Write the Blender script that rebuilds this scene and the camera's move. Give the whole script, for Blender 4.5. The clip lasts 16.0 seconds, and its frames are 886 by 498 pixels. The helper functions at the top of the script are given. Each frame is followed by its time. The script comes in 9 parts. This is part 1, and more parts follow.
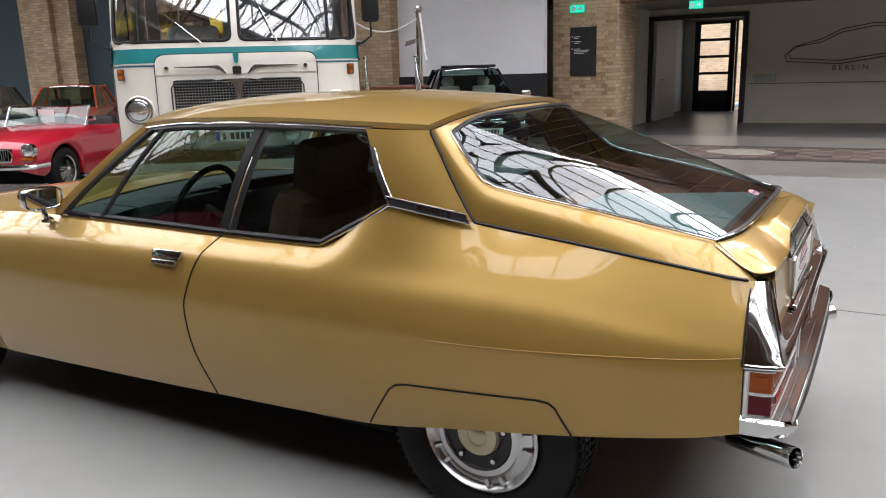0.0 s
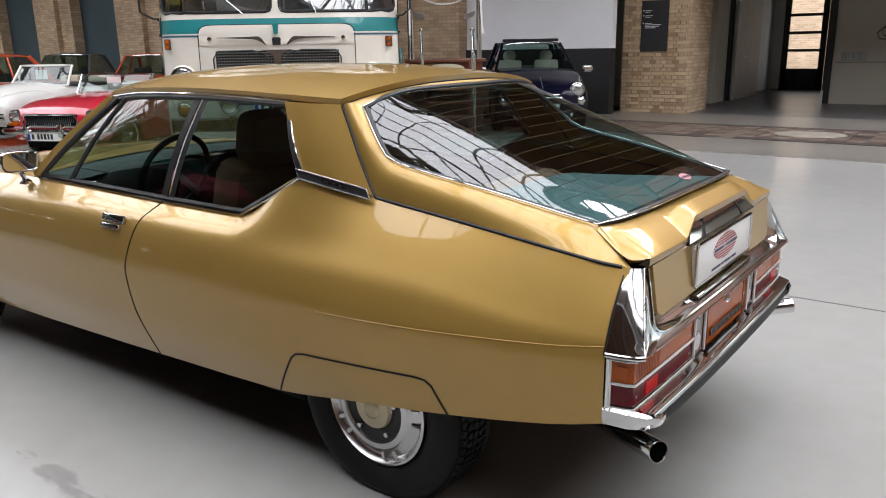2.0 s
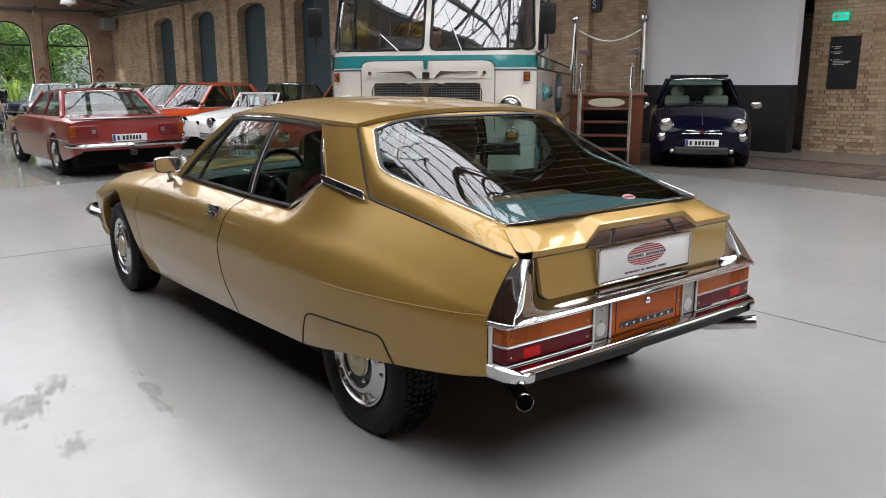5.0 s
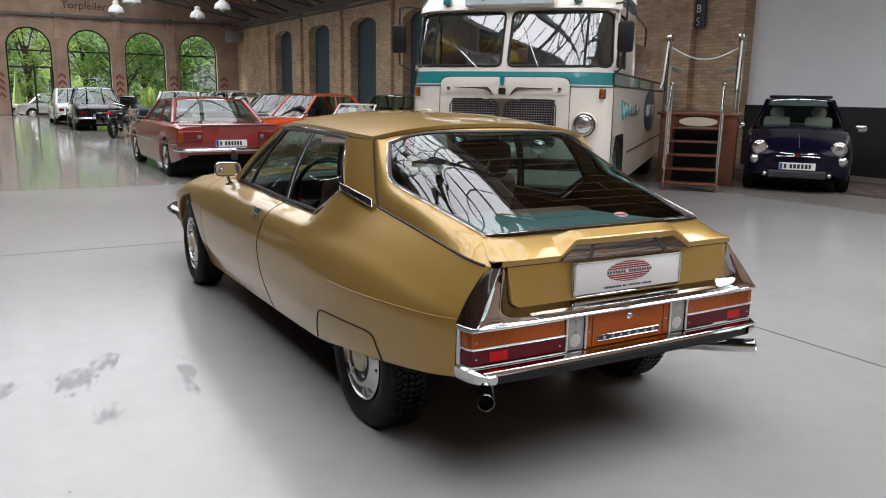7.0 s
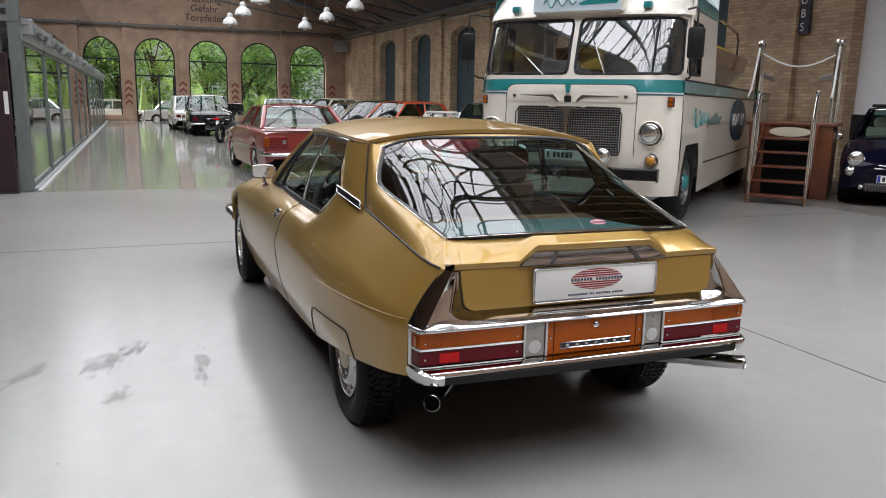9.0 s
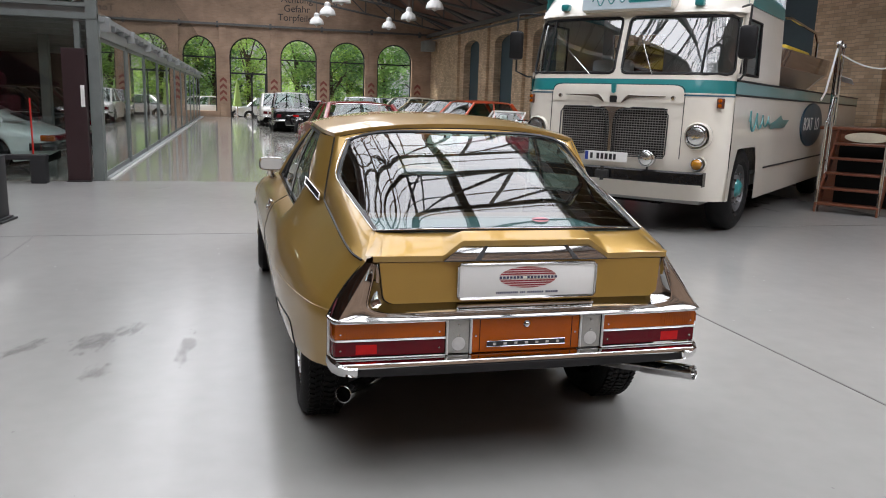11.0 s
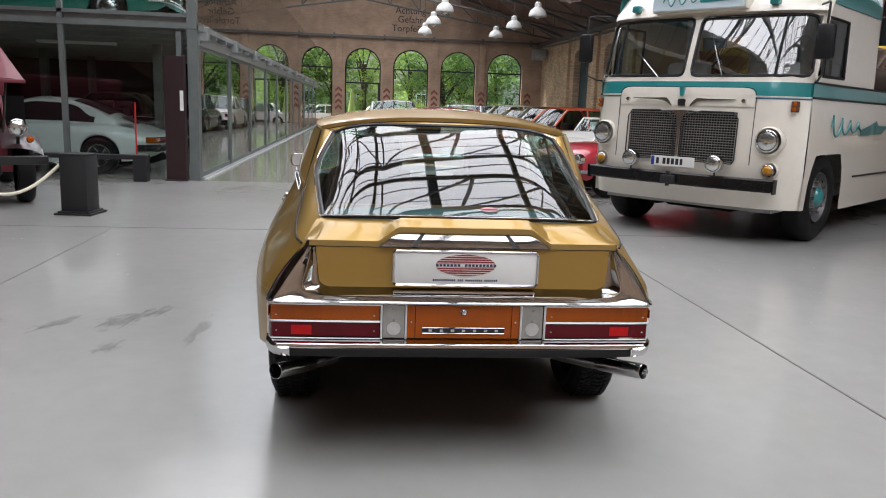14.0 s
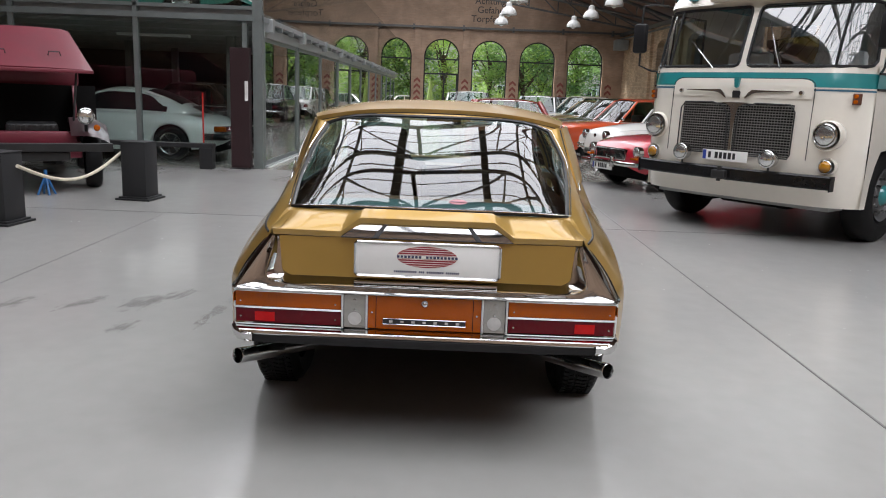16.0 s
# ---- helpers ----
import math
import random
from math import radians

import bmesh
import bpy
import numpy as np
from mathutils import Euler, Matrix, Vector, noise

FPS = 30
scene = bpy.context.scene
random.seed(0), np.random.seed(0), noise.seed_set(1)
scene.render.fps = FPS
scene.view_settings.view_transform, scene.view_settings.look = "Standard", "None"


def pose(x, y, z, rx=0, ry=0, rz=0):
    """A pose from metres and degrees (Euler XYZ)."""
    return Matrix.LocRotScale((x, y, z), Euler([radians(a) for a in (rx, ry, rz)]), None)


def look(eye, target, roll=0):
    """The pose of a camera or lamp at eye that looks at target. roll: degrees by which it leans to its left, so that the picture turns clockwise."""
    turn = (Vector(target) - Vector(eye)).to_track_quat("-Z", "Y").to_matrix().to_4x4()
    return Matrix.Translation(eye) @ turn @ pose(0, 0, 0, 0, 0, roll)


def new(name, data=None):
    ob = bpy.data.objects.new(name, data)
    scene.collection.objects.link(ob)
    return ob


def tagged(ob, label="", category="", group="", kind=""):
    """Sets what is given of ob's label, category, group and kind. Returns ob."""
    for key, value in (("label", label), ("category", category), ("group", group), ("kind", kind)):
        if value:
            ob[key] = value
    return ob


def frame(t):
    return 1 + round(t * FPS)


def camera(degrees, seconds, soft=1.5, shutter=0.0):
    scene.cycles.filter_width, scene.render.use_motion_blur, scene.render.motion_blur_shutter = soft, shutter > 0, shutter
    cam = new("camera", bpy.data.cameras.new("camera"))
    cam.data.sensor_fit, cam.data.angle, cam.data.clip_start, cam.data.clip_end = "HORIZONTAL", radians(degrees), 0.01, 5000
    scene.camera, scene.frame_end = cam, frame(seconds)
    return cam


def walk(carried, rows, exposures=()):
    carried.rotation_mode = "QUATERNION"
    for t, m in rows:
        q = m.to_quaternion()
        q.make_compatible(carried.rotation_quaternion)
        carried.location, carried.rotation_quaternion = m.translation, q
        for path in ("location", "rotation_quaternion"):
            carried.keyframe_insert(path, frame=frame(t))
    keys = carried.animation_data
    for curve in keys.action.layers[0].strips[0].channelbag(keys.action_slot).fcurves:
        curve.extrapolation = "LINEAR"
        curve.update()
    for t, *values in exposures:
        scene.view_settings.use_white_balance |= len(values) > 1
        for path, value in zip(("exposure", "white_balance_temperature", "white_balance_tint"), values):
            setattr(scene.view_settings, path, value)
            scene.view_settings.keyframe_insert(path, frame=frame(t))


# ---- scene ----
cam = camera(60.5, 16.0, 1.05)
EXPOSURES = [(0, 1.46), (2.5, 1.4), (7, 1.1), (16, 1.1)]
PATH = [
    (0, (1.017, 2.337, 1.409), (0.054, 4.03, 0.956), -1.7),
    (0.5, (1.116, 2.437, 1.39), (0.13, 4.112, 0.918), -1.7),
    (1, (1.237, 2.5, 1.395), (0.216, 4.147, 0.9), -1.5),
    (1.5, (1.323, 2.584, 1.383), (0.249, 4.192, 0.875), -1.2),
    (2, (1.503, 2.643, 1.401), (0.36, 4.202, 0.888), -1.0),
    (2.5, (1.728, 2.637, 1.423), (0.51, 4.139, 0.912), -1.0),
    (3, (1.921, 2.612, 1.408), (0.63, 4.055, 0.908), -1.1),
    (3.5, (2.089, 2.615, 1.394), (0.729, 3.999, 0.91), -1.2),
    (4, (2.272, 2.636, 1.411), (0.847, 3.961, 0.948), -1.1),
    (6.5, (2.86, 2.91, 1.424), (1.205, 3.957, 1.021), 0.9),
    (7, (2.968, 2.987, 1.436), (1.274, 3.972, 1.039), 0.9),
    (7.5, (3.094, 3.074, 1.448), (1.363, 3.997, 1.056), 1.0),
    (8, (3.161, 3.172, 1.44), (1.397, 4.033, 1.055), 1.1),
    (8.5, (3.214, 3.317, 1.433), (1.42, 4.118, 1.054), 1.1),
    (9, (3.249, 3.449, 1.433), (1.429, 4.186, 1.052), 1.1),
    (11.5, (3.454, 4.15, 1.406), (1.546, 4.616, 1.024), 2.0),
    (12, (3.483, 4.26, 1.395), (1.563, 4.674, 1.017), 2.0),
    (12.5, (3.532, 4.374, 1.39), (1.602, 4.735, 1.013), 2.0),
    (13, (3.572, 4.481, 1.379), (1.632, 4.791, 1.003), 1.9),
    (13.5, (3.594, 4.562, 1.369), (1.647, 4.824, 0.997), 1.9),
    (14, (3.591, 4.662, 1.362), (1.638, 4.881, 0.992), 2.0),
    (14.5, (3.59, 4.773, 1.363), (1.633, 4.948, 0.991), 2.1),
    (15, (3.567, 4.87, 1.37), (1.607, 4.994, 0.989), 2.2),
    (15.5, (3.572, 4.974, 1.376), (1.612, 5.041, 0.984), 2.2),
    (16, (3.606, 5.107, 1.379), (1.647, 5.113, 0.979), 2.2),
]
walk(cam, [(t, look(eye, target, roll)) for t, eye, target, roll in PATH], EXPOSURES)

# ---- sky, sun, skylight ----
world = bpy.data.worlds.new("overcast_sky")
scene.world = world
world.use_nodes = True
wn = world.node_tree.nodes
sky = wn.new("ShaderNodeTexSky")
sky.sky_type = "NISHITA"
sky.sun_disc = False
sky.sun_elevation = radians(47)
sky.sun_rotation = radians(215)
world.node_tree.links.new(sky.outputs[0], wn["Background"].inputs[0])
wn["Background"].inputs[1].default_value = 0.15
sun_data = bpy.data.lights.new("sun", "SUN")
sun_data.energy, sun_data.angle, sun_data.color = 5.0, radians(20), (1.0, 0.97, 0.92)
sun = new("sun", sun_data)
sun.matrix_world = look((-18, -26, 34), (0, 0, 0))
# daylight over the glazed roof of the hall
lamp_data = bpy.data.lights.new("skylight", "AREA")
lamp_data.shape, lamp_data.size, lamp_data.size_y = "RECTANGLE", 50.5, 11.2
lamp_data.energy, lamp_data.color = 3650, (0.925, 0.935, 1.0)
skylight = new("skylight", lamp_data)
skylight.matrix_world = look((-14.75, 4.6, 9.95), (-14.75, 4.6, 0))
skylight.rotation_euler = (0, 0, 0)
# unseen fill lamp added over the near side for screen wall and lobby
near_data = bpy.data.lights.new("near_fill", "AREA")
near_data.shape, near_data.size, near_data.size_y = "RECTANGLE", 9, 7
near_data.energy, near_data.color = 1000, (0.925, 0.935, 1.0)
near_light = new("near_fill", near_data)
near_light.location = (4.0, 14.4, 11.0)
# added fill lamp at the lobby's unseen end, and daylight in the yard door
for nm, w, h, e, m in (("lobby_daylight", 3.6, 2.3, 6, look((7.9, 20.3, 1.45), (0, 20.8, 1.2))), ("yard_daylight", 1.5, 2.3, 0.8, look((-3.2, 27.3, 1.4), (-3.2, 20, 1.0)))):
    ld = bpy.data.lights.new(nm, "AREA")
    ld.shape, ld.size, ld.size_y, ld.energy = "RECTANGLE", w, h, e
    new(nm, ld).matrix_world = m

# ---- kit ----
def thing(name, label, category, m=None, group="", kind=""):
    ob = new(name)
    ob.empty_display_size = 0.1
    if m is not None:
        ob.matrix_world = m
    return tagged(ob, label, category, group, kind)


def part(name, bm, material, parent=None, label="", smooth=False, kind=""):
    bmesh.ops.recalc_face_normals(bm, faces=bm.faces)
    me = bpy.data.meshes.new(name)
    bm.to_mesh(me)
    bm.free()
    me.materials.append(material)
    if smooth:
        me.shade_smooth()
        me.set_sharp_from_angle(angle=radians(38))
    ob = new(name, me)
    ob.parent = parent
    return tagged(ob, label, "", "", kind)


def B():
    return bmesh.new()


def bx(bm, x0, x1, y0, y1, z0, z1, bevel=0.0, m=None):
    """A box between two corners, its edges rounded."""
    r = bmesh.ops.create_cube(bm, size=1.0)
    vs = r["verts"]
    for v in vs:
        v.co = Vector(((x0 + x1) / 2 + v.co.x * (x1 - x0), (y0 + y1) / 2 + v.co.y * (y1 - y0), (z0 + z1) / 2 + v.co.z * (z1 - z0)))
    if bevel:
        es = list({e for v in vs for e in v.link_edges})
        r = bmesh.ops.bevel(bm, geom=es, offset=bevel, segments=2, affect="EDGES", profile=0.5)
        vs = list({v for f in r["faces"] for v in f.verts} | {v for v in vs if v.is_valid})
    if m is not None:
        for v in vs:
            v.co = m @ v.co
    return bm


def cyl(bm, p0, p1, r0, r1=None, n=16, caps=True):
    p0, p1 = Vector(p0), Vector(p1)
    r1 = r0 if r1 is None else r1
    q = (p1 - p0).to_track_quat("Z", "Y").to_matrix()
    a = [[bm.verts.new(p + q @ Vector((r * math.cos(2 * math.pi * i / n), r * math.sin(2 * math.pi * i / n), 0))) for i in range(n)] for p, r in ((p0, r0), (p1, r1))]
    for i in range(n):
        bm.faces.new((a[0][i], a[0][(i + 1) % n], a[1][(i + 1) % n], a[1][i]))
    if caps:
        bm.faces.new(a[0][::-1])
        bm.faces.new(a[1])
    return bm


def tube(bm, pts, r, n=8, caps=True):
    """A round bar along a line of points."""
    pts = [Vector(p) for p in pts]
    rings = []
    for i, p in enumerate(pts):
        d = (pts[min(i + 1, len(pts) - 1)] - pts[max(i - 1, 0)]).normalized()
        q = d.to_track_quat("Z", "Y").to_matrix()
        if rings:
            x = q.transposed() @ side
            a0 = math.atan2(x.y, x.x)
        else:
            a0 = 0.0
        side = q @ Vector((math.cos(a0), math.sin(a0), 0))
        rings.append([bm.verts.new(p + q @ Vector((r * math.cos(a0 + 2 * math.pi * k / n), r * math.sin(a0 + 2 * math.pi * k / n), 0))) for k in range(n)])
    for a, b in zip(rings, rings[1:]):
        for k in range(n):
            bm.faces.new((a[k], a[(k + 1) % n], b[(k + 1) % n], b[k]))
    if caps:
        bm.faces.new(rings[0][::-1])
        bm.faces.new(rings[-1])
    return bm


def lathe(bm, profile, m, n=32, closed=False):
    """A turned form: (radius, height) pairs about the z axis of m."""
    rings = []
    for r, h in profile:
        if r < 1e-5:
            rings.append([bm.verts.new(m @ Vector((0, 0, h)))])
        else:
            rings.append([bm.verts.new(m @ Vector((r * math.cos(2 * math.pi * k / n), r * math.sin(2 * math.pi * k / n), h))) for k in range(n)])
    pairs = list(zip(rings, rings[1:]))
    if closed:
        pairs.append((rings[-1], rings[0]))
    for a, b in pairs:
        for k in range(n):
            j = (k + 1) % n
            if len(a) == 1 and len(b) == 1:
                continue
            if len(a) == 1:
                bm.faces.new((a[0], b[j], b[k]))
            elif len(b) == 1:
                bm.faces.new((a[k], a[j], b[0]))
            else:
                bm.faces.new((a[k], a[j], b[j], b[k]))
    return bm


def sheet(bm, rows, closed=False):
    """A surface through rows of points."""
    vs = [[bm.verts.new(p) for p in row] for row in rows]
    n = len(vs[0])
    for a, b in zip(vs, vs[1:]):
        for k in range(n if closed else n - 1):
            j = (k + 1) % n
            try:
                bm.faces.new((a[k], a[j], b[j], b[k]))
            except ValueError:
                pass
    return vs


def slab(bm, rows, depth):
    """The same with a thickness, laid inwards along the normals."""
    vs = sheet(bm, rows)
    bm.normal_update()
    fs = list({f for row in vs for v in row for f in v.link_faces})
    bmesh.ops.solidify(bm, geom=fs, thickness=depth)
    return bm


def prism(bm, poly, depth, m):
    """A flat polygon in the xy plane of m, drawn out along its z."""
    a = [bm.verts.new(m @ Vector((x, y, 0))) for x, y in poly]
    b = [bm.verts.new(m @ Vector((x, y, depth))) for x, y in poly]
    bm.faces.new(a[::-1])
    bm.faces.new(b)
    for i in range(len(a)):
        j = (i + 1) % len(a)
        bm.faces.new((a[i], a[j], b[j], b[i]))
    return bm


def lut(x, table, col=1):
    """Smooth reading of column col of a table by its first column."""
    xs = [r[0] for r in table]
    ys = [r[col] for r in table]
    if x <= xs[0]:
        return ys[0]
    if x >= xs[-1]:
        return ys[-1]
    i = next(k for k in range(len(xs) - 1) if xs[k] <= x <= xs[k + 1])
    d = [(ys[k + 1] - ys[k]) / (xs[k + 1] - xs[k]) for k in range(len(xs) - 1)]

    def slope(k):
        if k == 0:
            return d[0]
        if k == len(xs) - 1:
            return d[-1]
        return 0.0 if d[k - 1] * d[k] <= 0 else 2 * d[k - 1] * d[k] / (d[k - 1] + d[k])
    h = xs[i + 1] - xs[i]
    t = (x - xs[i]) / h
    a, b = slope(i) * h, slope(i + 1) * h
    return (2 * t**3 - 3 * t**2 + 1) * ys[i] + (t**3 - 2 * t**2 + t) * a + (3 * t**2 - 2 * t**3) * ys[i + 1] + (t**3 - t**2) * b


def span(a, b, n):
    return [a + (b - a) * i / (n - 1) for i in range(n)]


def words(name, text, size, material, m, parent=None, depth=0.004, label=""):
    """Lettering as a mesh."""
    cu = bpy.data.curves.new(name, "FONT")
    cu.body, cu.size, cu.extrude, cu.align_x = text, size, depth, "CENTER"
    tmp = new(name + "_tmp", cu)
    dg = bpy.context.evaluated_depsgraph_get()
    me = bpy.data.meshes.new_from_object(tmp.evaluated_get(dg))
    bpy.data.objects.remove(tmp)
    me.materials.clear()
    me.materials.append(material)
    ob = new(name, me)
    ob.parent = parent
    ob.matrix_local = m
    return tagged(ob, label)


# ---- materials ----
def mat(name, colour, rough=0.5, metal=0.0, vary=0.12, scale=3.0, bump=0.0, bump_scale=60.0, coat=0.0, spec=0.5, dirt=None, dirt_amount=0.0):
    """A surface with a broad and a fine variation of its colour, fine relief and worn gloss."""
    m = bpy.data.materials.new(name)
    m.use_nodes = True
    nt = m.node_tree
    p = nt.nodes["Principled BSDF"]
    tc = nt.nodes.new("ShaderNodeTexCoord")
    n1 = nt.nodes.new("ShaderNodeTexNoise")
    n1.inputs["Scale"].default_value, n1.inputs["Detail"].default_value = scale, 6
    n2 = nt.nodes.new("ShaderNodeTexNoise")
    n2.inputs["Scale"].default_value, n2.inputs["Detail"].default_value = scale * 14, 4
    for n in (n1, n2):
        nt.links.new(tc.outputs["Object"], n.inputs["Vector"])
    mix = nt.nodes.new("ShaderNodeMath")
    mix.operation = "MULTIPLY_ADD"
    mix.inputs[1].default_value = 0.4
    nt.links.new(n2.outputs[0], mix.inputs[0])
    nt.links.new(n1.outputs[0], mix.inputs[2])
    ramp = nt.nodes.new("ShaderNodeValToRGB")
    ramp.color_ramp.elements[0].position, ramp.color_ramp.elements[1].position = 0.45, 0.95
    lo = [c * (1 - vary) for c in colour]
    hi = [min(1.0, c * (1 + vary)) for c in colour]
    if dirt:
        lo = [a + (b - a) * dirt_amount for a, b in zip(lo, dirt)]
    ramp.color_ramp.elements[0].color, ramp.color_ramp.elements[1].color = (*lo, 1), (*hi, 1)
    nt.links.new(mix.outputs[0], ramp.inputs[0])
    nt.links.new(ramp.outputs[0], p.inputs["Base Color"])
    rr = nt.nodes.new("ShaderNodeMapRange")
    rr.inputs["To Min"].default_value, rr.inputs["To Max"].default_value = max(0.0, rough * 0.82), min(1.0, rough * 1.18)
    nt.links.new(n1.outputs[0], rr.inputs[0])
    nt.links.new(rr.outputs[0], p.inputs["Roughness"])
    p.inputs["Metallic"].default_value = metal
    p.inputs["Coat Weight"].default_value = coat
    p.inputs["Coat Roughness"].default_value = 0.03
    p.inputs["Specular IOR Level"].default_value = spec
    if bump:
        n3 = nt.nodes.new("ShaderNodeTexNoise")
        n3.inputs["Scale"].default_value, n3.inputs["Detail"].default_value = bump_scale, 5
        nt.links.new(tc.outputs["Object"], n3.inputs["Vector"])
        bp = nt.nodes.new("ShaderNodeBump")
        bp.inputs["Strength"].default_value, bp.inputs["Distance"].default_value = bump, 0.01
        nt.links.new(n3.outputs[0], bp.inputs["Height"])
        nt.links.new(bp.outputs[0], p.inputs["Normal"])
    return m


def paint(name, colour, metal=0.0, rough=0.32, coat=1.0):
    """Car paint: a coloured layer under a clear coat, with a little orange peel."""
    return mat(name, colour, rough, metal, 0.05, 0.8, coat=coat)


def glass(name, tint=(0.75, 0.85, 0.82), ior=1.5):
    """A thin pane: clear with a tint, glossy by Fresnel."""
    m = bpy.data.materials.new(name)
    m.use_nodes = True
    nt = m.node_tree
    nt.nodes.clear()
    out = nt.nodes.new("ShaderNodeOutputMaterial")
    tr = nt.nodes.new("ShaderNodeBsdfTransparent")
    tr.inputs[0].default_value = (*tint, 1)
    gl = nt.nodes.new("ShaderNodeBsdfGlossy")
    gl.inputs["Roughness"].default_value = 0.015
    lw = nt.nodes.new("ShaderNodeLayerWeight")
    lw.inputs[0].default_value = 0.5
    f0 = min(0.6, 2 * ((ior - 1) / (ior + 1)) ** 2)
    pw = nt.nodes.new("ShaderNodeMath")
    pw.operation = "POWER"
    pw.inputs[1].default_value = 5.0
    nt.links.new(lw.outputs["Facing"], pw.inputs[0])
    fr = nt.nodes.new("ShaderNodeMath")
    fr.operation = "MULTIPLY_ADD"
    fr.inputs[1].default_value, fr.inputs[2].default_value = 1 - f0, f0
    nt.links.new(pw.outputs[0], fr.inputs[0])
    mx = nt.nodes.new("ShaderNodeMixShader")
    nt.links.new(fr.outputs[0], mx.inputs[0])
    nt.links.new(tr.outputs[0], mx.inputs[1])
    nt.links.new(gl.outputs[0], mx.inputs[2])
    nt.links.new(mx.outputs[0], out.inputs[0])
    return m


def brick_mat(name, c1, c2, mortar, wide=0.25, high=0.077, swap=False):
    """Brickwork with uneven bricks and sunk joints, by the wall's own metres (u along, v up)."""
    m = bpy.data.materials.new(name)
    m.use_nodes = True
    nt = m.node_tree
    p = nt.nodes["Principled BSDF"]
    tc = nt.nodes.new("ShaderNodeTexCoord")
    sep = nt.nodes.new("ShaderNodeSeparateXYZ")
    nt.links.new(tc.outputs["Object"], sep.inputs[0])
    add = nt.nodes.new("ShaderNodeMath")
    nt.links.new(sep.outputs[0], add.inputs[0])
    nt.links.new(sep.outputs[1], add.inputs[1])
    comb = nt.nodes.new("ShaderNodeCombineXYZ")
    nt.links.new(add.outputs[0], comb.inputs[0])
    nt.links.new(sep.outputs[2], comb.inputs[1])
    br = nt.nodes.new("ShaderNodeTexBrick")
    br.inputs["Scale"].default_value = 1.0
    br.inputs["Brick Width"].default_value, br.inputs["Row Height"].default_value = wide, high
    br.inputs["Mortar Size"].default_value, br.inputs["Mortar Smooth"].default_value = 0.006, 0.3
    br.inputs["Color1"].default_value, br.inputs["Color2"].default_value, br.inputs["Mortar"].default_value = (*c1, 1), (*c2, 1), (*mortar, 1)
    nt.links.new(comb.outputs[0], br.inputs["Vector"])
    n1 = nt.nodes.new("ShaderNodeTexNoise")
    n1.inputs["Scale"].default_value, n1.inputs["Detail"].default_value = 1.3, 8
    nt.links.new(tc.outputs["Object"], n1.inputs["Vector"])
    n2 = nt.nodes.new("ShaderNodeTexNoise")
    n2.inputs["Scale"].default_value, n2.inputs["Detail"].default_value = 45, 3
    nt.links.new(tc.outputs["Object"], n2.inputs["Vector"])
    mr = nt.nodes.new("ShaderNodeMapRange")
    mr.inputs["From Min"].default_value, mr.inputs["From Max"].default_value = 0.3, 0.7
    mr.inputs["To Min"].default_value, mr.inputs["To Max"].default_value = 0.78, 1.15
    nt.links.new(n1.outputs[0], mr.inputs[0])
    mul = nt.nodes.new("ShaderNodeVectorMath")
    mul.operation = "SCALE"
    nt.links.new(br.outputs[0], mul.inputs[0])
    nt.links.new(mr.outputs[0], mul.inputs["Scale"])
    nt.links.new(mul.outputs[0], p.inputs["Base Color"])
    p.inputs["Roughness"].default_value = 0.85
    mh = nt.nodes.new("ShaderNodeMath")
    mh.operation = "MULTIPLY_ADD"
    mh.inputs[1].default_value = -1.0
    nt.links.new(br.outputs[1], mh.inputs[0])
    nt.links.new(n2.outputs[0], mh.inputs[2])
    bp = nt.nodes.new("ShaderNodeBump")
    bp.inputs["Strength"].default_value, bp.inputs["Distance"].default_value = 0.7, 0.008
    nt.links.new(mh.outputs[0], bp.inputs["Height"])
    nt.links.new(bp.outputs[0], p.inputs["Normal"])
    return m


GOLD = paint("gold_paint", (0.39, 0.240, 0.055), 0.5, 0.40, 0.75)
GLASS = glass("car_glass", (0.46, 0.58, 0.55))
HATCH_GLASS = glass("tinted_hatch_glass", (0.66, 0.84, 0.83), 1.68)
BUS_GLASS = glass("bus_glass", (0.90, 0.93, 0.92), 2.0)
CHROME = mat("chrome", (0.60, 0.60, 0.595), 0.06, 1.0, 0.05, 2)
STEEL = mat("brushed_steel", (0.6, 0.6, 0.6), 0.25, 1.0, 0.08, 5)
BLACK = mat("black_rubber", (0.010, 0.010, 0.011), 0.5, 0, 0.25, 8, 0.15, spec=0.3)
TYRE = mat("tyre_rubber", (0.007, 0.007, 0.0075), 0.6, 0, 0.3, 10, 0.2, 120, spec=0.25)
DARK = mat("underbody_black", (0.005, 0.005, 0.005), 0.8, 0, 0.3, 6, spec=0.15)
IRON = mat("painted_black_steel", (0.017, 0.017, 0.018), 0.4, 0, 0.2, 5, 0.08)

# ---- the hall ----
BRICK = brick_mat("yellow_brick", (0.66, 0.49, 0.32), (0.47, 0.33, 0.21), (0.33, 0.27, 0.20))
BRICK_FAR = brick_mat("weathered_brick", (0.42, 0.285, 0.20), (0.36, 0.24, 0.165), (0.37, 0.285, 0.22))
FLOOR = mat("grey_epoxy_floor", (0.30, 0.296, 0.282), 0.19, 0, 0.08, 0.5, 0.02, 30)
FLOOR_FAR = mat("worn_floor_coating", (0.30, 0.29, 0.26), 0.09, 0, 0.12, 0.6, 0.02, 20)
PLASTER = mat("white_plaster", (0.62, 0.61, 0.58), 0.8, 0, 0.05, 1.5, 0.1, 40)
TEAL_WALL = mat("blue_grey_board", (0.045, 0.075, 0.09), 0.6, 0, 0.15, 1.5)
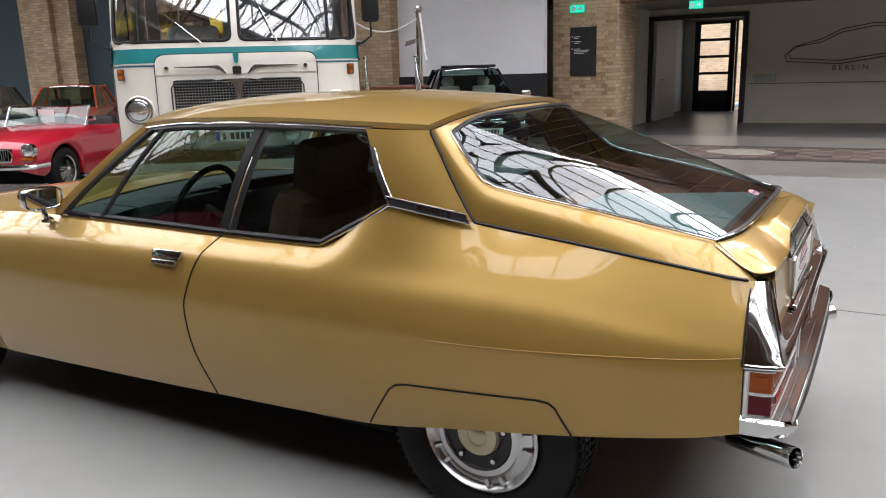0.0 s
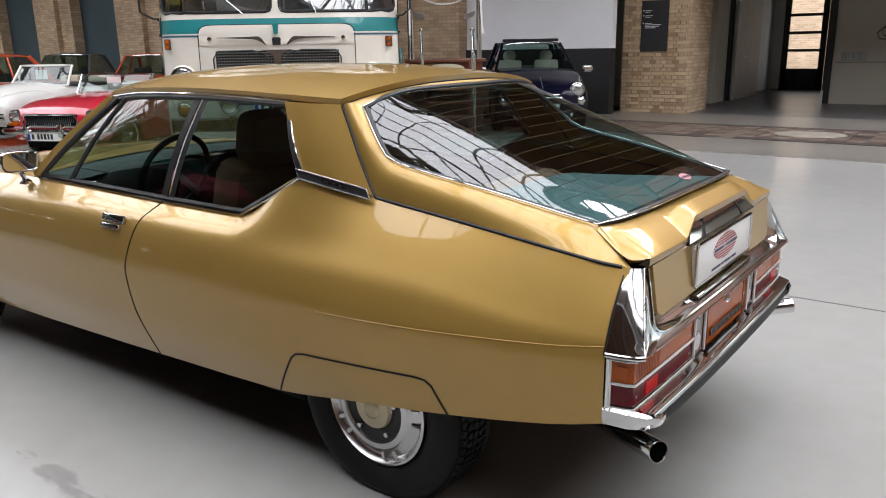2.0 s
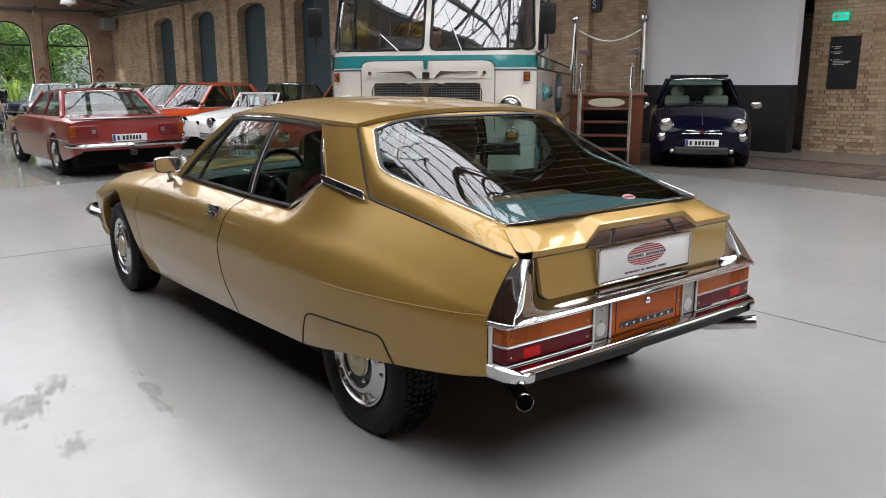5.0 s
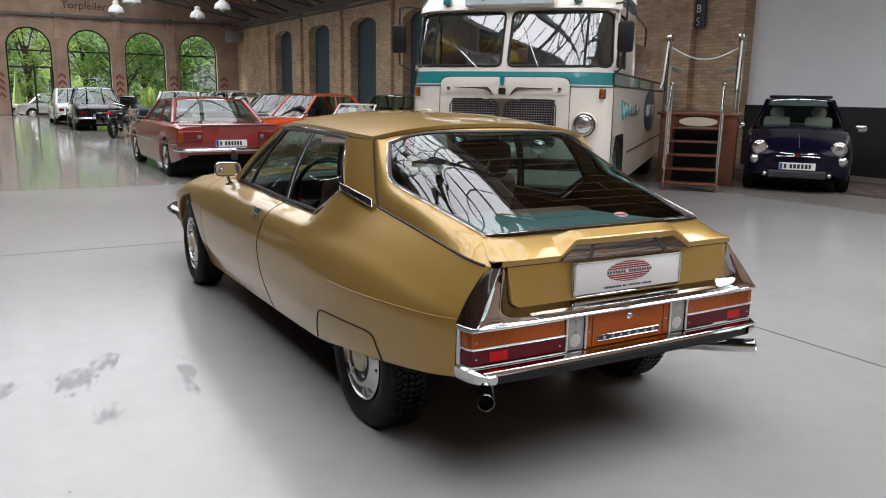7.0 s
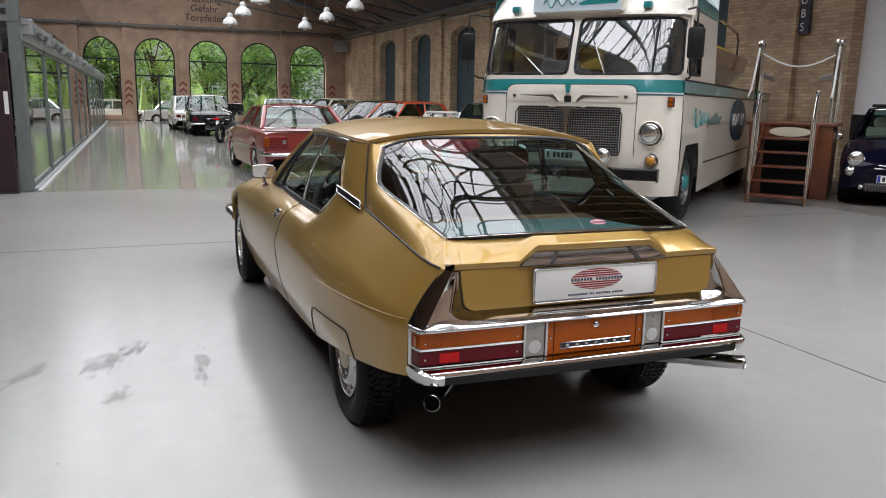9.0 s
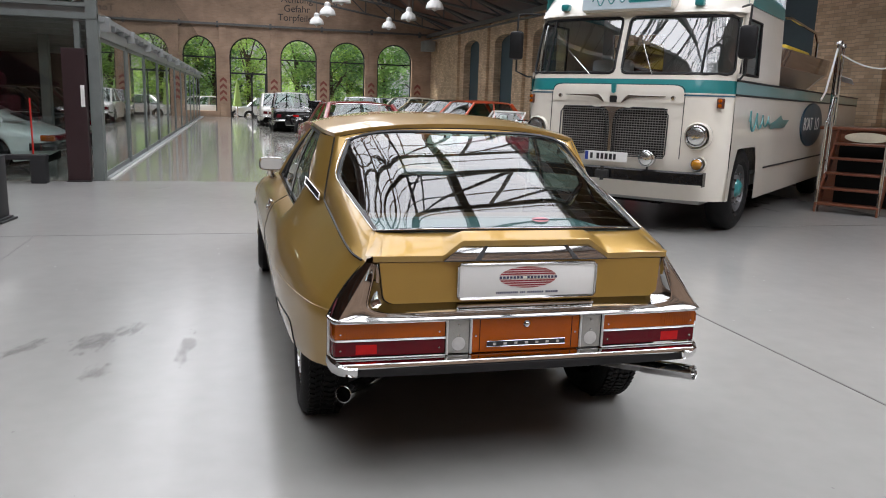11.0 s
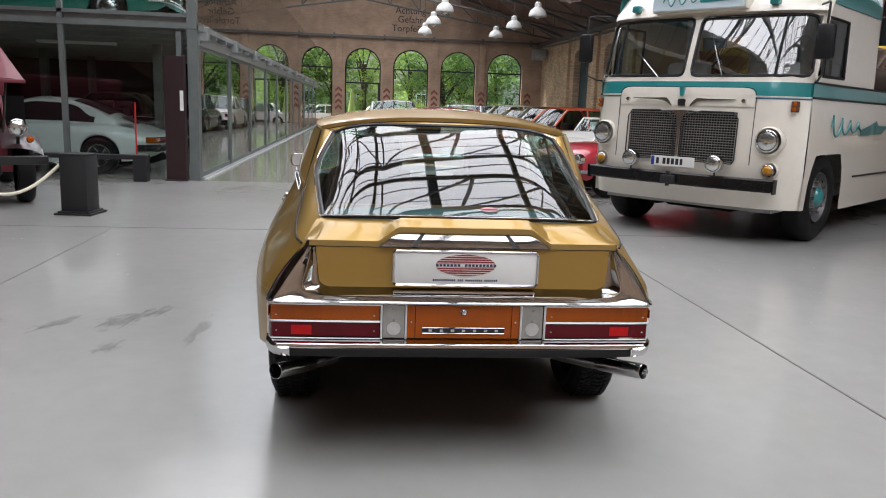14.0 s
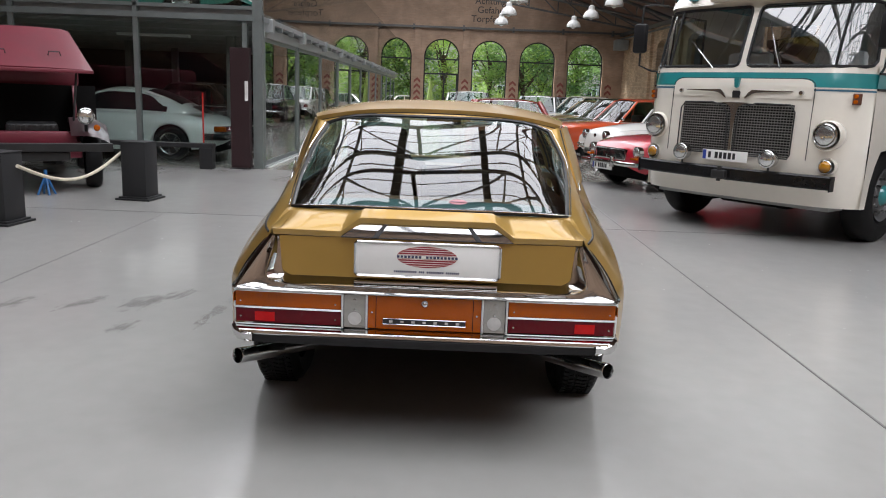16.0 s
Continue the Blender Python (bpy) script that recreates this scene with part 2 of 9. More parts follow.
GREY_STEEL = mat("galvanised_steel", (0.33, 0.35, 0.35), 0.45, 0.5, 0.12, 4)
ROOF_WOOD = mat("brown_roof_boards", (0.135, 0.065, 0.042), 0.7, 0, 0.3, 2.5, 0.2, 20)
TRUSS = mat("dark_truss_paint", (0.11, 0.108, 0.105), 0.5, 0.2, 0.2, 4)
SCREEN = mat("white_screen_paint", (0.90, 0.905, 0.92), 0.75, 0, 0.03, 1.2)
SOCLE = mat("anthracite_paint", (0.013, 0.0135, 0.015), 0.6, 0, 0.15, 2)
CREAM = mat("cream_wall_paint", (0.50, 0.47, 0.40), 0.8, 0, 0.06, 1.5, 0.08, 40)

bm = B()
bx(bm, -9.4, 20, -14, 30, -0.25, 0.0)
part("floor", bm, FLOOR, None, "glossy light grey sealed concrete floor with joints", kind="structure")
bm = B()
bx(bm, -44.6, -9.4, -14, 22, -0.25, -0.003)
part("floor_far", bm, FLOOR_FAR, None, "shiny beige-grey older floor coating", kind="structure")
bm = B()
bx(bm, -160, 60, -160, 160, -0.6, -0.3)
part("ground", bm, mat("pale_yard_paving", (0.36, 0.35, 0.33), 0.9, 0, 0.2, 0.6), None, "pale asphalt yard outside the hall", kind="structure")


def arch_wall(bm, bays, z_top, depth, u_end, m):
    """A wall in (u, z) with round or flat-arched openings: bays of (u0, u1, sill, spring, rise)."""
    u = 0.0

    def quad(a, b, c, d):
        f = [bm.verts.new(m @ Vector((p[0], w, p[1]))) for w in (0, depth) for p in (a, b, c, d)]
        for q in ((0, 1, 2, 3), (7, 6, 5, 4), (0, 4, 5, 1), (1, 5, 6, 2), (2, 6, 7, 3), (3, 7, 4, 0)):
            bm.faces.new([f[i] for i in q])
    for u0, u1, sill, spring, rise in bays:
        quad((u, 0), (u0, 0), (u0, z_top), (u, z_top))
        if sill > 0:
            quad((u0, 0), (u1, 0), (u1, sill), (u0, sill))
        c, h = (u0 + u1) / 2, (u1 - u0) / 2
        n = 16
        pts = []
        for i in range(n + 1):
            a = math.pi * (1 - i / n)
            pts.append((c + h * math.cos(a), spring + rise * math.sin(a)))
        for a, b in zip(pts, pts[1:]):
            quad(a, b, (b[0], z_top), (a[0], z_top))
        u = u1
    quad((u, 0), (u_end, 0), (u_end, z_top), (u, z_top))
    return bm


# gable wall with round-arched windows
FX = -44.1
m_far = Matrix(((0, -1, 0, FX), (1, 0, 0, -13.0), (0, 0, 1, 0), (0, 0, 0, 1)))
centres = [4.73 + 2.92 * k for k in range(-5, 4)]
bays = [(c - 1.085 + 13, c + 1.085 + 13, 0.0 if abs(c - 4.73) < 0.1 else 0.35, 3.57, 1.085) for c in centres]
bm = B()
arch_wall(bm, bays, 5.4, 0.55, 30.0, m_far)
bx(bm, FX - 0.55, FX, -13, 17, 5.4, 12.0)
wall_far = part("wall_far", bm, BRICK_FAR, None, "weathered brick gable wall with arched windows", kind="structure")
# pilasters between the windows
for c in centres[:-1]:
    bm = B()
    bx(bm, FX, FX + 0.12, c + 1.46 - 0.2, c + 1.46 + 0.2, 0, 5.3, 0.01)
    part("pilaster", bm, BRICK_FAR, wall_far)
for c in centres:
    w = thing("window_1", "tall arched window with thin black steel bars", "window", kind="structure")
    bm = B()
    pts = [Vector((FX - 0.2, c + 1.05 * math.cos(a), 3.57 + 1.05 * math.sin(a))) for a in span(0, math.pi, 17)]
    tube(bm, [(FX - 0.2, c + 1.05, 0)] + pts + [(FX - 0.2, c - 1.05, 0)], 0.045, 6)
    bx(bm, FX - 0.24, FX - 0.16, c - 1.05, c + 1.05, 3.40, 3.48)
    if abs(c - 4.73) < 0.1:
        bx(bm, FX - 0.24, FX - 0.16, c - 1.05, c + 1.05, 2.52, 2.62)
        bx(bm, FX - 0.24, FX - 0.16, c + 0.12, c + 0.22, 0, 2.55)
        bx(bm, FX - 0.24, FX - 0.16, c + 0.92, c + 1.02, 0, 2.55)
        bx(bm, FX - 0.24, FX - 0.16, c + 0.12, c + 1.02, 0, 0.16)
    part("window_frame", bm, IRON, w)

# side wall with segmental arches, leaning a little against the hall's axis
a_side = math.atan2(17.2 - 15.8, -9 + 44.1)
m_side = Matrix.Translation((-44.1, 15.8, 0)) @ Matrix.Rotation(a_side, 4, "Z")
bm = B()
bays = [(6.5 + 4.62 * k, 8.9 + 4.62 * k, 0.0, 4.2, 0.36) for k in range(6)]
arch_wall(bm, bays, 5.4, 0.36, 35.5, m_side)
wall_side = part("wall_side", bm, BRICK, None, "yellow-brown brick side wall with deep arched bays", kind="structure")
bm = B()
bx(bm, 0, 36, 0.38, 0.48, 0, 5.4, 0, m_side)
part("wall_bay_backs", bm, TEAL_WALL, None, "dark blue-grey boards behind the brick arches", kind="structure")
for k in range(7):
    bm = B()
    u = 5.4 + 4.62 * k
    if k == 6:
        u = 33.8
    bx(bm, u - 0.42, u + 0.42, -0.16, 0, 0, 5.2, 0.015, m_side)
    part("pilaster", bm, BRICK, wall_side)

# screen wall with dark socle
bm = B()
bx(bm, -9.0, -5.1, 17.55, 17.75, 1.33, 5.0)
ws = part("wall_screen", bm, SCREEN, None, "white projection wall above a dark socle", kind="structure")
bm = B()
bx(bm, -9.0, -5.1, 17.5, 17.76, 0, 1.33)
part("baseboard", bm, SOCLE, ws)

bm = B()
bx(bm, -12, 8, 18.45, 28, -0.02, 0.004)
part("floor_lobby", bm, mat("dark_lobby_floor", (0.075, 0.075, 0.078), 0.3, 0, 0.15, 0.8), None, "dark grey polished lobby floor", kind="structure")
# brick pier with notice board
bm = B()
bx(bm, -5.19, -3.76, 18.31, 19.6, 0, 5.4)
pier = part("wall_pier", bm, BRICK, None, "yellow brick pier beside the passage", kind="structure")
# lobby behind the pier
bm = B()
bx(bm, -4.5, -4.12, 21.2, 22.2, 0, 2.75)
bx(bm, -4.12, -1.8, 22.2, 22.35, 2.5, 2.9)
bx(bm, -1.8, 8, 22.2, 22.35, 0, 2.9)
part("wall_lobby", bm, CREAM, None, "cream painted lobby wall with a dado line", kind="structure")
bm = B()
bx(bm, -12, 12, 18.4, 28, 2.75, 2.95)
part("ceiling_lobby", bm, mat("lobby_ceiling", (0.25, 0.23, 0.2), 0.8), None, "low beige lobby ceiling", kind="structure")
bm = B()
bx(bm, -12, 16, 18.4, 18.7, 2.7, 12)
part("wall_over_lobby", bm, ROOF_WOOD, None, "dark boarded wall above the lobby opening", kind="structure")
bm = B()
bx(bm, -4.55, -4.4, 22.35, 27.7, 0, 2.9)
bx(bm, -1.8, -1.65, 22.35, 27.7, 0, 2.9)
bx(bm, -4.5, -4.0, 27.5, 27.7, 0, 2.9)
bx(bm, -2.3, -1.8, 27.5, 27.7, 0, 2.9)
bx(bm, -4.0, -2.3, 27.5, 27.7, 2.68, 2.9)
part("wall_corridor", bm, PLASTER, None, "plain white corridor walls", kind="structure")
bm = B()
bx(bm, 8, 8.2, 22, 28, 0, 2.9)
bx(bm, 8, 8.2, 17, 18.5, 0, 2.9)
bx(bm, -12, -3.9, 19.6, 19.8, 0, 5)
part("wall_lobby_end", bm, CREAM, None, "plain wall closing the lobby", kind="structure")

# closing walls behind the camera
bm = B()
bx(bm, 13, 13.3, -14, 19, 0, 12)
bx(bm, -44, 16.3, -12.6, -12.3, 0, 12)
part("wall_back", bm, BRICK_FAR, None, "plain brick walls closing the hall", kind="structure")

# roof: boarded slopes with a glazed middle
RY, RZ, EY, EZ = 4.6, 9.7, 18.6, 5.3


def roof_z(y):
    return RZ - (RZ - EZ) * abs(y - RY) / (EY - RY)


bm = B()
for s in (1, -1):
    y0, y1 = RY + s * 5.6, RY + s * 17.5
    bx(bm, -44.5, -0.9 if s > 0 else 16.3, 0, math.hypot(11.9, 11.9 * (RZ - EZ) / (EY - RY)), 0, 0.15, 0,
       Matrix.Translation((0, y0, roof_z(y0))) @ Matrix.Rotation(s * -math.atan((RZ - EZ) / (EY - RY)), 4, "X") @ (Matrix.Identity(4) if s > 0 else Matrix.Scale(-1, 4, (0, 1, 0))))
part("ceiling", bm, ROOF_WOOD, None, "dark brown boarded roof slopes on steel trusses", kind="structure")
roof = thing("roof_glazing", "glazed roof with slim dark steel bars", "skylight", kind="structure")
bm = B()
for k in range(81):
    x = -44 + 0.75 * k
    for s in (1, -1):
        # bars carried out over the near opening, added for the fill lamp
        reach = 13.4 if s > 0 and x > -0.9 else 5.6
        tube(bm, [(x, RY, RZ), (x, RY + s * reach, roof_z(RY + reach))], 0.026, 4)
part("glazing_bars", bm, TRUSS, roof)
bm = B()
for y in span(RY - 5.6, RY + 13.4, 12):
    bx(bm, -44.3 if y < RY + 5.7 else -0.9, 16.2, y - 0.09, y + 0.09, roof_z(y) - 0.22, roof_z(y) - 0.02)
part("purlins", bm, TRUSS, roof)
bm = B()
bx(bm, -45, 17, -13, 22, 12.0, 12.1)
part("roof_glass", bm, mat("frosted_roof_glass", (0.8, 0.82, 0.83), 0.4), roof, "frosted wired roof glass")


def truss(x):
    t = thing("roof_truss", "riveted dark steel roof truss with thin ties", "roof truss", group="roof trusses", kind="structure")
    bm = B()
    half = 13.6
    for s in (1, -1):
        tube(bm, [(x, RY, RZ - 0.3), (x, RY + s * half, roof_z(RY + half) - 0.25)], 0.085, 6)
        tube(bm, [(x, RY, RZ - 2.4), (x, RY + s * half, roof_z(RY + half) - 0.3)], 0.06, 6)
        for f, g in ((0.0, 0.0), (0.125, 0.125), (0.25, 0.25), (0.375, 0.375), (0.5, 0.5), (0.625, 0.625), (0.75, 0.75)):
            ya, yb = RY + s * half * f, RY + s * half * g
            za = roof_z(ya) - 0.3
            zb = (RZ - 2.4) + (roof_z(RY + half) - 0.3 - RZ + 2.4) * g
            tube(bm, [(x, ya, za), (x, yb, zb)], 0.038, 5)
            g2 = g + 0.125
            if g2 < 1:
                zc = (RZ - 2.4) + (roof_z(RY + half) - 0.3 - RZ + 2.4) * g2
                tube(bm, [(x, ya, za), (x, RY + s * half * g2, zc)], 0.038, 5)
    part("truss_frame", bm, TRUSS, t)
    return t


for k in range(12):
    truss(-42.5 + 5.0 * k)
for k in range(5):
    truss(-5.0 + 5.0 * k)

# ---- the gold coupe ----
VELOUR = mat("brown_velour", (0.12, 0.06, 0.028), 0.9, 0, 0.2, 6, 0.2, 90)
DASH = mat("grey_dash_vinyl", (0.05, 0.055, 0.055), 0.6, 0, 0.2, 5)
CARPET = mat("dark_green_carpet", (0.06, 0.115, 0.112), 0.95, 0, 0.25, 12, 0.3, 200)
SHELF = mat("teal_shelf_carpet", (0.051, 0.093, 0.093), 0.95, 0, 0.15, 14, 0.3, 200)
AMBER = mat("amber_lens", (0.38, 0.078, 0.002), 0.13, 0, 0.10, 8, 0.06, 160, spec=0.35)
TRIM = mat("silver_trim", (0.74, 0.74, 0.73), 0.30, 0.5, 0.05, 4)
RED_LENS = mat("red_lens", (0.105, 0.0008, 0.006), 0.14, 0, 0.10, 8, 0.05, 160, spec=0.3)
RED_BRIGHT = mat("bright_red_reflector", (0.50, 0.004, 0.006), 0.15, 0, 0.1, 40, spec=0.3)
LENS_WHITE = mat("clear_reversing_lens", (0.36, 0.36, 0.34), 0.22, 0.35, 0.12, 12, 0.15, 140, coat=0.6)
WHITE = mat("white_enamel", (0.78, 0.78, 0.76), 0.3, 0, 0.03, 3)
SMOKE = mat("dark_chromed_glass", (0.10, 0.10, 0.10), 0.07, 0.8, 0.2, 2)
RED_INK = mat("dark_red_print", (0.28, 0.02, 0.03), 0.5, 0, 0.08, 6)
NAVY_INK = mat("navy_print", (0.03, 0.035, 0.10), 0.5)

AFT0 = Matrix.Rotation(math.pi / 2, 4, "Y")
CAR = Matrix.Translation((0.05, 5.068, 0)) @ Matrix.Rotation(radians(-0.9), 4, "Z")
coupe = thing("coupe_car", "metallic gold seventies fastback coupe with chrome trim, parked", "car", CAR)

# stations from nose to tail: x, half width at sill, at 0.45, at the crease, shoulder width, shoulder height, belt width, belt height
SIDE = [
    (-3.98, 0.62, 0.69, 0.69, 0.65, 0.47, 0.58, 0.52),
    (-3.80, 0.74, 0.82, 0.83, 0.78, 0.57, 0.69, 0.62),
    (-3.50, 0.84, 0.915, 0.93, 0.87, 0.67, 0.75, 0.73),
    (-3.20, 0.87, 0.945, 0.957, 0.90, 0.72, 0.77, 0.785),
    (-2.90, 0.88, 0.952, 0.965, 0.905, 0.75, 0.775, 0.818),
    (-2.50, 0.88, 0.940, 0.957, 0.90, 0.775, 0.78, 0.85),
    (-2.05, 0.868, 0.928, 0.945, 0.89, 0.79, 0.79, 0.865),
    (-1.50, 0.853, 0.912, 0.930, 0.878, 0.792, 0.785, 0.860),
    (-1.00, 0.842, 0.900, 0.916, 0.862, 0.795, 0.778, 0.852),
    (-0.62, 0.834, 0.892, 0.907, 0.846, 0.797, 0.768, 0.850),
    (-0.345, 0.826, 0.884, 0.898, 0.813, 0.818, 0.722, 1.003),
    (-0.08, 0.812, 0.868, 0.881, 0.781, 0.814, 0.669, 0.954),
    (0.20, 0.792, 0.842, 0.852, 0.765, 0.790, 0.660, 0.919),
    (0.45, 0.772, 0.810, 0.817, 0.755, 0.745, 0.652, 0.886),
    (0.62, 0.752, 0.780, 0.783, 0.741, 0.715, 0.640, 0.860),
    (0.735, 0.728, 0.736, 0.735, 0.702, 0.695, 0.598, 0.838),
]
HUBF, HUBR = -2.90, -0.022
ARCH_X, ARCH_R = -2.935, 0.385


def sm_bottom(x):
    b = lut(x, [(-3.98, 0.36), (-3.7, 0.27), (-3.3, 0.22), (-2.5, 0.215), (-0.45, 0.275), (-0.05, 0.335), (0.3, 0.385), (0.75, 0.455)])
    d = abs(x - ARCH_X)
    if d < ARCH_R:
        b = max(b, 0.32 + math.sqrt(ARCH_R**2 - d * d))
    return b


def sm_width(x, z):
    c = [lut(x, SIDE, k) for k in range(1, 8)]
    zs = min(c[4], c[6] - 0.035)
    prof = [(0.18, c[0] - 0.03), (0.25, c[0]), (0.45, c[1]), (0.615, c[2]), (0.615 + 0.55 * (zs - 0.615), c[2] + (c[3] - c[2]) * 0.34), (zs, c[3]), (c[6], c[5])]
    if c[4] <= 0.63:
        s = c[6] / 0.87
        prof = [(0.18 * s, c[0] - 0.03), (0.25 * s, c[0]), (0.42 * s, c[1]), (0.58 * s, c[2]), (c[4], c[3]), (c[6], c[5])]
        prof = sorted(prof)
        if prof[4][0] - prof[3][0] < 0.01:
            prof.pop(3)
    return lut(z, prof)


def sm_belt(x):
    return lut(x, SIDE, 7)


def side_grid(xs, lo, hi, n):
    """Points of the left body side between two heights given as functions of x."""
    rows = []
    for x in xs:
        a, b = lo(x), hi(x)
        rows.append([(x, sm_width(x, z), z) for z in span(a, b, n)])
    return rows


def mirrored(rows):
    return [[(p[0], -p[1], p[2]) for p in r] for r in rows]


arch_xs = [ARCH_X + ARCH_R * math.sin(a) for a in span(-math.pi / 2 * 0.999, math.pi / 2 * 0.999, 25)]
front_xs = sorted(span(-3.98, ARCH_X - ARCH_R - 0.005, 14) + arch_xs + span(ARCH_X + ARCH_R + 0.005, -2.445, 5))
door_xs = span(-2.44, -1.068, 28)
rear_xs = span(-1.060, 0.735, 48)
SHUT = [(0.2, -0.03), (0.313, -0.05), (0.5, -0.083), (0.6, -0.085), (0.664, -0.072), (0.775, -0.04), (0.86, 0.0)]


def tucked(rows, depth=0.05):
    """Turns the lower edge inwards."""
    out = []
    for r in rows:
        x, y, z = r[0]
        out.append([(x, y - depth, z + 0.012), (x, y - 0.012, z - 0.006)] + r)
    return out


for s, flip in (("left", True), ("right", False)):
    f = mirrored if flip else (lambda r: r)
    bm = B()
    sheet(bm, f(tucked(side_grid(front_xs, sm_bottom, sm_belt, 22))))
    part("front_wing", bm, GOLD, coupe, "", True)
    bm = B()
    rows = side_grid(door_xs, sm_bottom, sm_belt, 26)
    # the shut line bows forward towards the sill
    for i, r in enumerate(rows):
        for j, p in enumerate(r):
            k = i / (len(rows) - 1)
            z = p[2]
            bow = lut(z, SHUT)
            x = p[0] + bow * k
            r[j] = (x, sm_width(x, z), z)
    sheet(bm, f(tucked(rows)))
    door = part("door", bm, GOLD, coupe, "gold door with chrome flap handle", True)
    bm = B()
    rows2 = side_grid(rear_xs, sm_bottom, sm_belt, 34)
    for i, r in enumerate(rows2):
        k = max(0.0, 1 - i / 14)
        for j, p in enumerate(r):
            z = p[2]
            bow = lut(z, SHUT)
            x = p[0] + bow * k
            r[j] = (x, sm_width(x, z), z)
    sheet(bm, f(tucked(rows2)))
    quarter = part("rear_wing", bm, GOLD, coupe, "", True)
    # wheel cover panel in the rear wing: a dark joint and the panel a little proud
    top = [(-0.395, 0.285), (-0.375, 0.315), (-0.285, 0.44), (-0.262, 0.458), (-0.225, 0.466), (0.20, 0.485), (0.235, 0.482), (0.255, 0.468), (0.30, 0.385)]
    bm = B()
    pts = []
    for (xa, za), (xb, zb) in zip(top, top[1:]):
        for k in range(4):
            x, z = xa + (xb - xa) * k / 4, za + (zb - za) * k / 4
            pts.append((x, sm_width(x, z) + 0.001, z))
    pts.append((0.303, sm_width(0.303, 0.38) + 0.001, 0.378))
    tube(bm, f([pts])[0], 0.0034, 5)
    part("cover_joint", bm, BLACK, quarter)
    # swage line along the wing
    bm = B()
    pts = [(x, sm_width(x, lut(x, [(-0.9, 0.618), (0.0, 0.628), (0.72, 0.660)])) + 0.0006, lut(x, [(-0.9, 0.618), (0.0, 0.628), (0.72, 0.660)])) for x in span(-0.15, 0.73, 24)]
    tube(bm, f([pts])[0], 0.0013, 5)
    part("swage_line", bm, GOLD, quarter)
    # shut line shadow gaps
    for xs, owner, gap in ((-1.064, door, 0.0032), (-2.443, door, 0.0012)):
        bm = B()
        pts = []
        for z in span(sm_bottom(xs) - 0.004, sm_belt(xs), 24):
            bow = lut(z, SHUT) if xs > -2 else 0.02 * math.sin((z - 0.2) * 5)
            x = xs + bow
            pts.append((x, sm_width(x, z) - 0.0005, z))
        tube(bm, f([pts])[0], gap, 5)
        part("shut_line", bm, BLACK, owner)
    sy = -1 if flip else 1
    # handle
    bm = B()
    y0 = sm_width(-1.25, 0.775) * sy
    bx(bm, -0.075, 0.075, -0.010, 0.012, -0.013, 0.020, 0.006)
    bx(bm, -0.068, 0.06, -0.014, 0.008, -0.038, -0.018, 0.005)
    h = part("door_handle", bm, CHROME, door, "chrome flap handle", True)
    h.matrix_local = Matrix.Translation((-1.25, y0, 0.782)) @ Matrix.Rotation(sy * 0.38, 4, "X")
    # chrome belt moulding under the side windows
    bm = B()
    pts = [(x, sy * (lut(x, SIDE, 6) + 0.004), sm_belt(x) + 0.004) for x in span(-2.0, -0.62, 24)] + [(-0.48, sy * 0.752, 0.925), (-0.345, sy * 0.727, 1.008)]
    tube(bm, pts, 0.0055, 6)
    part("belt_moulding", bm, CHROME, coupe, "", True)

# roof
GUT = [(-1.66, 0.585, 1.222), (-1.35, 0.628, 1.246), (-0.98, 0.648, 1.252), (-0.48, 0.638, 1.238), (-0.27, 0.600, 1.226)]
CEN = [(-1.76, 1.262), (-1.5, 1.300), (-1.2, 1.322), (-0.8, 1.322), (-0.5, 1.306), (-0.27, 1.283), (-0.18, 1.272)]


def roof_rows(x0, x1, n, inner=1.0):
    rows = []
    for x in span(x0, x1, n):
        gy, gz, cz = lut(x, GUT, 1), lut(x, GUT, 2), lut(x, CEN)
        row = []
        for v in span(-1, 1, 25):
            row.append((x - 0.10 * (1 - v * v) * max(0.0, (-1.3 - x) / 0.36) + 0.06 * (1 - abs(v) ** 2.2) * max(0.0, (x + 0.6) / 0.33), v * gy, gz + (cz - gz) * (1 - abs(v) ** 2.6)))
        rows.append(row)
    return rows


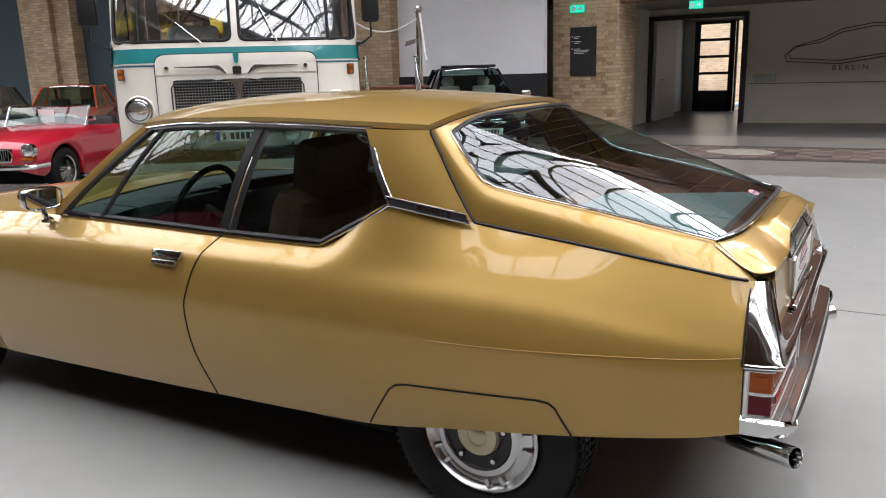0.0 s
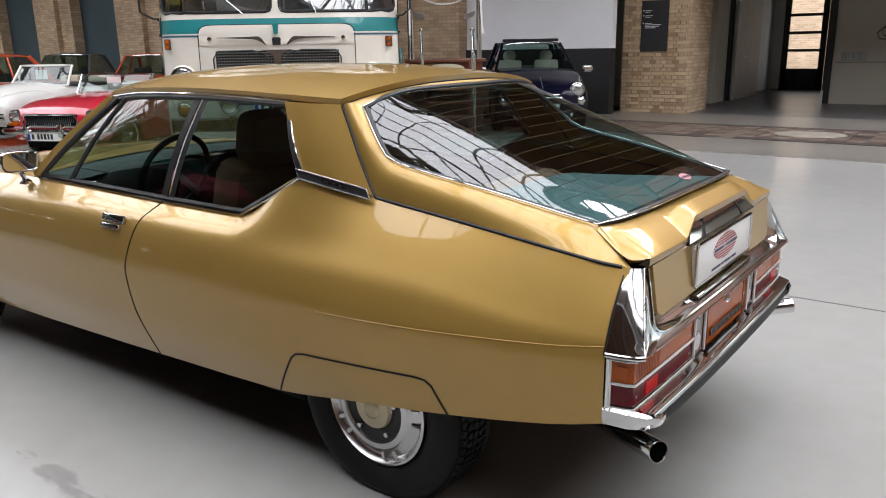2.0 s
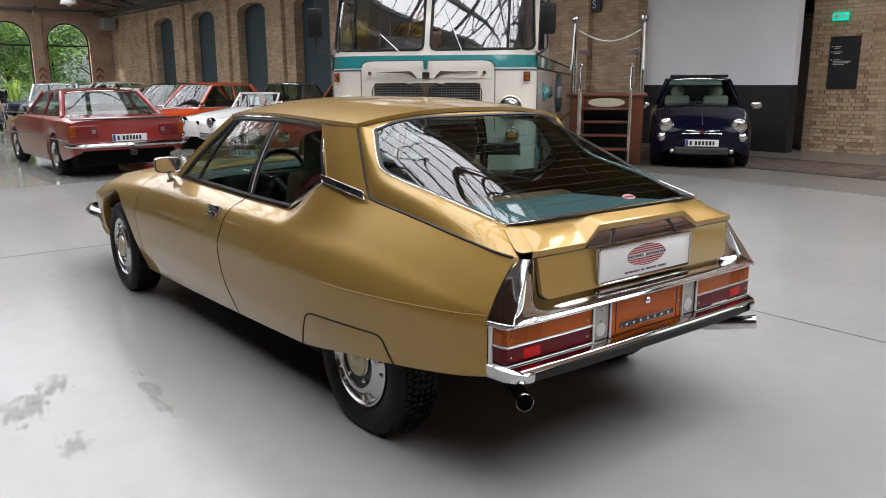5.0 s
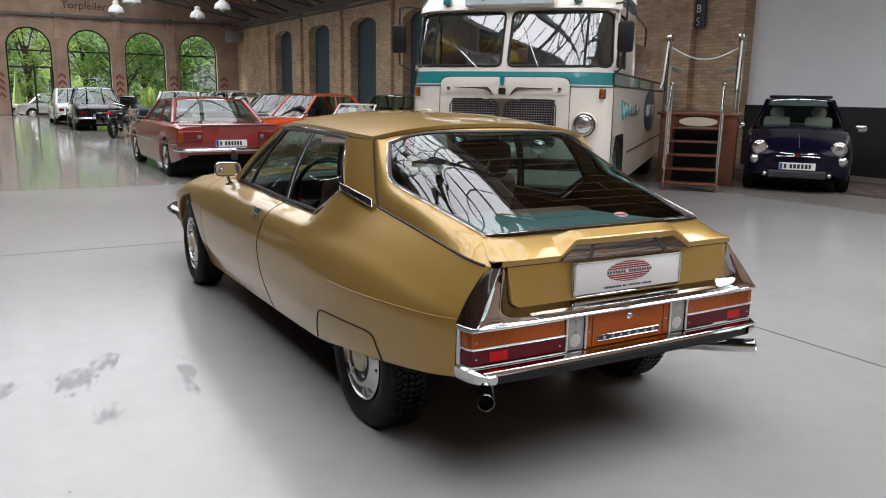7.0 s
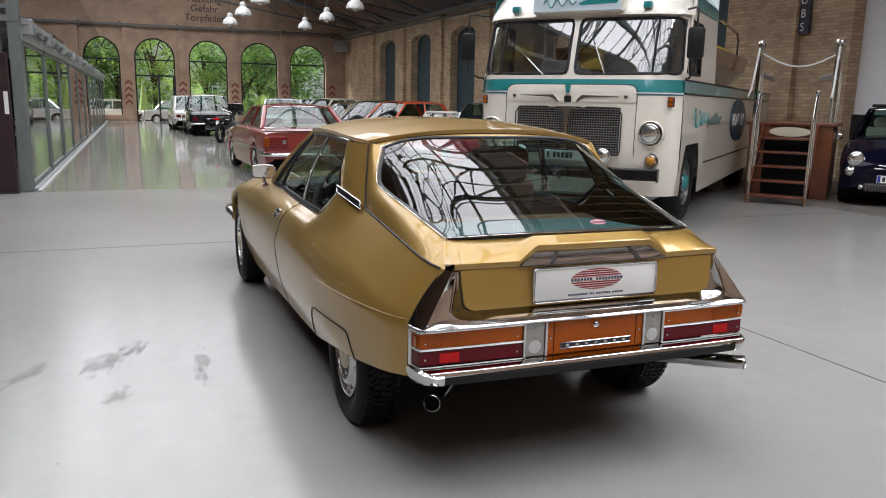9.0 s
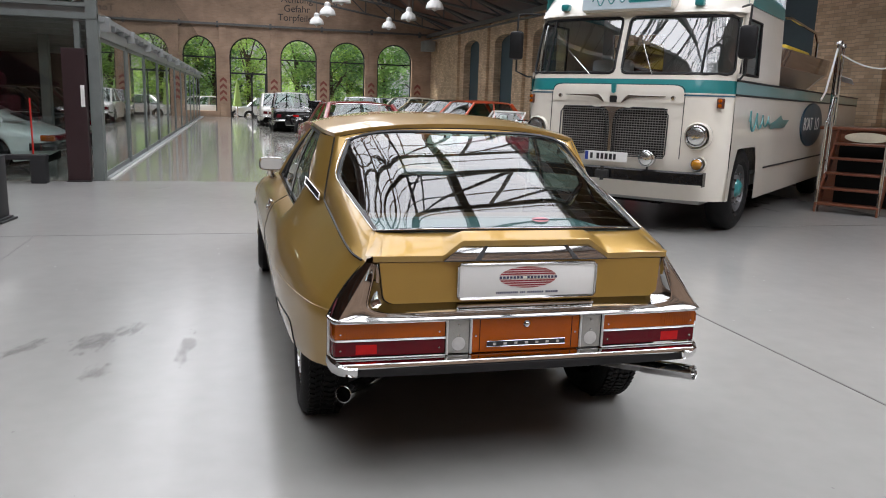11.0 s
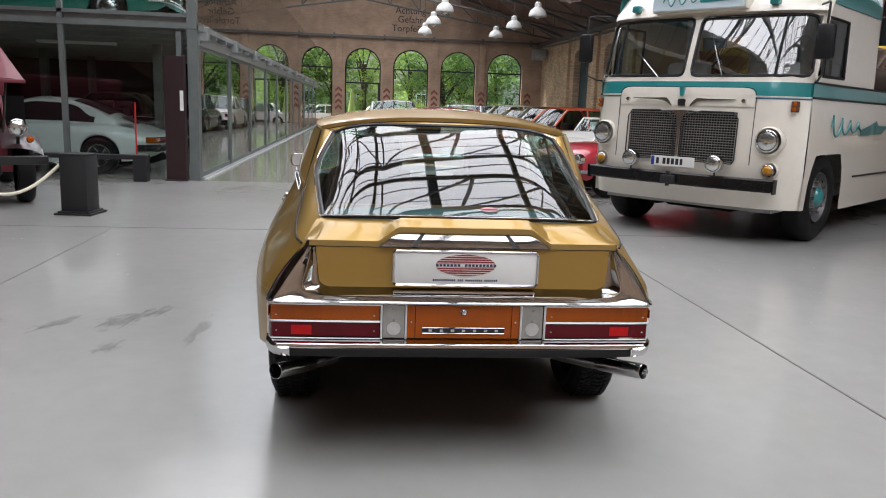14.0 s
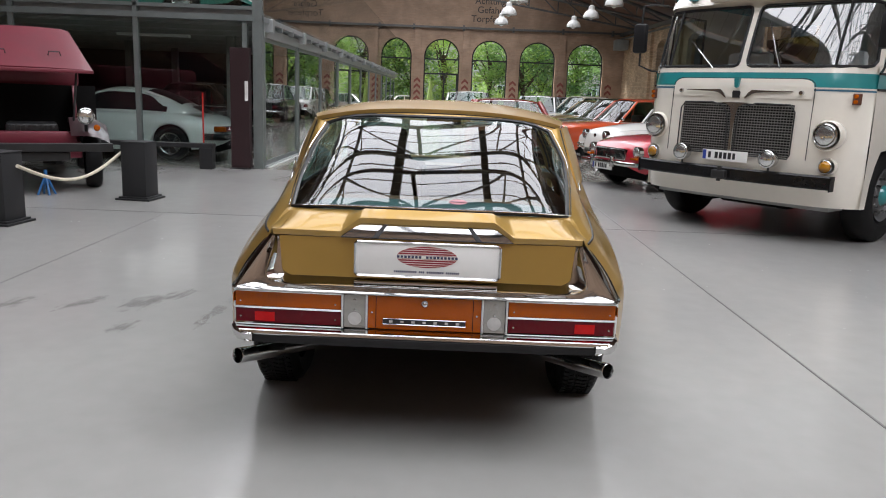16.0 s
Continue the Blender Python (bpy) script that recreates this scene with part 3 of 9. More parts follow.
bm = B()
slab(bm, roof_rows(-1.66, -0.275, 26), 0.02)
part("roof", bm, GOLD, coupe, "gold roof panel", True)
for sy in (-1, 1):
    bm = B()
    tube(bm, [(x, sy * (lut(x, GUT, 1) + 0.004), lut(x, GUT, 2) - 0.002) for x in span(-1.66, -0.47, 20)], 0.0045, 6)
    part("drip_moulding", bm, CHROME, coupe, "", True)
    # rear pillar, between quarter window and hatch
    bm = B()
    rows = []
    for k in span(0, 1, 12):
        a = Vector((-0.355 - 0.135 * k, 0.722 - 0.07 * k + 0.006 * math.sin(math.pi * k), 1.003 + 0.232 * k))
        b = Vector((-0.083 - 0.192 * k, 0.671 - 0.071 * k, 0.956 + 0.272 * k))
        rows.append([tuple(a.lerp(b, t) + Vector((0, 0.012 * math.sin(math.pi * t), 0))) for t in span(0, 1, 9)])
    rows = [[(p[0], sy * p[1], p[2]) for p in r] for r in rows]
    slab(bm, rows, 0.015)
    part("rear_pillar", bm, GOLD, coupe, "", True)
    # dark name strip at the pillar's foot, framed in chrome
    bm = B()
    a, b = Vector((-0.35, sy * 0.737, 0.998)), Vector((-0.082, sy * 0.693, 0.950))
    up = Vector((-0.02, sy * -0.006, 0.030))
    sheet(bm, [[a, b], [a + up, b + up]])
    strip = part("name_strip", bm, IRON, coupe, "black name strip framed in chrome")
    bm = B()
    o = Vector((0, sy * 0.002, 0))
    tube(bm, [a + o, b + o, b + up + o, a + up + o, a + o], 0.0028, 5)
    part("strip_frame", bm, CHROME, strip)
    bm = B()
    d = (b - a).normalized()
    for k in range(9):
        if k == 7:
            continue
        c = a + d * (0.10 + 0.0135 * k) + up * 0.35 + Vector((0, sy * 0.002, 0))
        sheet(bm, [[c, c + d * 0.009], [c + up * 0.35, c + d * 0.009 + up * 0.35]])
    part("name_bars", bm, CHROME, strip)

# side glass and pillars
for sy in (-1, 1):
    def belt_pt(x):
        if x <= -0.62:
            return (x, lut(x, SIDE, 6) - 0.012, sm_belt(x) + 0.012)
        k = (x + 0.62) / 0.275
        return (x, 0.756 - 0.046 * k, 0.862 + 0.144 * k)

    def win(xb0, xb1, xt0, xt1, n=14):
        rows = []
        for k in span(0, 1, n):
            b = Vector(belt_pt(xb0 + (xb1 - xb0) * k))
            xt = xt0 + (xt1 - xt0) * k
            t = Vector((xt, lut(xt, GUT, 1) - 0.010, lut(xt, GUT, 2) - 0.012))
            rows.append([tuple((b.lerp(t, u) + Vector((0, 0.018 * math.sin(math.pi * u), 0))) * 1.0) for u in span(0, 1, 6)])
        return [[(p[0], sy * p[1], p[2]) for p in r] for r in rows]
    bm = B()
    sheet(bm, win(-1.98, -1.07, -1.60, -0.97))
    part("door_window", bm, GLASS, coupe, "clear tinted door window", True).visible_shadow = False
    bm = B()
    sheet(bm, win(-1.02, -0.36, -0.92, -0.485))
    part("quarter_window", bm, GLASS, coupe, "angular rear quarter window", True).visible_shadow = False

    def edge(xb, xt, k):
        b, t = Vector(belt_pt(xb)), Vector((xt, lut(xt, GUT, 1) - 0.008, lut(xt, GUT, 2) - 0.010))
        p = b.lerp(t, k)
        return (p.x, sy * (p.y + 0.018 * math.sin(math.pi * k) + 0.003), p.z)
    # centre pillar
    bm = B()
    sheet(bm, [[edge(-1.090, -0.985, k), edge(-1.010, -0.905, k)] for k in span(0, 1, 8)])
    pl = part("centre_pillar", bm, IRON, coupe, "black centre pillar")
    bm = B()
    tube(bm, [edge(-1.045, -0.94, k) for k in span(0, 1, 8)], 0.006, 6)
    part("pillar_moulding", bm, CHROME, pl)
    # vent window bar
    bm = B()
    tube(bm, [edge(-1.74, -1.52, k) for k in span(0, 1, 8)], 0.010, 6)
    part("vent_bar", bm, IRON, coupe)
    # front pillar
    bm = B()
    tube(bm, [edge(-2.02, -1.655, k) for k in span(0, 1, 10)], 0.026, 8)
    part("front_pillar", bm, GOLD, coupe, "", True)
    bm = B()
    tube(bm, [edge(-1.985, -1.61, k) for k in span(0, 1, 10)] + [(x, sy * (lut(x, GUT, 1) - 0.002), lut(x, GUT, 2) - 0.014) for x in span(-1.58, -0.49, 16)]
         + [edge(-0.36, -0.485, k) for k in span(1, 0, 8)] + [(lambda q: (q[0], sy * q[1], q[2]))(belt_pt(x)) for x in span(-0.36, -0.62, 6)]
         + [(lambda q: (q[0], sy * q[1], q[2]))(belt_pt(x)) for x in span(-0.64, -1.98, 20)], 0.011, 6)
    part("window_seal", bm, IRON, coupe, "black window frame", True)
    bm = B()
    tube(bm, [(p[0], p[1] + sy * 0.006, p[2]) for p in ([edge(-0.345, -0.475, k) for k in span(1, 0, 8)] + [(lambda q: (q[0], sy * (q[1] + 0.004), q[2] - 0.006))(belt_pt(x)) for x in span(-0.36, -0.62, 6)])], 0.0032, 6)
    part("window_moulding", bm, CHROME, coupe, "", True)

# bonnet, scuttle and windscreen
bm = B()
rows = []
for x in span(-3.98, -2.06, 30):
    y, z = lut(x, SIDE, 6), sm_belt(x)
    rows.append([(x - 0.16 * (1 - v * v) * max(0, (-3.6 - x) / 0.38), v * y, z + 0.055 * (1 - abs(v) ** 2.2)) for v in span(-1, 1, 19)])
sheet(bm, rows)
part("bonnet", bm, GOLD, coupe, "long gold bonnet", True)
bm = B()
rows = []
for k in span(0, 1, 12):
    row = []
    for v in span(-1, 1, 17):
        yb, yt = 0.775 * v, 0.585 * v
        b = Vector((-2.02 - 0.26 * (1 - v * v), yb, 0.872 + 0.05 * (1 - v * v)))
        t = Vector((-1.66 - 0.10 * (1 - v * v), yt, 1.222 + 0.04 * (1 - v * v)))
        p = b.lerp(t, k)
        row.append((p.x - 0.02 * math.sin(math.pi * k), p.y, p.z + 0.02 * math.sin(math.pi * k)))
    rows.append(row)
sheet(bm, rows)
part("windscreen", bm, GLASS, coupe, "curved windscreen", True).visible_shadow = False
bm = B()
bx(bm, -4.02, -3.9, -0.60, 0.60, 0.40, 0.52, 0.03)
part("nose_glass", bm, SMOKE, coupe, "glazed nose panel", True)
bm = B()
tube(bm, [(-3.42, -0.90, 0.445), (-3.60, -0.925, 0.453), (-3.72, -0.925, 0.457), (-3.86, -0.88, 0.455), (-4.00, -0.60, 0.44), (-4.08, 0, 0.43), (-4.00, 0.60, 0.44), (-3.86, 0.88, 0.455), (-3.72, 0.925, 0.457), (-3.60, 0.925, 0.453), (-3.42, 0.90, 0.445)], 0.046, 12)
part("front_bumper", bm, CHROME, coupe, "chrome front bumper", True)

# hatch: glass, frame, lip
def hatch_edge(t, out=0.0):
    """The glass's edge on one side, from roof to tail."""
    e = [(0.0, -0.225, 0.541, 1.215), (0.27, -0.090, 0.602, 1.085), (0.31, -0.062, 0.607, 1.062), (0.35, -0.020, 0.605, 1.050), (0.66, 0.28, 0.578, 0.994), (1.0, 0.615, 0.538, 0.925)]
    return Vector((lut(t, e, 1), lut(t, e, 2), lut(t, e, 3)))


def hatch_mid(t):
    c = [(0.0, -0.195, 1.265), (0.3, 0.06, 1.180), (0.6, 0.33, 1.079), (0.85, 0.55, 0.991), (1.0, 0.668, 0.940)]
    return Vector((lut(t, c, 1), 0, lut(t, c, 2)))


def hatch_pt(t, v):
    e, c = hatch_edge(t), hatch_mid(t)
    a = abs(v)
    return Vector((c.x + (e.x - c.x) * a**6, e.y * v, c.z + (e.z - c.z) * a**6))


bm = B()
sheet(bm, [[tuple(hatch_pt(t, math.copysign(1 - (1 - abs(v)) ** 1.5, v))) for v in span(-1, 1, 37)] for t in span(0, 1, 22)])
hg = part("hatch_window", bm, HATCH_GLASS, coupe, "large tinted rear hatch glass with heating wires", True)
hg.visible_shadow = False
bm = B()
for k in range(13):
    t = 0.08 + 0.068 * k
    tube(bm, [tuple(hatch_pt(t, v) + Vector((-0.002, 0, -0.004))) for v in span(-0.9, 0.9, 17)], 0.0008, 3)
part("heating_wires", bm, mat("heating_wire", (0.25, 0.16, 0.09), 0.5), hg)
rim = [hatch_pt(0, v) for v in span(-1, 1, 17)] + [hatch_pt(t, 1) for t in span(0.05, 0.97, 20)] + [hatch_pt(1, v) for v in span(1, -1, 17)] + [hatch_pt(t, -1) for t in span(0.97, 0.05, 20)]
bm = B()
tube(bm, [tuple(p + Vector((0, 0, 0.001))) for p in rim + rim[:1]], 0.0085, 6)
part("hatch_seal", bm, IRON, hg, "black glass seal", True)
bm = B()
rim2 = [p + Vector((0.013 if p.x > 0.56 and abs(p.y) < 0.53 else 0.0, 0.014 * (1 if p.y > 0 else -1) if abs(p.y) > 0.5 else 0, 0.006)) for p in rim]
tube(bm, [tuple(p) for p in rim2 + rim2[:1]], 0.0022, 6)
part("hatch_moulding", bm, CHROME, hg, "", True)


def hatch_out(t):
    e = [(0.0, -0.268, 0.602, 1.226), (0.24, -0.100, 0.663, 0.977), (0.27, -0.080, 0.668, 0.954), (0.31, -0.035, 0.667, 0.948), (0.55, 0.20, 0.660, 0.919), (0.78, 0.45, 0.652, 0.886), (0.93, 0.64, 0.636, 0.857), (1.0, 0.737, 0.597, 0.838)]
    return Vector((lut(t, e, 1), lut(t, e, 2), lut(t, e, 3)))


for sy in (-1, 1):
    bm = B()
    rows = []
    for t in span(0, 1, 30):
        a, b = hatch_edge(t) + Vector((0, 0.008, 0.002)), hatch_out(t)
        rows.append([tuple(Vector((p.x, sy * p.y, p.z)) + Vector((0, sy * 0.010, 0.012)) * math.sin(math.pi * u) * (1 - t**5)) for u in span(0, 1, 7) for p in [a.lerp(b, u)]])
    sheet(bm, rows)
    part("hatch_frame", bm, GOLD, coupe, "gold hatch side frame", True)
    bm = B()
    tube(bm, [(p.x, sy * (p.y + 0.002), p.z - 0.002) for p in [hatch_out(t) for t in span(0, 0.985, 30)]], 0.0052, 5)
    part("hatch_gap", bm, BLACK, coupe)
bm = B()
sheet(bm, [[tuple(Vector((lut(-0.275, GUT, 1) * 0 - 0.275 + 0.06 * (1 - abs(v) ** 2.2), v * 0.600, 1.226 + 0.057 * (1 - abs(v) ** 2.6))).lerp(hatch_pt(0, v), u)) for v in span(-1, 1, 21)] for u in span(0.06, 1, 4)])
part("hatch_header", bm, GOLD, coupe, "", True)
bm = B()
tube(bm, [(-0.275 + 0.06 * (1 - abs(v) ** 2.2), v * 0.600, 1.225 + 0.057 * (1 - abs(v) ** 2.6)) for v in span(-1, 1, 21)], 0.004, 5)
part("hatch_gap", bm, BLACK, coupe)


def tail_x(y):
    """Set back of the tail in plan, nearly flat with crisp corners."""
    return 0.828 - 0.010 * min(1.0, abs(y) / 0.71) ** 3


def lip_rise(y):
    a = abs(y)
    return 1.0 if a < 0.25 else (max(0.0, (0.322 - a) / 0.072))


bm = B()
rows = []
ys = [0.577 * k for k in (-1.05, -1, -0.97, -0.9, -0.8, -0.68, -0.575)] + [-0.326, -0.318, -0.29, -0.258, -0.246, -0.16, -0.08, 0, 0.08, 0.16, 0.246, 0.258, 0.29, 0.318, 0.326] + [0.577 * k for k in (0.575, 0.68, 0.8, 0.9, 0.97, 1, 1.05)]
for u in (0, 0.06, 0.16, 0.3, 0.45, 0.6, 0.72, 0.8, 0.88, 0.95, 1.0):
    row = []
    for y in ys:
        over = abs(y) > 0.58
        y = max(-0.577, min(0.577, y))
        v = y / 0.577
        top = hatch_pt(1, v)
        top.z -= 0.010 * (1 - abs(v) ** 8)
        end = Vector((0.784 - 0.008 * v * v - 0.008 * lip_rise(y), y, 0.868))
        p = top.lerp(end, u)
        # the outer edge follows the wing, then cuts in at the corner
        side = lut(u, [(0, 0.538), (0.45, 0.572), (0.8, 0.594), (0.93, 0.589), (1.0, 0.577)])
        py = top.y + (y - top.y) * u if abs(v) < 0.9 else math.copysign(lut(abs(v), [(0.9, abs(top.y + (y - top.y) * u)), (1.0, side)]), v)
        rise = lip_rise(y) * 0.053 * min(1.0, max(0.0, (u - 0.06) / 0.50))
        pz = p.z + rise + 0.010 * math.sin(math.pi * u) * (1 - lip_rise(y))
        px = p.x
        if abs(v) > 0.9:
            w = (abs(v) - 0.9) / 0.1
            px += w * (lut(u, [(0, 0.615), (0.8, 0.742), (1, 0.776)]) - px)
            pz += w * (lut(u, [(0, 0.925), (0.8, 0.862), (1, 0.866)]) - pz)
        if over:
            py += math.copysign(0.022 * (1 - u), v)
            pz -= 0.005 * (1 - u) + 0.001
        row.append((px, py, pz))
    rows.append(row)
for dx, dz in ((0.003, -0.003), (0.002, -0.021), (-0.001, -0.025), (-0.03, -0.025)):
    rows.append([(0.784 - 0.008 * (y / 0.577) ** 2 - 0.008 * lip_rise(y) + dx, max(-0.577, min(0.577, y)), 0.868 + 0.053 * lip_rise(y) + dz) for y in ys])
sheet(bm, rows)
part("tail_lip", bm, GOLD, coupe, "sculpted gold tail edge", True)
for sy in (-1, 1):
    bm = B()
    rows = []
    a0, o1, c1 = hatch_edge(1) + Vector((0, 0.006, 0.004)), hatch_out(1) + Vector((0, 0, 0.006)), Vector((0.777, 0.578, 0.866))
    for u in span(0, 1, 8):
        inner, outer = a0.lerp(c1, u) + Vector((0, -0.03, 0.002)), a0.lerp(o1, min(1, u / 0.75)) if u < 0.75 else o1.lerp(c1, (u - 0.75) / 0.25)
        rows.append([(p.x, sy * p.y, p.z + 0.001 * math.sin(math.pi * u)) for w in span(0, 1, 5) for p in [inner.lerp(outer, w)]])
    sheet(bm, rows)
    part("lip_cheek", bm, GOLD, coupe, "", True)
# tail panel under the lip, its lower corners rounded
def panel_half(k):
    return 0.553 - 0.016 * k - 0.032 * max(0.0, (k - 0.78) / 0.22) ** 3


bm = B()
slab(bm, [[(0.757 + 0.016 * k, v * panel_half(k), 0.838 - 0.147 * k) for v in (-1, -0.99, -0.85, -0.4, 0, 0.4, 0.85, 0.99, 1)] for k in (0, 0.15, 0.35, 0.6, 0.78, 0.85, 0.9, 0.95, 0.98, 1)], 0.02)
part("tail_panel", bm, GOLD, coupe, "", True)
bm = B()
ks = (0.02, 0.3, 0.6, 0.78, 0.85, 0.9, 0.95, 0.98, 1)
edge_line = [(0.758 + 0.016 * k, panel_half(k) + 0.001, 0.838 - 0.148 * k) for k in ks]
tube(bm, [(x, -y, z) for x, y, z in edge_line] + edge_line[::-1], 0.0030, 5)
part("panel_joint", bm, BLACK, coupe)
# chrome lamp housing over the plate, its ends turned outwards
bm = B()
rows = []
for k in span(0, 1, 5):
    w = 0.249 + 0.071 * k
    rows.append([(0.764 + 0.026 * k + 0.003 * math.sin(math.pi * k), w * v, 0.897 - 0.052 * k) for v in (-1, -0.8, -0.6, -0.585, -0.2, 0.2, 0.585, 0.6, 0.8, 1)])
rows.append([(0.768, 0.32 * v, 0.840) for v in (-1, -0.8, -0.6, -0.585, -0.2, 0.2, 0.585, 0.6, 0.8, 1)])
sheet(bm, rows)
pl = part("plate_lamp_housing", bm, CHROME, coupe, "chrome plate lamp housing", True)
for sy in (-1, 1):
    bm = B()
    prism(bm, [(0.150, 0.8955), (0.163, 0.8955), (0.205, 0.8465), (0.182, 0.8465)], 0.006, Matrix(((0, -0.5, 1, 1.2115), (sy, 0, 0, 0), (0, 1, 0, 0), (0, 0, 0, 1))))
    part("housing_rib", bm, IRON, pl)
bm = B()
tube(bm, [(0.764, -0.249, 0.896), (0.764, 0.249, 0.896), (0.790, 0.320, 0.845), (0.790, -0.320, 0.845), (0.764, -0.249, 0.896)], 0.0024, 4)
part("housing_seal", bm, BLACK, pl)
# show plate with oval emblem
bm = B()
bx(bm, 0.777, 0.797, -0.266, 0.274, 0.702, 0.830, 0.008)
plate = part("number_plate", bm, WHITE, coupe, "white show plate in a chrome frame", True)
bm = B()
tube(bm, [(0.797, y, z) for y, z in ((-0.258, 0.705), (0.266, 0.705), (0.274, 0.713), (0.274, 0.825), (0.266, 0.833), (-0.258, 0.833), (-0.266, 0.825), (-0.266, 0.713), (-0.258, 0.705))], 0.005, 6)
part("plate_frame", bm, CHROME, plate)
bm = B()
lathe(bm, [(0, 0.0012), (0.112, 0.0012), (0.113, 0.0)], Matrix.Translation((0.7972, 0.002, 0.781)) @ Matrix.Rotation(math.pi / 2, 4, "Y") @ Matrix.Diagonal((0.36, 1, 1, 1)), 36)
part("emblem_oval", bm, RED_INK, plate, "dark red striped oval emblem")
for k in range(9):
    z = 0.781 + (k - 4) * 0.0085
    h = 0.112 * math.sqrt(max(0.03, 1 - ((k - 4) / 4.75) ** 2))
    bm = B()
    if k != 4:
        bx(bm, 0.7982, 0.7990, -h + 0.002, h + 0.002, z - 0.0009, z + 0.0009)
    else:
        bx(bm, 0.7982, 0.7988, -0.119, 0.121, 0.7755, 0.7865)
    part("emblem_stripe", bm, WHITE, plate)
bm = B()
for k in range(17):
    y = -0.110 + 0.0135 * k
    if k != 7:
        bx(bm, 0.7988, 0.7996, y, y + 0.0100, 0.7765, 0.7855)
part("emblem_bar", bm, NAVY_INK, plate, "", False, "stuff")
bm = B()
for k in range(34):
    y = -0.120 + 0.0072 * k
    if k not in (12, 16, 26):
        bx(bm, 0.7972, 0.798, y, y + 0.005, 0.720, 0.7275)
part("caption_bar", bm, NAVY_INK, plate, "", False, "stuff")


# polished bands and the lamps of the tail
def band(rows_at, name, material, label="", n=29):
    """A cross band on the tail: rows of (height, out from the tail, half width)."""
    bm = B()
    sheet(bm, [[(tail_x(v * w) + off, v * w, z) for v in span(-1, 1, n)] for z, off, w in rows_at])
    return part(name, bm, material, coupe, label, True)


# chrome surround of the tail: per station outer edge, bead crest and inner edge, from the upper corner round to the middle
RIM = [
    (0.00, 0.764, 0.579, 0.837, 0.770, 0.568, 0.834, 0.763, 0.558, 0.835),
    (0.25, 0.785, 0.621, 0.774, 0.782, 0.578, 0.786, 0.766, 0.551, 0.790),
    (0.45, 0.806, 0.662, 0.712, 0.795, 0.591, 0.737, 0.769, 0.547, 0.745),
    (0.60, 0.821, 0.693, 0.664, 0.805, 0.599, 0.702, 0.771, 0.543, 0.722),
    (0.70, 0.829, 0.703, 0.649, 0.811, 0.592, 0.683, 0.772, 0.536, 0.704),
    (0.80, 0.832, 0.672, 0.645, 0.816, 0.570, 0.671, 0.773, 0.519, 0.6935),
    (0.90, 0.833, 0.605, 0.644, 0.819, 0.530, 0.665, 0.774, 0.492, 0.6905),
    (1.00, 0.833, 0.480, 0.643, 0.821, 0.460, 0.6625, 0.775, 0.460, 0.689),
    (2.00, 0.835, 0.000, 0.643, 0.823, 0.000, 0.6615, 0.777, 0.000, 0.688),
]


def rim_section(u):
    e, b, n = [Vector([lut(u, RIM, c + k) for k in range(3)]) for c in (1, 4, 7)]
    low = min(1.0, max(0.0, (u - 0.55) / 0.2))
    face = e.lerp(b, 0.5) + Vector((-0.007, 0, -0.001 * low))
    hollow = b.lerp(n, 0.55) + Vector((-0.006, 0, -0.003 * low))
    d = (b - e).normalized() * 0.0055
    under = [e + Vector((-0.022, -0.004, -0.010)) * low, e + Vector((-0.003, 0, -0.006)) * low]
    return under + [e, e.lerp(face, 0.3) + Vector((0.001, 0, 0)), face, b - d - Vector((0.002, 0, 0)), b - d * 0.5 + Vector((0.003, 0, 0.001)), b + d * 0.4 + Vector((0.003, 0, 0.002)), b + d + Vector((-0.002, 0, 0.0015)), hollow, n.lerp(hollow, 0.35), n]


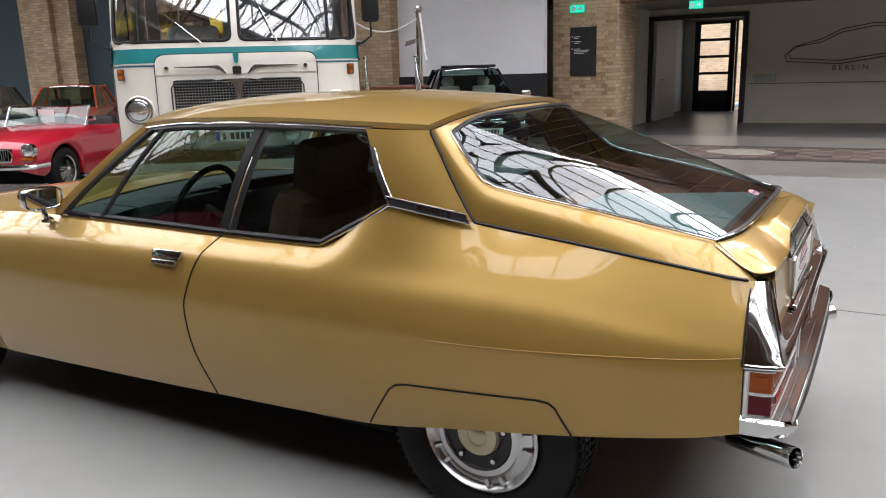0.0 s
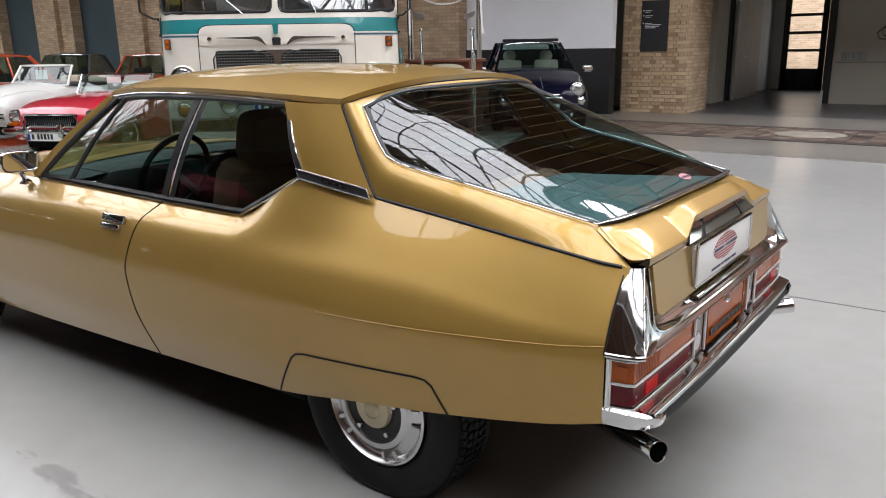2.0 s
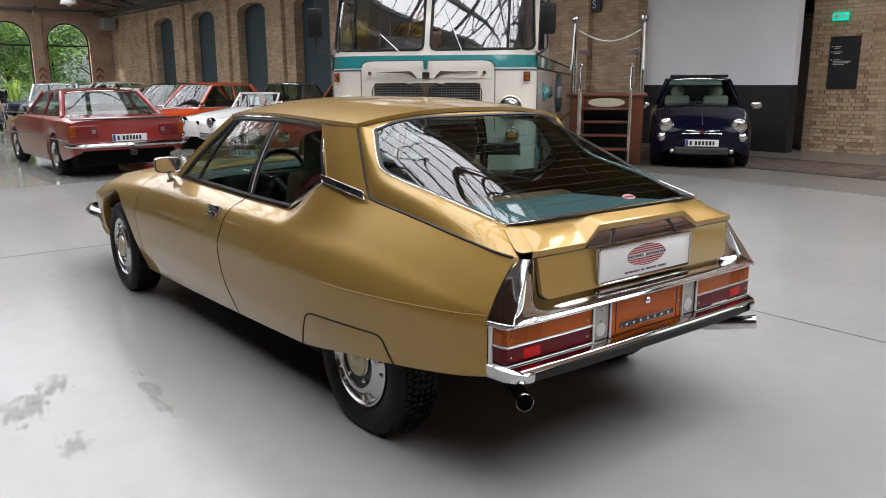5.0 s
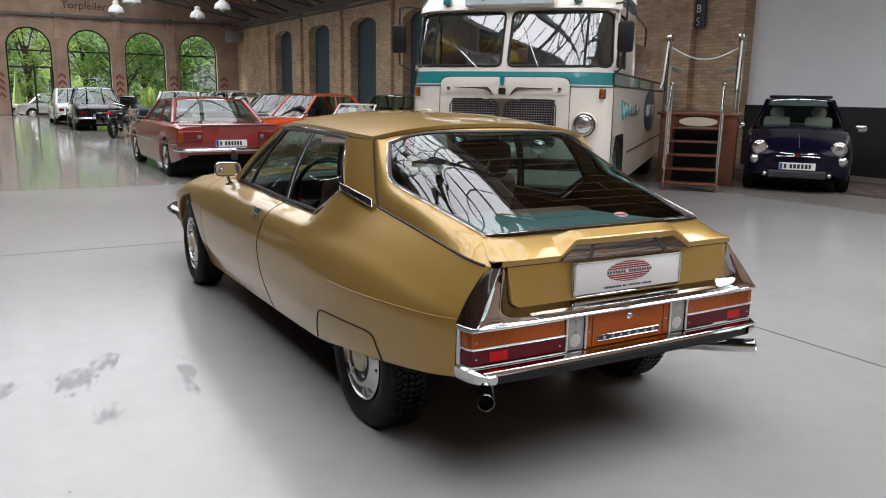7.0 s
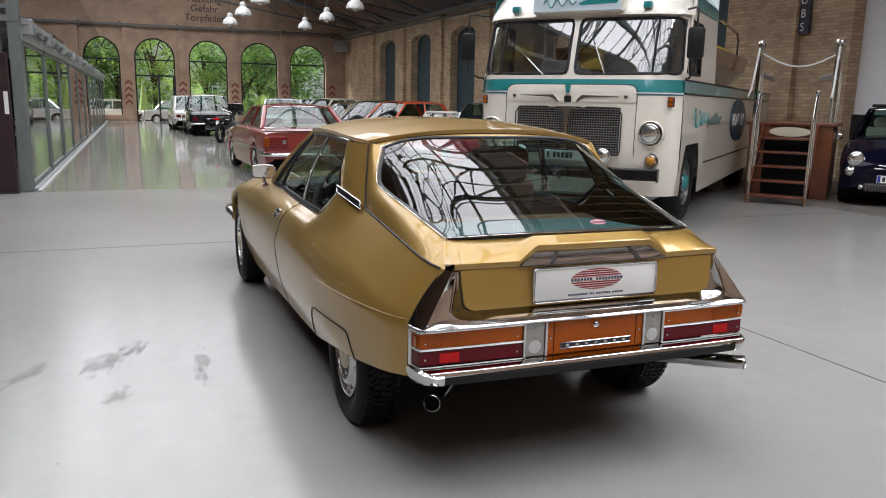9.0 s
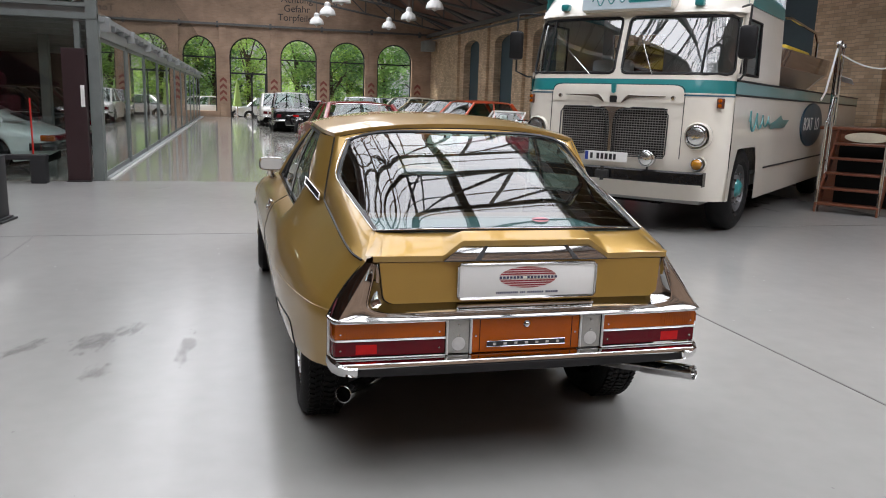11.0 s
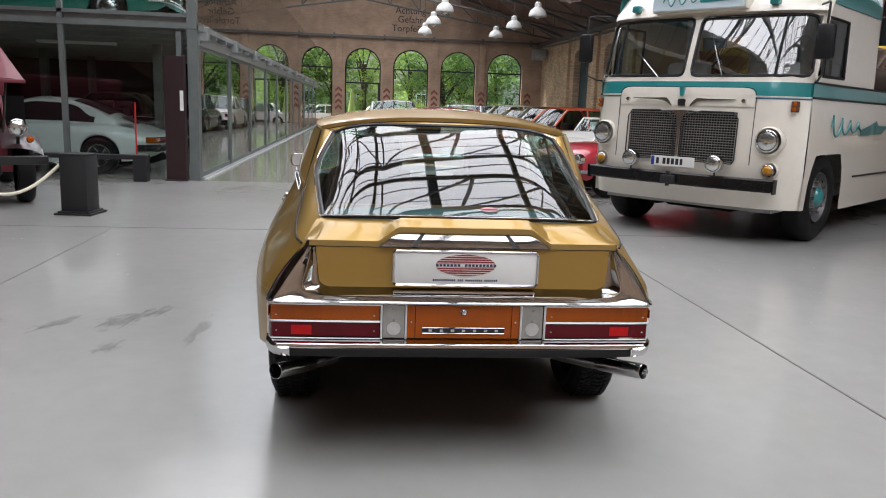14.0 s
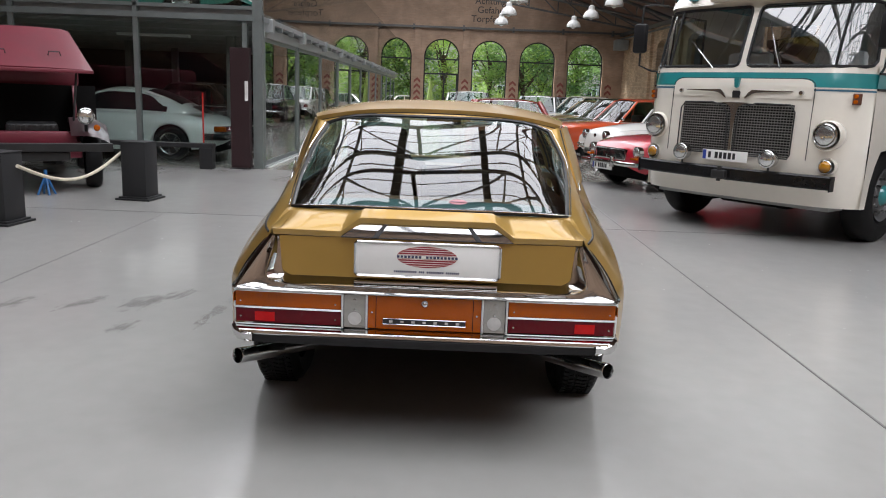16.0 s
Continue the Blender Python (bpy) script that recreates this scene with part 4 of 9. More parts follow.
us = span(0, 0.55, 12) + span(0.58, 1.0, 22) + span(1.1, 2.0, 8)
bm = B()
rows = [[(p.x, -p.y, p.z) for p in rim_section(u)] for u in us]
sheet(bm, rows + [[(p.x, p.y, p.z) for p in rim_section(u)] for u in us[-2::-1]])
upper = part("upper_bumper", bm, CHROME, coupe, "polished chrome surround above the lamps", True)
bm = B()
bx(bm, 0.776, 0.812, -0.27, 0.268, 0.672, 0.6855, 0.006)
part("plate_ledge", bm, CHROME, upper, "", True)
for sy in (-1, 1):
    # flank of the surround, between the wing and the ridge
    def wing_end(k):
        p = Vector((0.735, 0.731, 0.647)).lerp(Vector((0.726, 0.598, 0.837)), k)
        return Vector((p.x, sy * (p.y + 0.012 * math.sin(math.pi * k)), p.z))

    def ridge(k):
        u = 0.70 * (1 - k)
        return Vector((lut(u, RIM, 1), sy * lut(u, RIM, 2), lut(u, RIM, 3)))
    bm = B()
    sheet(bm, [[tuple(wing_end(k).lerp(ridge(k), u) + Vector((0, sy * 0.006 * math.sin(math.pi * u), 0))) for u in span(0, 1, 7)] for k in span(0, 1, 16)])
    cn = part("corner_trim", bm, CHROME, upper, "polished chrome corner piece", True)
    bm = B()
    tube(bm, [tuple(ridge(k)) for k in span(0, 1, 14)], 0.0028, 6)
    part("corner_edge", bm, CHROME, cn, "", True)
    bm = B()
    tube(bm, [(0.735, sy * 0.733, 0.642), (0.78, sy * 0.728, 0.643), (0.815, sy * 0.716, 0.643), (0.829, sy * 0.702, 0.643)], 0.0065, 8)
    part("corner_foot", bm, CHROME, cn, "", True)
    bm = B()
    tube(bm, [tuple(wing_end(k) + Vector((-0.003, sy * 0.001, 0))) for k in span(-0.03, 1, 10)], 0.0030, 5)
    part("corner_joint", bm, BLACK, cn)

    # lamp unit: amber over red, bright reflector, chrome bars
    def lamp(y0, y1, z0, z1, off, material, name, par, label="", wrap=False):
        bm = B()
        rows = []
        for z in span(z0, z1, 3):
            row = [(tail_x(y) - 0.012 - off, sy * y, z) for y in span(y0, y1, 12)]
            if wrap:
                row += [(0.790, sy * 0.719, z), (0.752, sy * 0.725, z)]
            rows.append(row if sy > 0 else row[::-1])
        slab(bm, rows, 0.015)
        return part(name, bm, material, par, label, False)
    unit = lamp(0.315, 0.712, 0.5715, 0.629, 0.0, AMBER, "rear_lamp", coupe, "amber and dark red rear lamp with chrome bars", True)
    lamp(0.315, 0.712, 0.509, 0.5635, 0.0, RED_LENS, "red_lens", unit, "dark red lens", True)
    lamp(0.565, 0.640, 0.515, 0.550, -0.0015, RED_BRIGHT, "reflector", unit, "bright red reflector")
    for z, q in ((0.5675, 0.0040), (0.631, 0.0025), (0.502, 0.0025)):
        bm = B()
        tube(bm, [(tail_x(y) - 0.0085, sy * y, z) for y in span(0.312, 0.712, 12)] + [(0.790, sy * 0.722, z), (0.742, sy * 0.729, z)], q, 6)
        part("chrome_bar", bm, TRIM, unit)
    bm = B()
    tube(bm, [(0.744, sy * 0.728, 0.500), (0.744, sy * 0.728, 0.632)], 0.008, 6)
    part("side_bar", bm, TRIM, unit)
    bm = B()
    bx(bm, 0.764, 0.796, sy * 0.7235 - 0.0015, sy * 0.7235 + 0.0015, 0.582, 0.616)
    part("amber_window", bm, AMBER, unit)
    for y0 in span(0.560, 0.690, 14):
        bm = B()
        bx(bm, tail_x(y0) - 0.013, tail_x(y0) - 0.0105, sy * y0 - 0.0028, sy * y0 + 0.0028, 0.576, 0.625)
        part("lens_rib", bm, AMBER, unit)
    for y0 in (0.335, 0.694):
        for z0 in (0.590, 0.530):
            bm = B()
            lathe(bm, [(0, 0.003), (0.0035, 0.002), (0.004, 0)], Matrix.Translation((tail_x(y0) - 0.012, sy * y0, z0)) @ AFT0, 8)
            part("lens_screw", bm, STEEL, unit)
    rl = lamp(0.222, 0.302, 0.504, 0.629, 0.002, LENS_WHITE, "reversing_lamp", coupe, "clear ribbed reversing lamp")
    # pale disc paints the bright glint low in the reversing lens
    bm = B()
    lathe(bm, [(0, 0.003), (0.014, 0.0024), (0.026, 0.0005)], Matrix.Translation((0.8142, sy * 0.262, 0.540)) @ AFT0, 20)
    part("lens_glint", bm, mat("pale_lens_glint", (0.50, 0.50, 0.49), 0.35, 0, 0.1, 60), rl, "", True)
    for y in (0.217, 0.308):
        bm = B()
        tube(bm, [(0.820, sy * y, 0.503), (0.820, sy * y, 0.632)], 0.0045, 6)
        part("lamp_edge", bm, TRIM, coupe)
    for z in (0.572, 0.612):
        bm = B()
        lathe(bm, [(0, 0.004), (0.0035, 0.003), (0.0045, 0)], Matrix.Translation((0.8145, sy * 0.262, z)) @ AFT0, 8)
        part("lamp_screw", bm, STEEL, coupe)
    # exhaust with slanted chrome tip
    bm = B()
    tube(bm, [(0.42, sy * 0.42, 0.320), (0.60, sy * 0.52, 0.348), (0.70, sy * 0.578, 0.366)], 0.026, 16, False)
    part("exhaust_pipe", bm, STEEL, coupe, "", True)
    bm = B()
    base, axis = Vector((0.690, sy * 0.572, 0.364)), Vector((0.183, sy * 0.118, 0.030))
    lathe(bm, [(0.0275, 0.0), (0.0300, 0.01), (0.0300, 0.214), (0.0295, 0.219), (0.0280, 0.220), (0.0265, 0.216), (0.0260, 0.12)], Matrix.Translation(base) @ axis.to_track_quat("Z", "Y").to_matrix().to_4x4(), 24)
    ex = part("exhaust_tip", bm, CHROME, coupe, "polished splayed exhaust tip", True)
    bm = B()
    p0 = base + axis.normalized() * 0.17
    cyl(bm, p0, p0 - axis.normalized() * 0.03, 0.0258, n=16)
    part("exhaust_bore", bm, DARK, ex)
# middle panel
bm = B()
slab(bm, [[(0.815, y, z) for y in span(-0.212, 0.212, 9)] for z in (0.504, 0.629)], 0.02)
mid = part("middle_lens", bm, AMBER, coupe, "amber panel between the lamps", False)
bm = B()
bx(bm, 0.8155, 0.8205, -0.155, 0.155, 0.5245, 0.5455, 0.002)
ns = part("maker_strip", bm, IRON, mid, "black strip with small chrome letters")
for k in range(7):
    y = -0.125 + 0.0417 * k
    bm = B()
    bx(bm, 0.8200, 0.8215, y - 0.0065, y + 0.0065, 0.5300, 0.5400)
    part("strip_bar", bm, CHROME, ns)
bm = B()
tube(bm, [(0.8208, -0.155, 0.5245), (0.8208, 0.155, 0.5245), (0.8208, 0.155, 0.5455), (0.8208, -0.155, 0.5455), (0.8208, -0.155, 0.5245)], 0.0013, 4)
part("strip_rim", bm, CHROME, ns)
bm = B()
lathe(bm, [(0, 0.012), (0.006, 0.0115), (0.009, 0.009), (0.0115, 0.006), (0.014, 0.003), (0.014, -0.004)], Matrix.Translation((0.815, 0, 0.606)) @ AFT0, 16)
part("boot_lock", bm, CHROME, mid, "", True)
for y in (-0.182, 0.182):
    bm = B()
    bx(bm, 0.815, 0.8164, y - 0.0012, y + 0.0012, 0.506, 0.628)
    part("lens_seam", bm, DARK, mid)
    bm = B()
    lathe(bm, [(0, 0.003), (0.004, 0.002), (0.0045, 0)], Matrix.Translation((0.815, y + math.copysign(0.015, y), 0.567)) @ AFT0, 8)
    part("lens_screw", bm, STEEL, mid)
# lower bumper: mirror chrome shelf with a rubber edge
band(((0.4990, -0.018, 0.716), (0.4975, -0.016, 0.716), (0.4960, 0.010, 0.706), (0.4948, 0.0315, 0.690), (0.4944, 0.0325, 0.6895), (0.4925, 0.0352, 0.688), (0.4885, 0.0368, 0.687), (0.481, 0.0385, 0.685), (0.476, 0.036, 0.684)), "lower_bumper", CHROME, "polished lower bumper shelf")
bm = B()
rows = []
for z, off in ((0.472, 0.028), (0.4765, 0.034), (0.474, 0.041), (0.460, 0.045), (0.447, 0.042), (0.443, 0.03), (0.443, -0.04)):
    rows.append([(tail_x(y) + off - 0.008 * (abs(y) / 0.64) ** 4, y, z) for y in span(-0.640, 0.640, 21)])
vs = sheet(bm, rows)
bm.faces.new([r[0] for r in vs])
bm.faces.new([r[-1] for r in vs][::-1])
part("bumper_rubber", bm, BLACK, coupe, "black rubber bumper edge", True)
for sy in (-1, 1):
    bm = B()
    sheet(bm, [[(0.735, sy * 0.728, 0.503), (0.79, sy * 0.722, 0.502), (0.828, sy * 0.706, 0.496), (0.862, sy * 0.674, 0.486), (0.864, sy * 0.640, 0.4845)],
               [(0.735, sy * 0.738, 0.494), (0.80, sy * 0.731, 0.492), (0.842, sy * 0.711, 0.486), (0.868, sy * 0.672, 0.478), (0.868, sy * 0.640, 0.478)],
               [(0.735, sy * 0.740, 0.472), (0.80, sy * 0.731, 0.470), (0.841, sy * 0.709, 0.466), (0.866, sy * 0.664, 0.462), (0.868, sy * 0.640, 0.464)],
               [(0.735, sy * 0.734, 0.452), (0.80, sy * 0.724, 0.450), (0.836, sy * 0.700, 0.448), (0.858, sy * 0.656, 0.447), (0.862, sy * 0.640, 0.449)],
               [(0.735, sy * 0.70, 0.445), (0.80, sy * 0.69, 0.444), (0.82, sy * 0.67, 0.443), (0.83, sy * 0.65, 0.443), (0.83, sy * 0.640, 0.444)]])
    part("bumper_end", bm, CHROME, coupe, "", True)

# underbody
bm = B()
bx(bm, -3.7, 0.28, -0.585, 0.585, 0.27, 0.46, 0.04)
part("underbody", bm, DARK, coupe)
for nm, ext in (("tail_floor", (0.26, 0.72, -0.60, 0.60, 0.44, 0.60)), ("sill_floor", (-2.5, -0.35, -0.78, 0.78, 0.22, 0.34)), ("engine_bay", (-3.42, -2.5, -0.655, 0.655, 0.29, 0.74))):
    bm = B()
    bx(bm, *ext, 0.02)
    part(nm, bm, DARK, coupe)
for sy in (-1, 1):
    bm = B()
    tube(bm, [(0.74, sy * 0.385, 0.455), (0.78, sy * 0.38, 0.436), (0.79, sy * 0.345, 0.428), (0.78, sy * 0.31, 0.436), (0.74, sy * 0.305, 0.455)], 0.009, 6)
    part("tow_eye", bm, IRON, coupe)
# small round sticker inside the hatch glass
bm = B()
q = hatch_pt(0.93, 0.20)
lathe(bm, [(0, 0.0006), (0.034, 0.0006), (0.035, 0)], Matrix.Translation((q.x + 0.002, q.y, q.z + 0.004)) @ Matrix.Rotation(0.38, 4, "Y") @ Matrix.Diagonal((0.55, 1, 1, 1)), 24)
stk = part("glass_sticker", bm, mat("pale_red_print", (0.50, 0.22, 0.24), 0.5, 0, 0.1, 30), hg, "small faded red oval sticker")
bm = B()
bx(bm, q.x - 0.004, q.x + 0.008, q.y - 0.030, q.y + 0.030, 0, 0.0012, 0, Matrix.Translation((0, 0, q.z + 0.0046)))
part("sticker_bar", bm, NAVY_INK, stk)


def wheel(parent, m, r, w, sy, rest, tyre_label="black radial tyre with block tread"):
    """A tyre at m, its axle along z, outside up; it flattens where it rests on the floor, rest below the hub."""
    bm = B()
    h = w / 2
    lathe(bm, [(r * 0.60, h * 0.62), (r * 0.64, h * 0.80), (r * 0.74, h * 0.97), (r * 0.86, h), (r * 0.95, h * 0.86), (r, h * 0.62), (r, 0), (r, -h * 0.62), (r * 0.95, -h * 0.86), (r * 0.86, -h), (r * 0.66, -h * 0.75)], m, 64)
    for v in bm.verts:
        v.co.y = sy * min(sy * v.co.y, rest)
    ty = part("tyre", bm, TYRE, parent, tyre_label, True)
    bm = B()
    for k in range(72):
        a = 2 * math.pi * k / 72
        for j, z in enumerate((-0.62, -0.31, 0.0, 0.31, 0.62)):
            aa = a + (0.043 if j % 2 else 0)
            q = m @ Matrix.Rotation(aa, 4, "Z")
            bx(bm, r - 0.002, r + 0.007, -0.0095, 0.0095, (z - 0.11) * h, (z + 0.11) * h, 0, q @ Matrix.Rotation(0.35 if j % 2 else -0.35, 4, "X"))
    for v in bm.verts:
        v.co.y = sy * min(sy * v.co.y, rest + 0.001)
    part("tread_block", bm, TYRE, ty, "", False, "stuff")
    return ty


mat_hub = mat("cream_hub_cap", (0.55, 0.48, 0.33), 0.3, 0.5, 0.1, 10)
for hx, hy, hz, tr in ((HUBF, 0.842, 0.315, 0.312), (HUBR, 0.695, 0.302, 0.328)):
    for sy in (-1, 1):
        wh = new("wheel")
        wh.empty_display_size = 0.1
        wh.parent = coupe
        wh.matrix_local = Matrix.Translation((hx, sy * hy, hz)) @ Matrix.Rotation(-sy * math.pi / 2, 4, "X")
        I = Matrix.Identity(4)
        wheel(wh, I, tr, 0.205, sy, hz - 0.002)
        bm = B()
        lathe(bm, [(0.188, -0.06), (0.192, 0.074), (0.201, 0.086), (0.193, 0.090), (0.186, 0.078), (0.176, 0.071), (0.152, 0.080), (0.140, 0.094), (0.121, 0.097), (0.116, 0.082), (0.078, 0.078), (0.072, 0.088), (0.045, 0.090), (0, 0.090)], I, 48)
        part("wheel_trim", bm, STEEL, wh, "brushed steel wheel trim", True)
        bm = B()
        lathe(bm, [(0.1175, 0.088), (0.114, 0.084), (0.080, 0.081), (0.075, 0.086)], I, 40)
        ring = part("trim_ring", bm, IRON, wh, "black painted ring", True)
        for k in range(5):
            a = 2 * math.pi * k / 5 + 0.3
            bm = B()
            cyl(bm, (0.096 * math.cos(a), 0.096 * math.sin(a), 0.08), (0.096 * math.cos(a), 0.096 * math.sin(a), 0.100), 0.011, 0.008, 10)
            part("wheel_nut", bm, CHROME, wh, "", True)
        bm = B()
        lathe(bm, [(0.073, 0.088), (0.068, 0.098), (0.040, 0.102), (0.034, 0.099), (0.030, 0.102), (0.020, 0.108), (0, 0.109)], I, 20)
        part("hub_cap", bm, mat_hub, wh, "", True)
        for k in range(10):
            a = 2 * math.pi * (k // 2) / 5 + (0.16 if k % 2 else -0.16)
            bm = B()
            bx(bm, 0.150, 0.184, -0.008, 0.008, 0.066, 0.086, 0.005, Matrix.Rotation(a, 4, "Z"))
            part("trim_vane", bm, STEEL, wh)

# door mirror
bm = B()
ring = lambda x, w, h: [(x, w * math.copysign(abs(math.cos(a)) ** 0.5, math.cos(a)), h * math.copysign(abs(math.sin(a)) ** 0.5, math.sin(a))) for a in span(0, 2 * math.pi * 31 / 32, 32)]
sheet(bm, [ring(*q) for q in ((-0.075, 0.02, 0.012), (-0.070, 0.045, 0.026), (-0.045, 0.070, 0.040), (0.0, 0.080, 0.046), (0.030, 0.082, 0.047), (0.036, 0.080, 0.045), (0.034, 0.074, 0.040), (0.026, 0.072, 0.038))], True)
mi = part("door_mirror", bm, CHROME, coupe, "chrome door mirror on a short stalk", True)
mi.matrix_local = Matrix.Translation((-2.035, -0.853, 0.947)) @ Matrix.Rotation(-0.10, 4, "Z") @ Matrix.Rotation(0.06, 4, "Y")
bm = B()
tube(bm, [(0.005, 0.0, -0.042), (0.012, 0.005, -0.065), (0.02, 0.012, -0.095)], 0.011, 8)
lathe(bm, [(0.026, -0.100), (0.024, -0.088), (0.012, -0.080)], Matrix.Translation((0.02, 0.012, 0)), 14)
part("stalk", bm, CHROME, mi, "", True)
bm = B()
vs = [bm.verts.new(p) for p in ring(0.0285, 0.073, 0.039)]
bm.faces.new(vs)
part("mirror_glass", bm, mat("mirror", (0.85, 0.87, 0.87), 0.02, 1.0, 0.01), mi)

# interior
bm = B()
bx(bm, -2.1, 0.1, -0.70, 0.70, 0.34, 0.40)
part("cabin_floor", bm, CARPET, coupe, "dark carpeted cabin floor")
bm = B()
slab(bm, [[(x, 0.53 * v * (1 - 0.08 * max(0.0, x)), 0.862 + 0.075 * max(0.0, x) ** 1.2 - 0.012 * abs(v) ** 6) for v in span(-1, 1, 15)] for x in span(-0.02, 0.60, 8)], 0.02)
part("parcel_shelf", bm, SHELF, coupe, "teal carpeted parcel shelf", True)
bm = B()
rows = []
for z in (0.42, 0.62, 0.84):
    rows.append([(x, 0.70 - 0.02 * (z > 0.7), z) for x in span(-2.0, -0.4, 6)])
sheet(bm, rows)
part("door_card", bm, VELOUR, coupe)
bm = B()
sheet(bm, mirrored(rows))
part("door_card", bm, VELOUR, coupe)
# dark headlining
bm = B()
sheet(bm, [[(p[0] * 0.97 - 0.02, p[1] * 0.97, p[2] - 0.028) for p in r] for r in roof_rows(-1.62, -0.33, 8)])
part("headlining", bm, DASH, coupe)
bm = B()
bx(bm, -2.02, -1.78, -0.70, 0.70, 0.62, 0.86, 0.05)
sheet(bm, [[(xx - 0.26 * (1 - v * v) * kk, v * 0.76, 0.868 + 0.045 * (1 - v * v)) for v in span(-1, 1, 15)] for xx, kk in ((-2.03, 0.98), (-1.90, 0.5), (-1.75, 0.0))])
bx(bm, -2.0, -1.72, -0.62, -0.12, 0.76, 0.90, 0.04)
part("dashboard", bm, DASH, coupe, "grey-black dashboard", True)
for sy in (-1, 1):
    bm = B()
    bx(bm, -1.55, -1.02, sy * 0.36 - 0.25, sy * 0.36 + 0.25, 0.42, 0.62, 0.07)
    seat = part("front_seat", bm, VELOUR, coupe, "brown velour front seat with deep headrest", True)
    bm = B()
    bx(bm, -0.09, 0.09, -0.25, 0.25, 0, 0.50, 0.07, Matrix.Translation((-1.05, sy * 0.36, 0.52)) @ Matrix.Rotation(0.32, 4, "Y"))
    part("backrest", bm, VELOUR, seat, "", True)
    bm = B()
    bx(bm, -0.075, 0.075, -0.18, 0.18, 0, 0.23, 0.06, Matrix.Translation((-0.895, sy * 0.36, 0.955)) @ Matrix.Rotation(0.2, 4, "Y"))
    part("headrest", bm, VELOUR, seat, "", True)
bm = B()
bx(bm, -0.55, -0.10, -0.58, 0.58, 0.45, 0.62, 0.06)
bx(bm, -0.22, -0.05, -0.58, 0.58, 0.58, 0.88, 0.06)
part("rear_bench", bm, VELOUR, coupe, "brown velour rear bench", True)
bm = B()
mw = Matrix.Translation((-1.60, -0.36, 0.86)) @ Matrix.Rotation(-1.15, 4, "Y")
ring = [mw @ Vector((0.19 * math.cos(a), 0.17 * math.sin(a), 0)) for a in span(0, 2 * math.pi, 33)]
tube(bm, ring, 0.014, 8, False)
tube(bm, [mw @ Vector((-0.17, 0, 0)), mw @ Vector((0, 0, -0.02)), mw @ Vector((0, 0, -0.2))], 0.02, 8)
part("steering_wheel", bm, BLACK, coupe, "black oval single-spoke steering wheel", True)
bm = B()
bx(bm, -0.02, 0.02, -0.12, 0.12, -0.03, 0.03, 0.012, Matrix.Translation((-1.80, 0, 1.20)))
part("inner_mirror", bm, BLACK, coupe, "", True)

# ---- the bus ----
RIM_GREY = mat("grey_rim_paint", (0.11, 0.11, 0.112), 0.4, 0.3, 0.2, 8)
IVORY = paint("ivory_bus_paint", (0.74, 0.70, 0.62), 0.0, 0.35)
TEAL = paint("turquoise_paint", (0.018, 0.215, 0.225), 0.0, 0.3)
MAHOGANY = mat("varnished_mahogany", (0.10, 0.032, 0.015), 0.25, 0, 0.35, 3, coat=0.8)
YELLOW = mat("yellow_upholstery", (0.75, 0.55, 0.05), 0.6, 0, 0.1, 4)
AMBER_L = mat("yellow_lamp_glass", (0.42, 0.18, 0.008), 0.1, 0, 0.1, 20, coat=0.8)
LAMPGLASS = mat("headlamp_glass", (0.70, 0.71, 0.70), 0.07, 0.88, 0.10, 40, 0.12, 60, coat=1.0)
PLATE_BLUE = mat("blue_plate_field", (0.02, 0.05, 0.30), 0.4)
CURTAIN = mat("pale_grey_blind", (0.80, 0.82, 0.85), 0.8, 0, 0.06, 2)


def licence_plate(parent, m, w=0.52, h=0.11, n=7, seed=1):
    """A white plate with a blue field and dark bars; faces -x of m, its width along y."""
    bm = B()
    bx(bm, -0.008, 0.0, -w / 2, w / 2, -h / 2, h / 2, 0.003, m)
    p = part("number_plate", bm, WHITE, parent, "white number plate with dark bars")
    bm = B()
    bx(bm, -0.010, -0.008, w / 2 - 0.045, w / 2 - 0.006, -h / 2 + 0.006, h / 2 - 0.006, 0, m)
    part("plate_field", bm, PLATE_BLUE, p)
    rnd = random.Random(seed)
    bm = B()
    y = w / 2 - 0.07
    for k in range(n):
        b = rnd.uniform(0.030, 0.040)
        if k == 1:
            y -= 0.03
        bx(bm, -0.010, -0.008, y - b, y, -h * 0.30, h * 0.30, 0, m)
        y -= b + 0.016
    part("plate_bar", bm, IRON, p, "", False, "stuff")
    return p


def round_lamp(parent, m, r, name="headlamp", glassm=None, label="", bezel=None, depth=0.06):
    """A round lamp whose front looks along z of m."""
    bm = B()
    lathe(bm, [(r * 1.06, -depth), (r * 1.12, 0.0), (r * 1.10, 0.018), (r * 0.98, 0.024), (r * 0.93, 0.012)], m, 28)
    l = part(name, bm, bezel or CHROME, parent, label, True)
    bm = B()
    lathe(bm, [(r * 0.95, 0.010), (r * 0.85, 0.030), (r * 0.5, 0.045), (0, 0.05)], m, 28)
    part("lens", bm, glassm or LAMPGLASS, l, "", True)
    return l


BUS = Matrix.Translation((-4.62, 8.17, 0)) @ Matrix.Rotation(radians(130), 4, "Z")
# local x runs to the tail; the side towards the steps lies at local y = -1.25
bus = thing("bus", "ivory and turquoise vintage bus with split windscreen, parked", "bus", BUS)


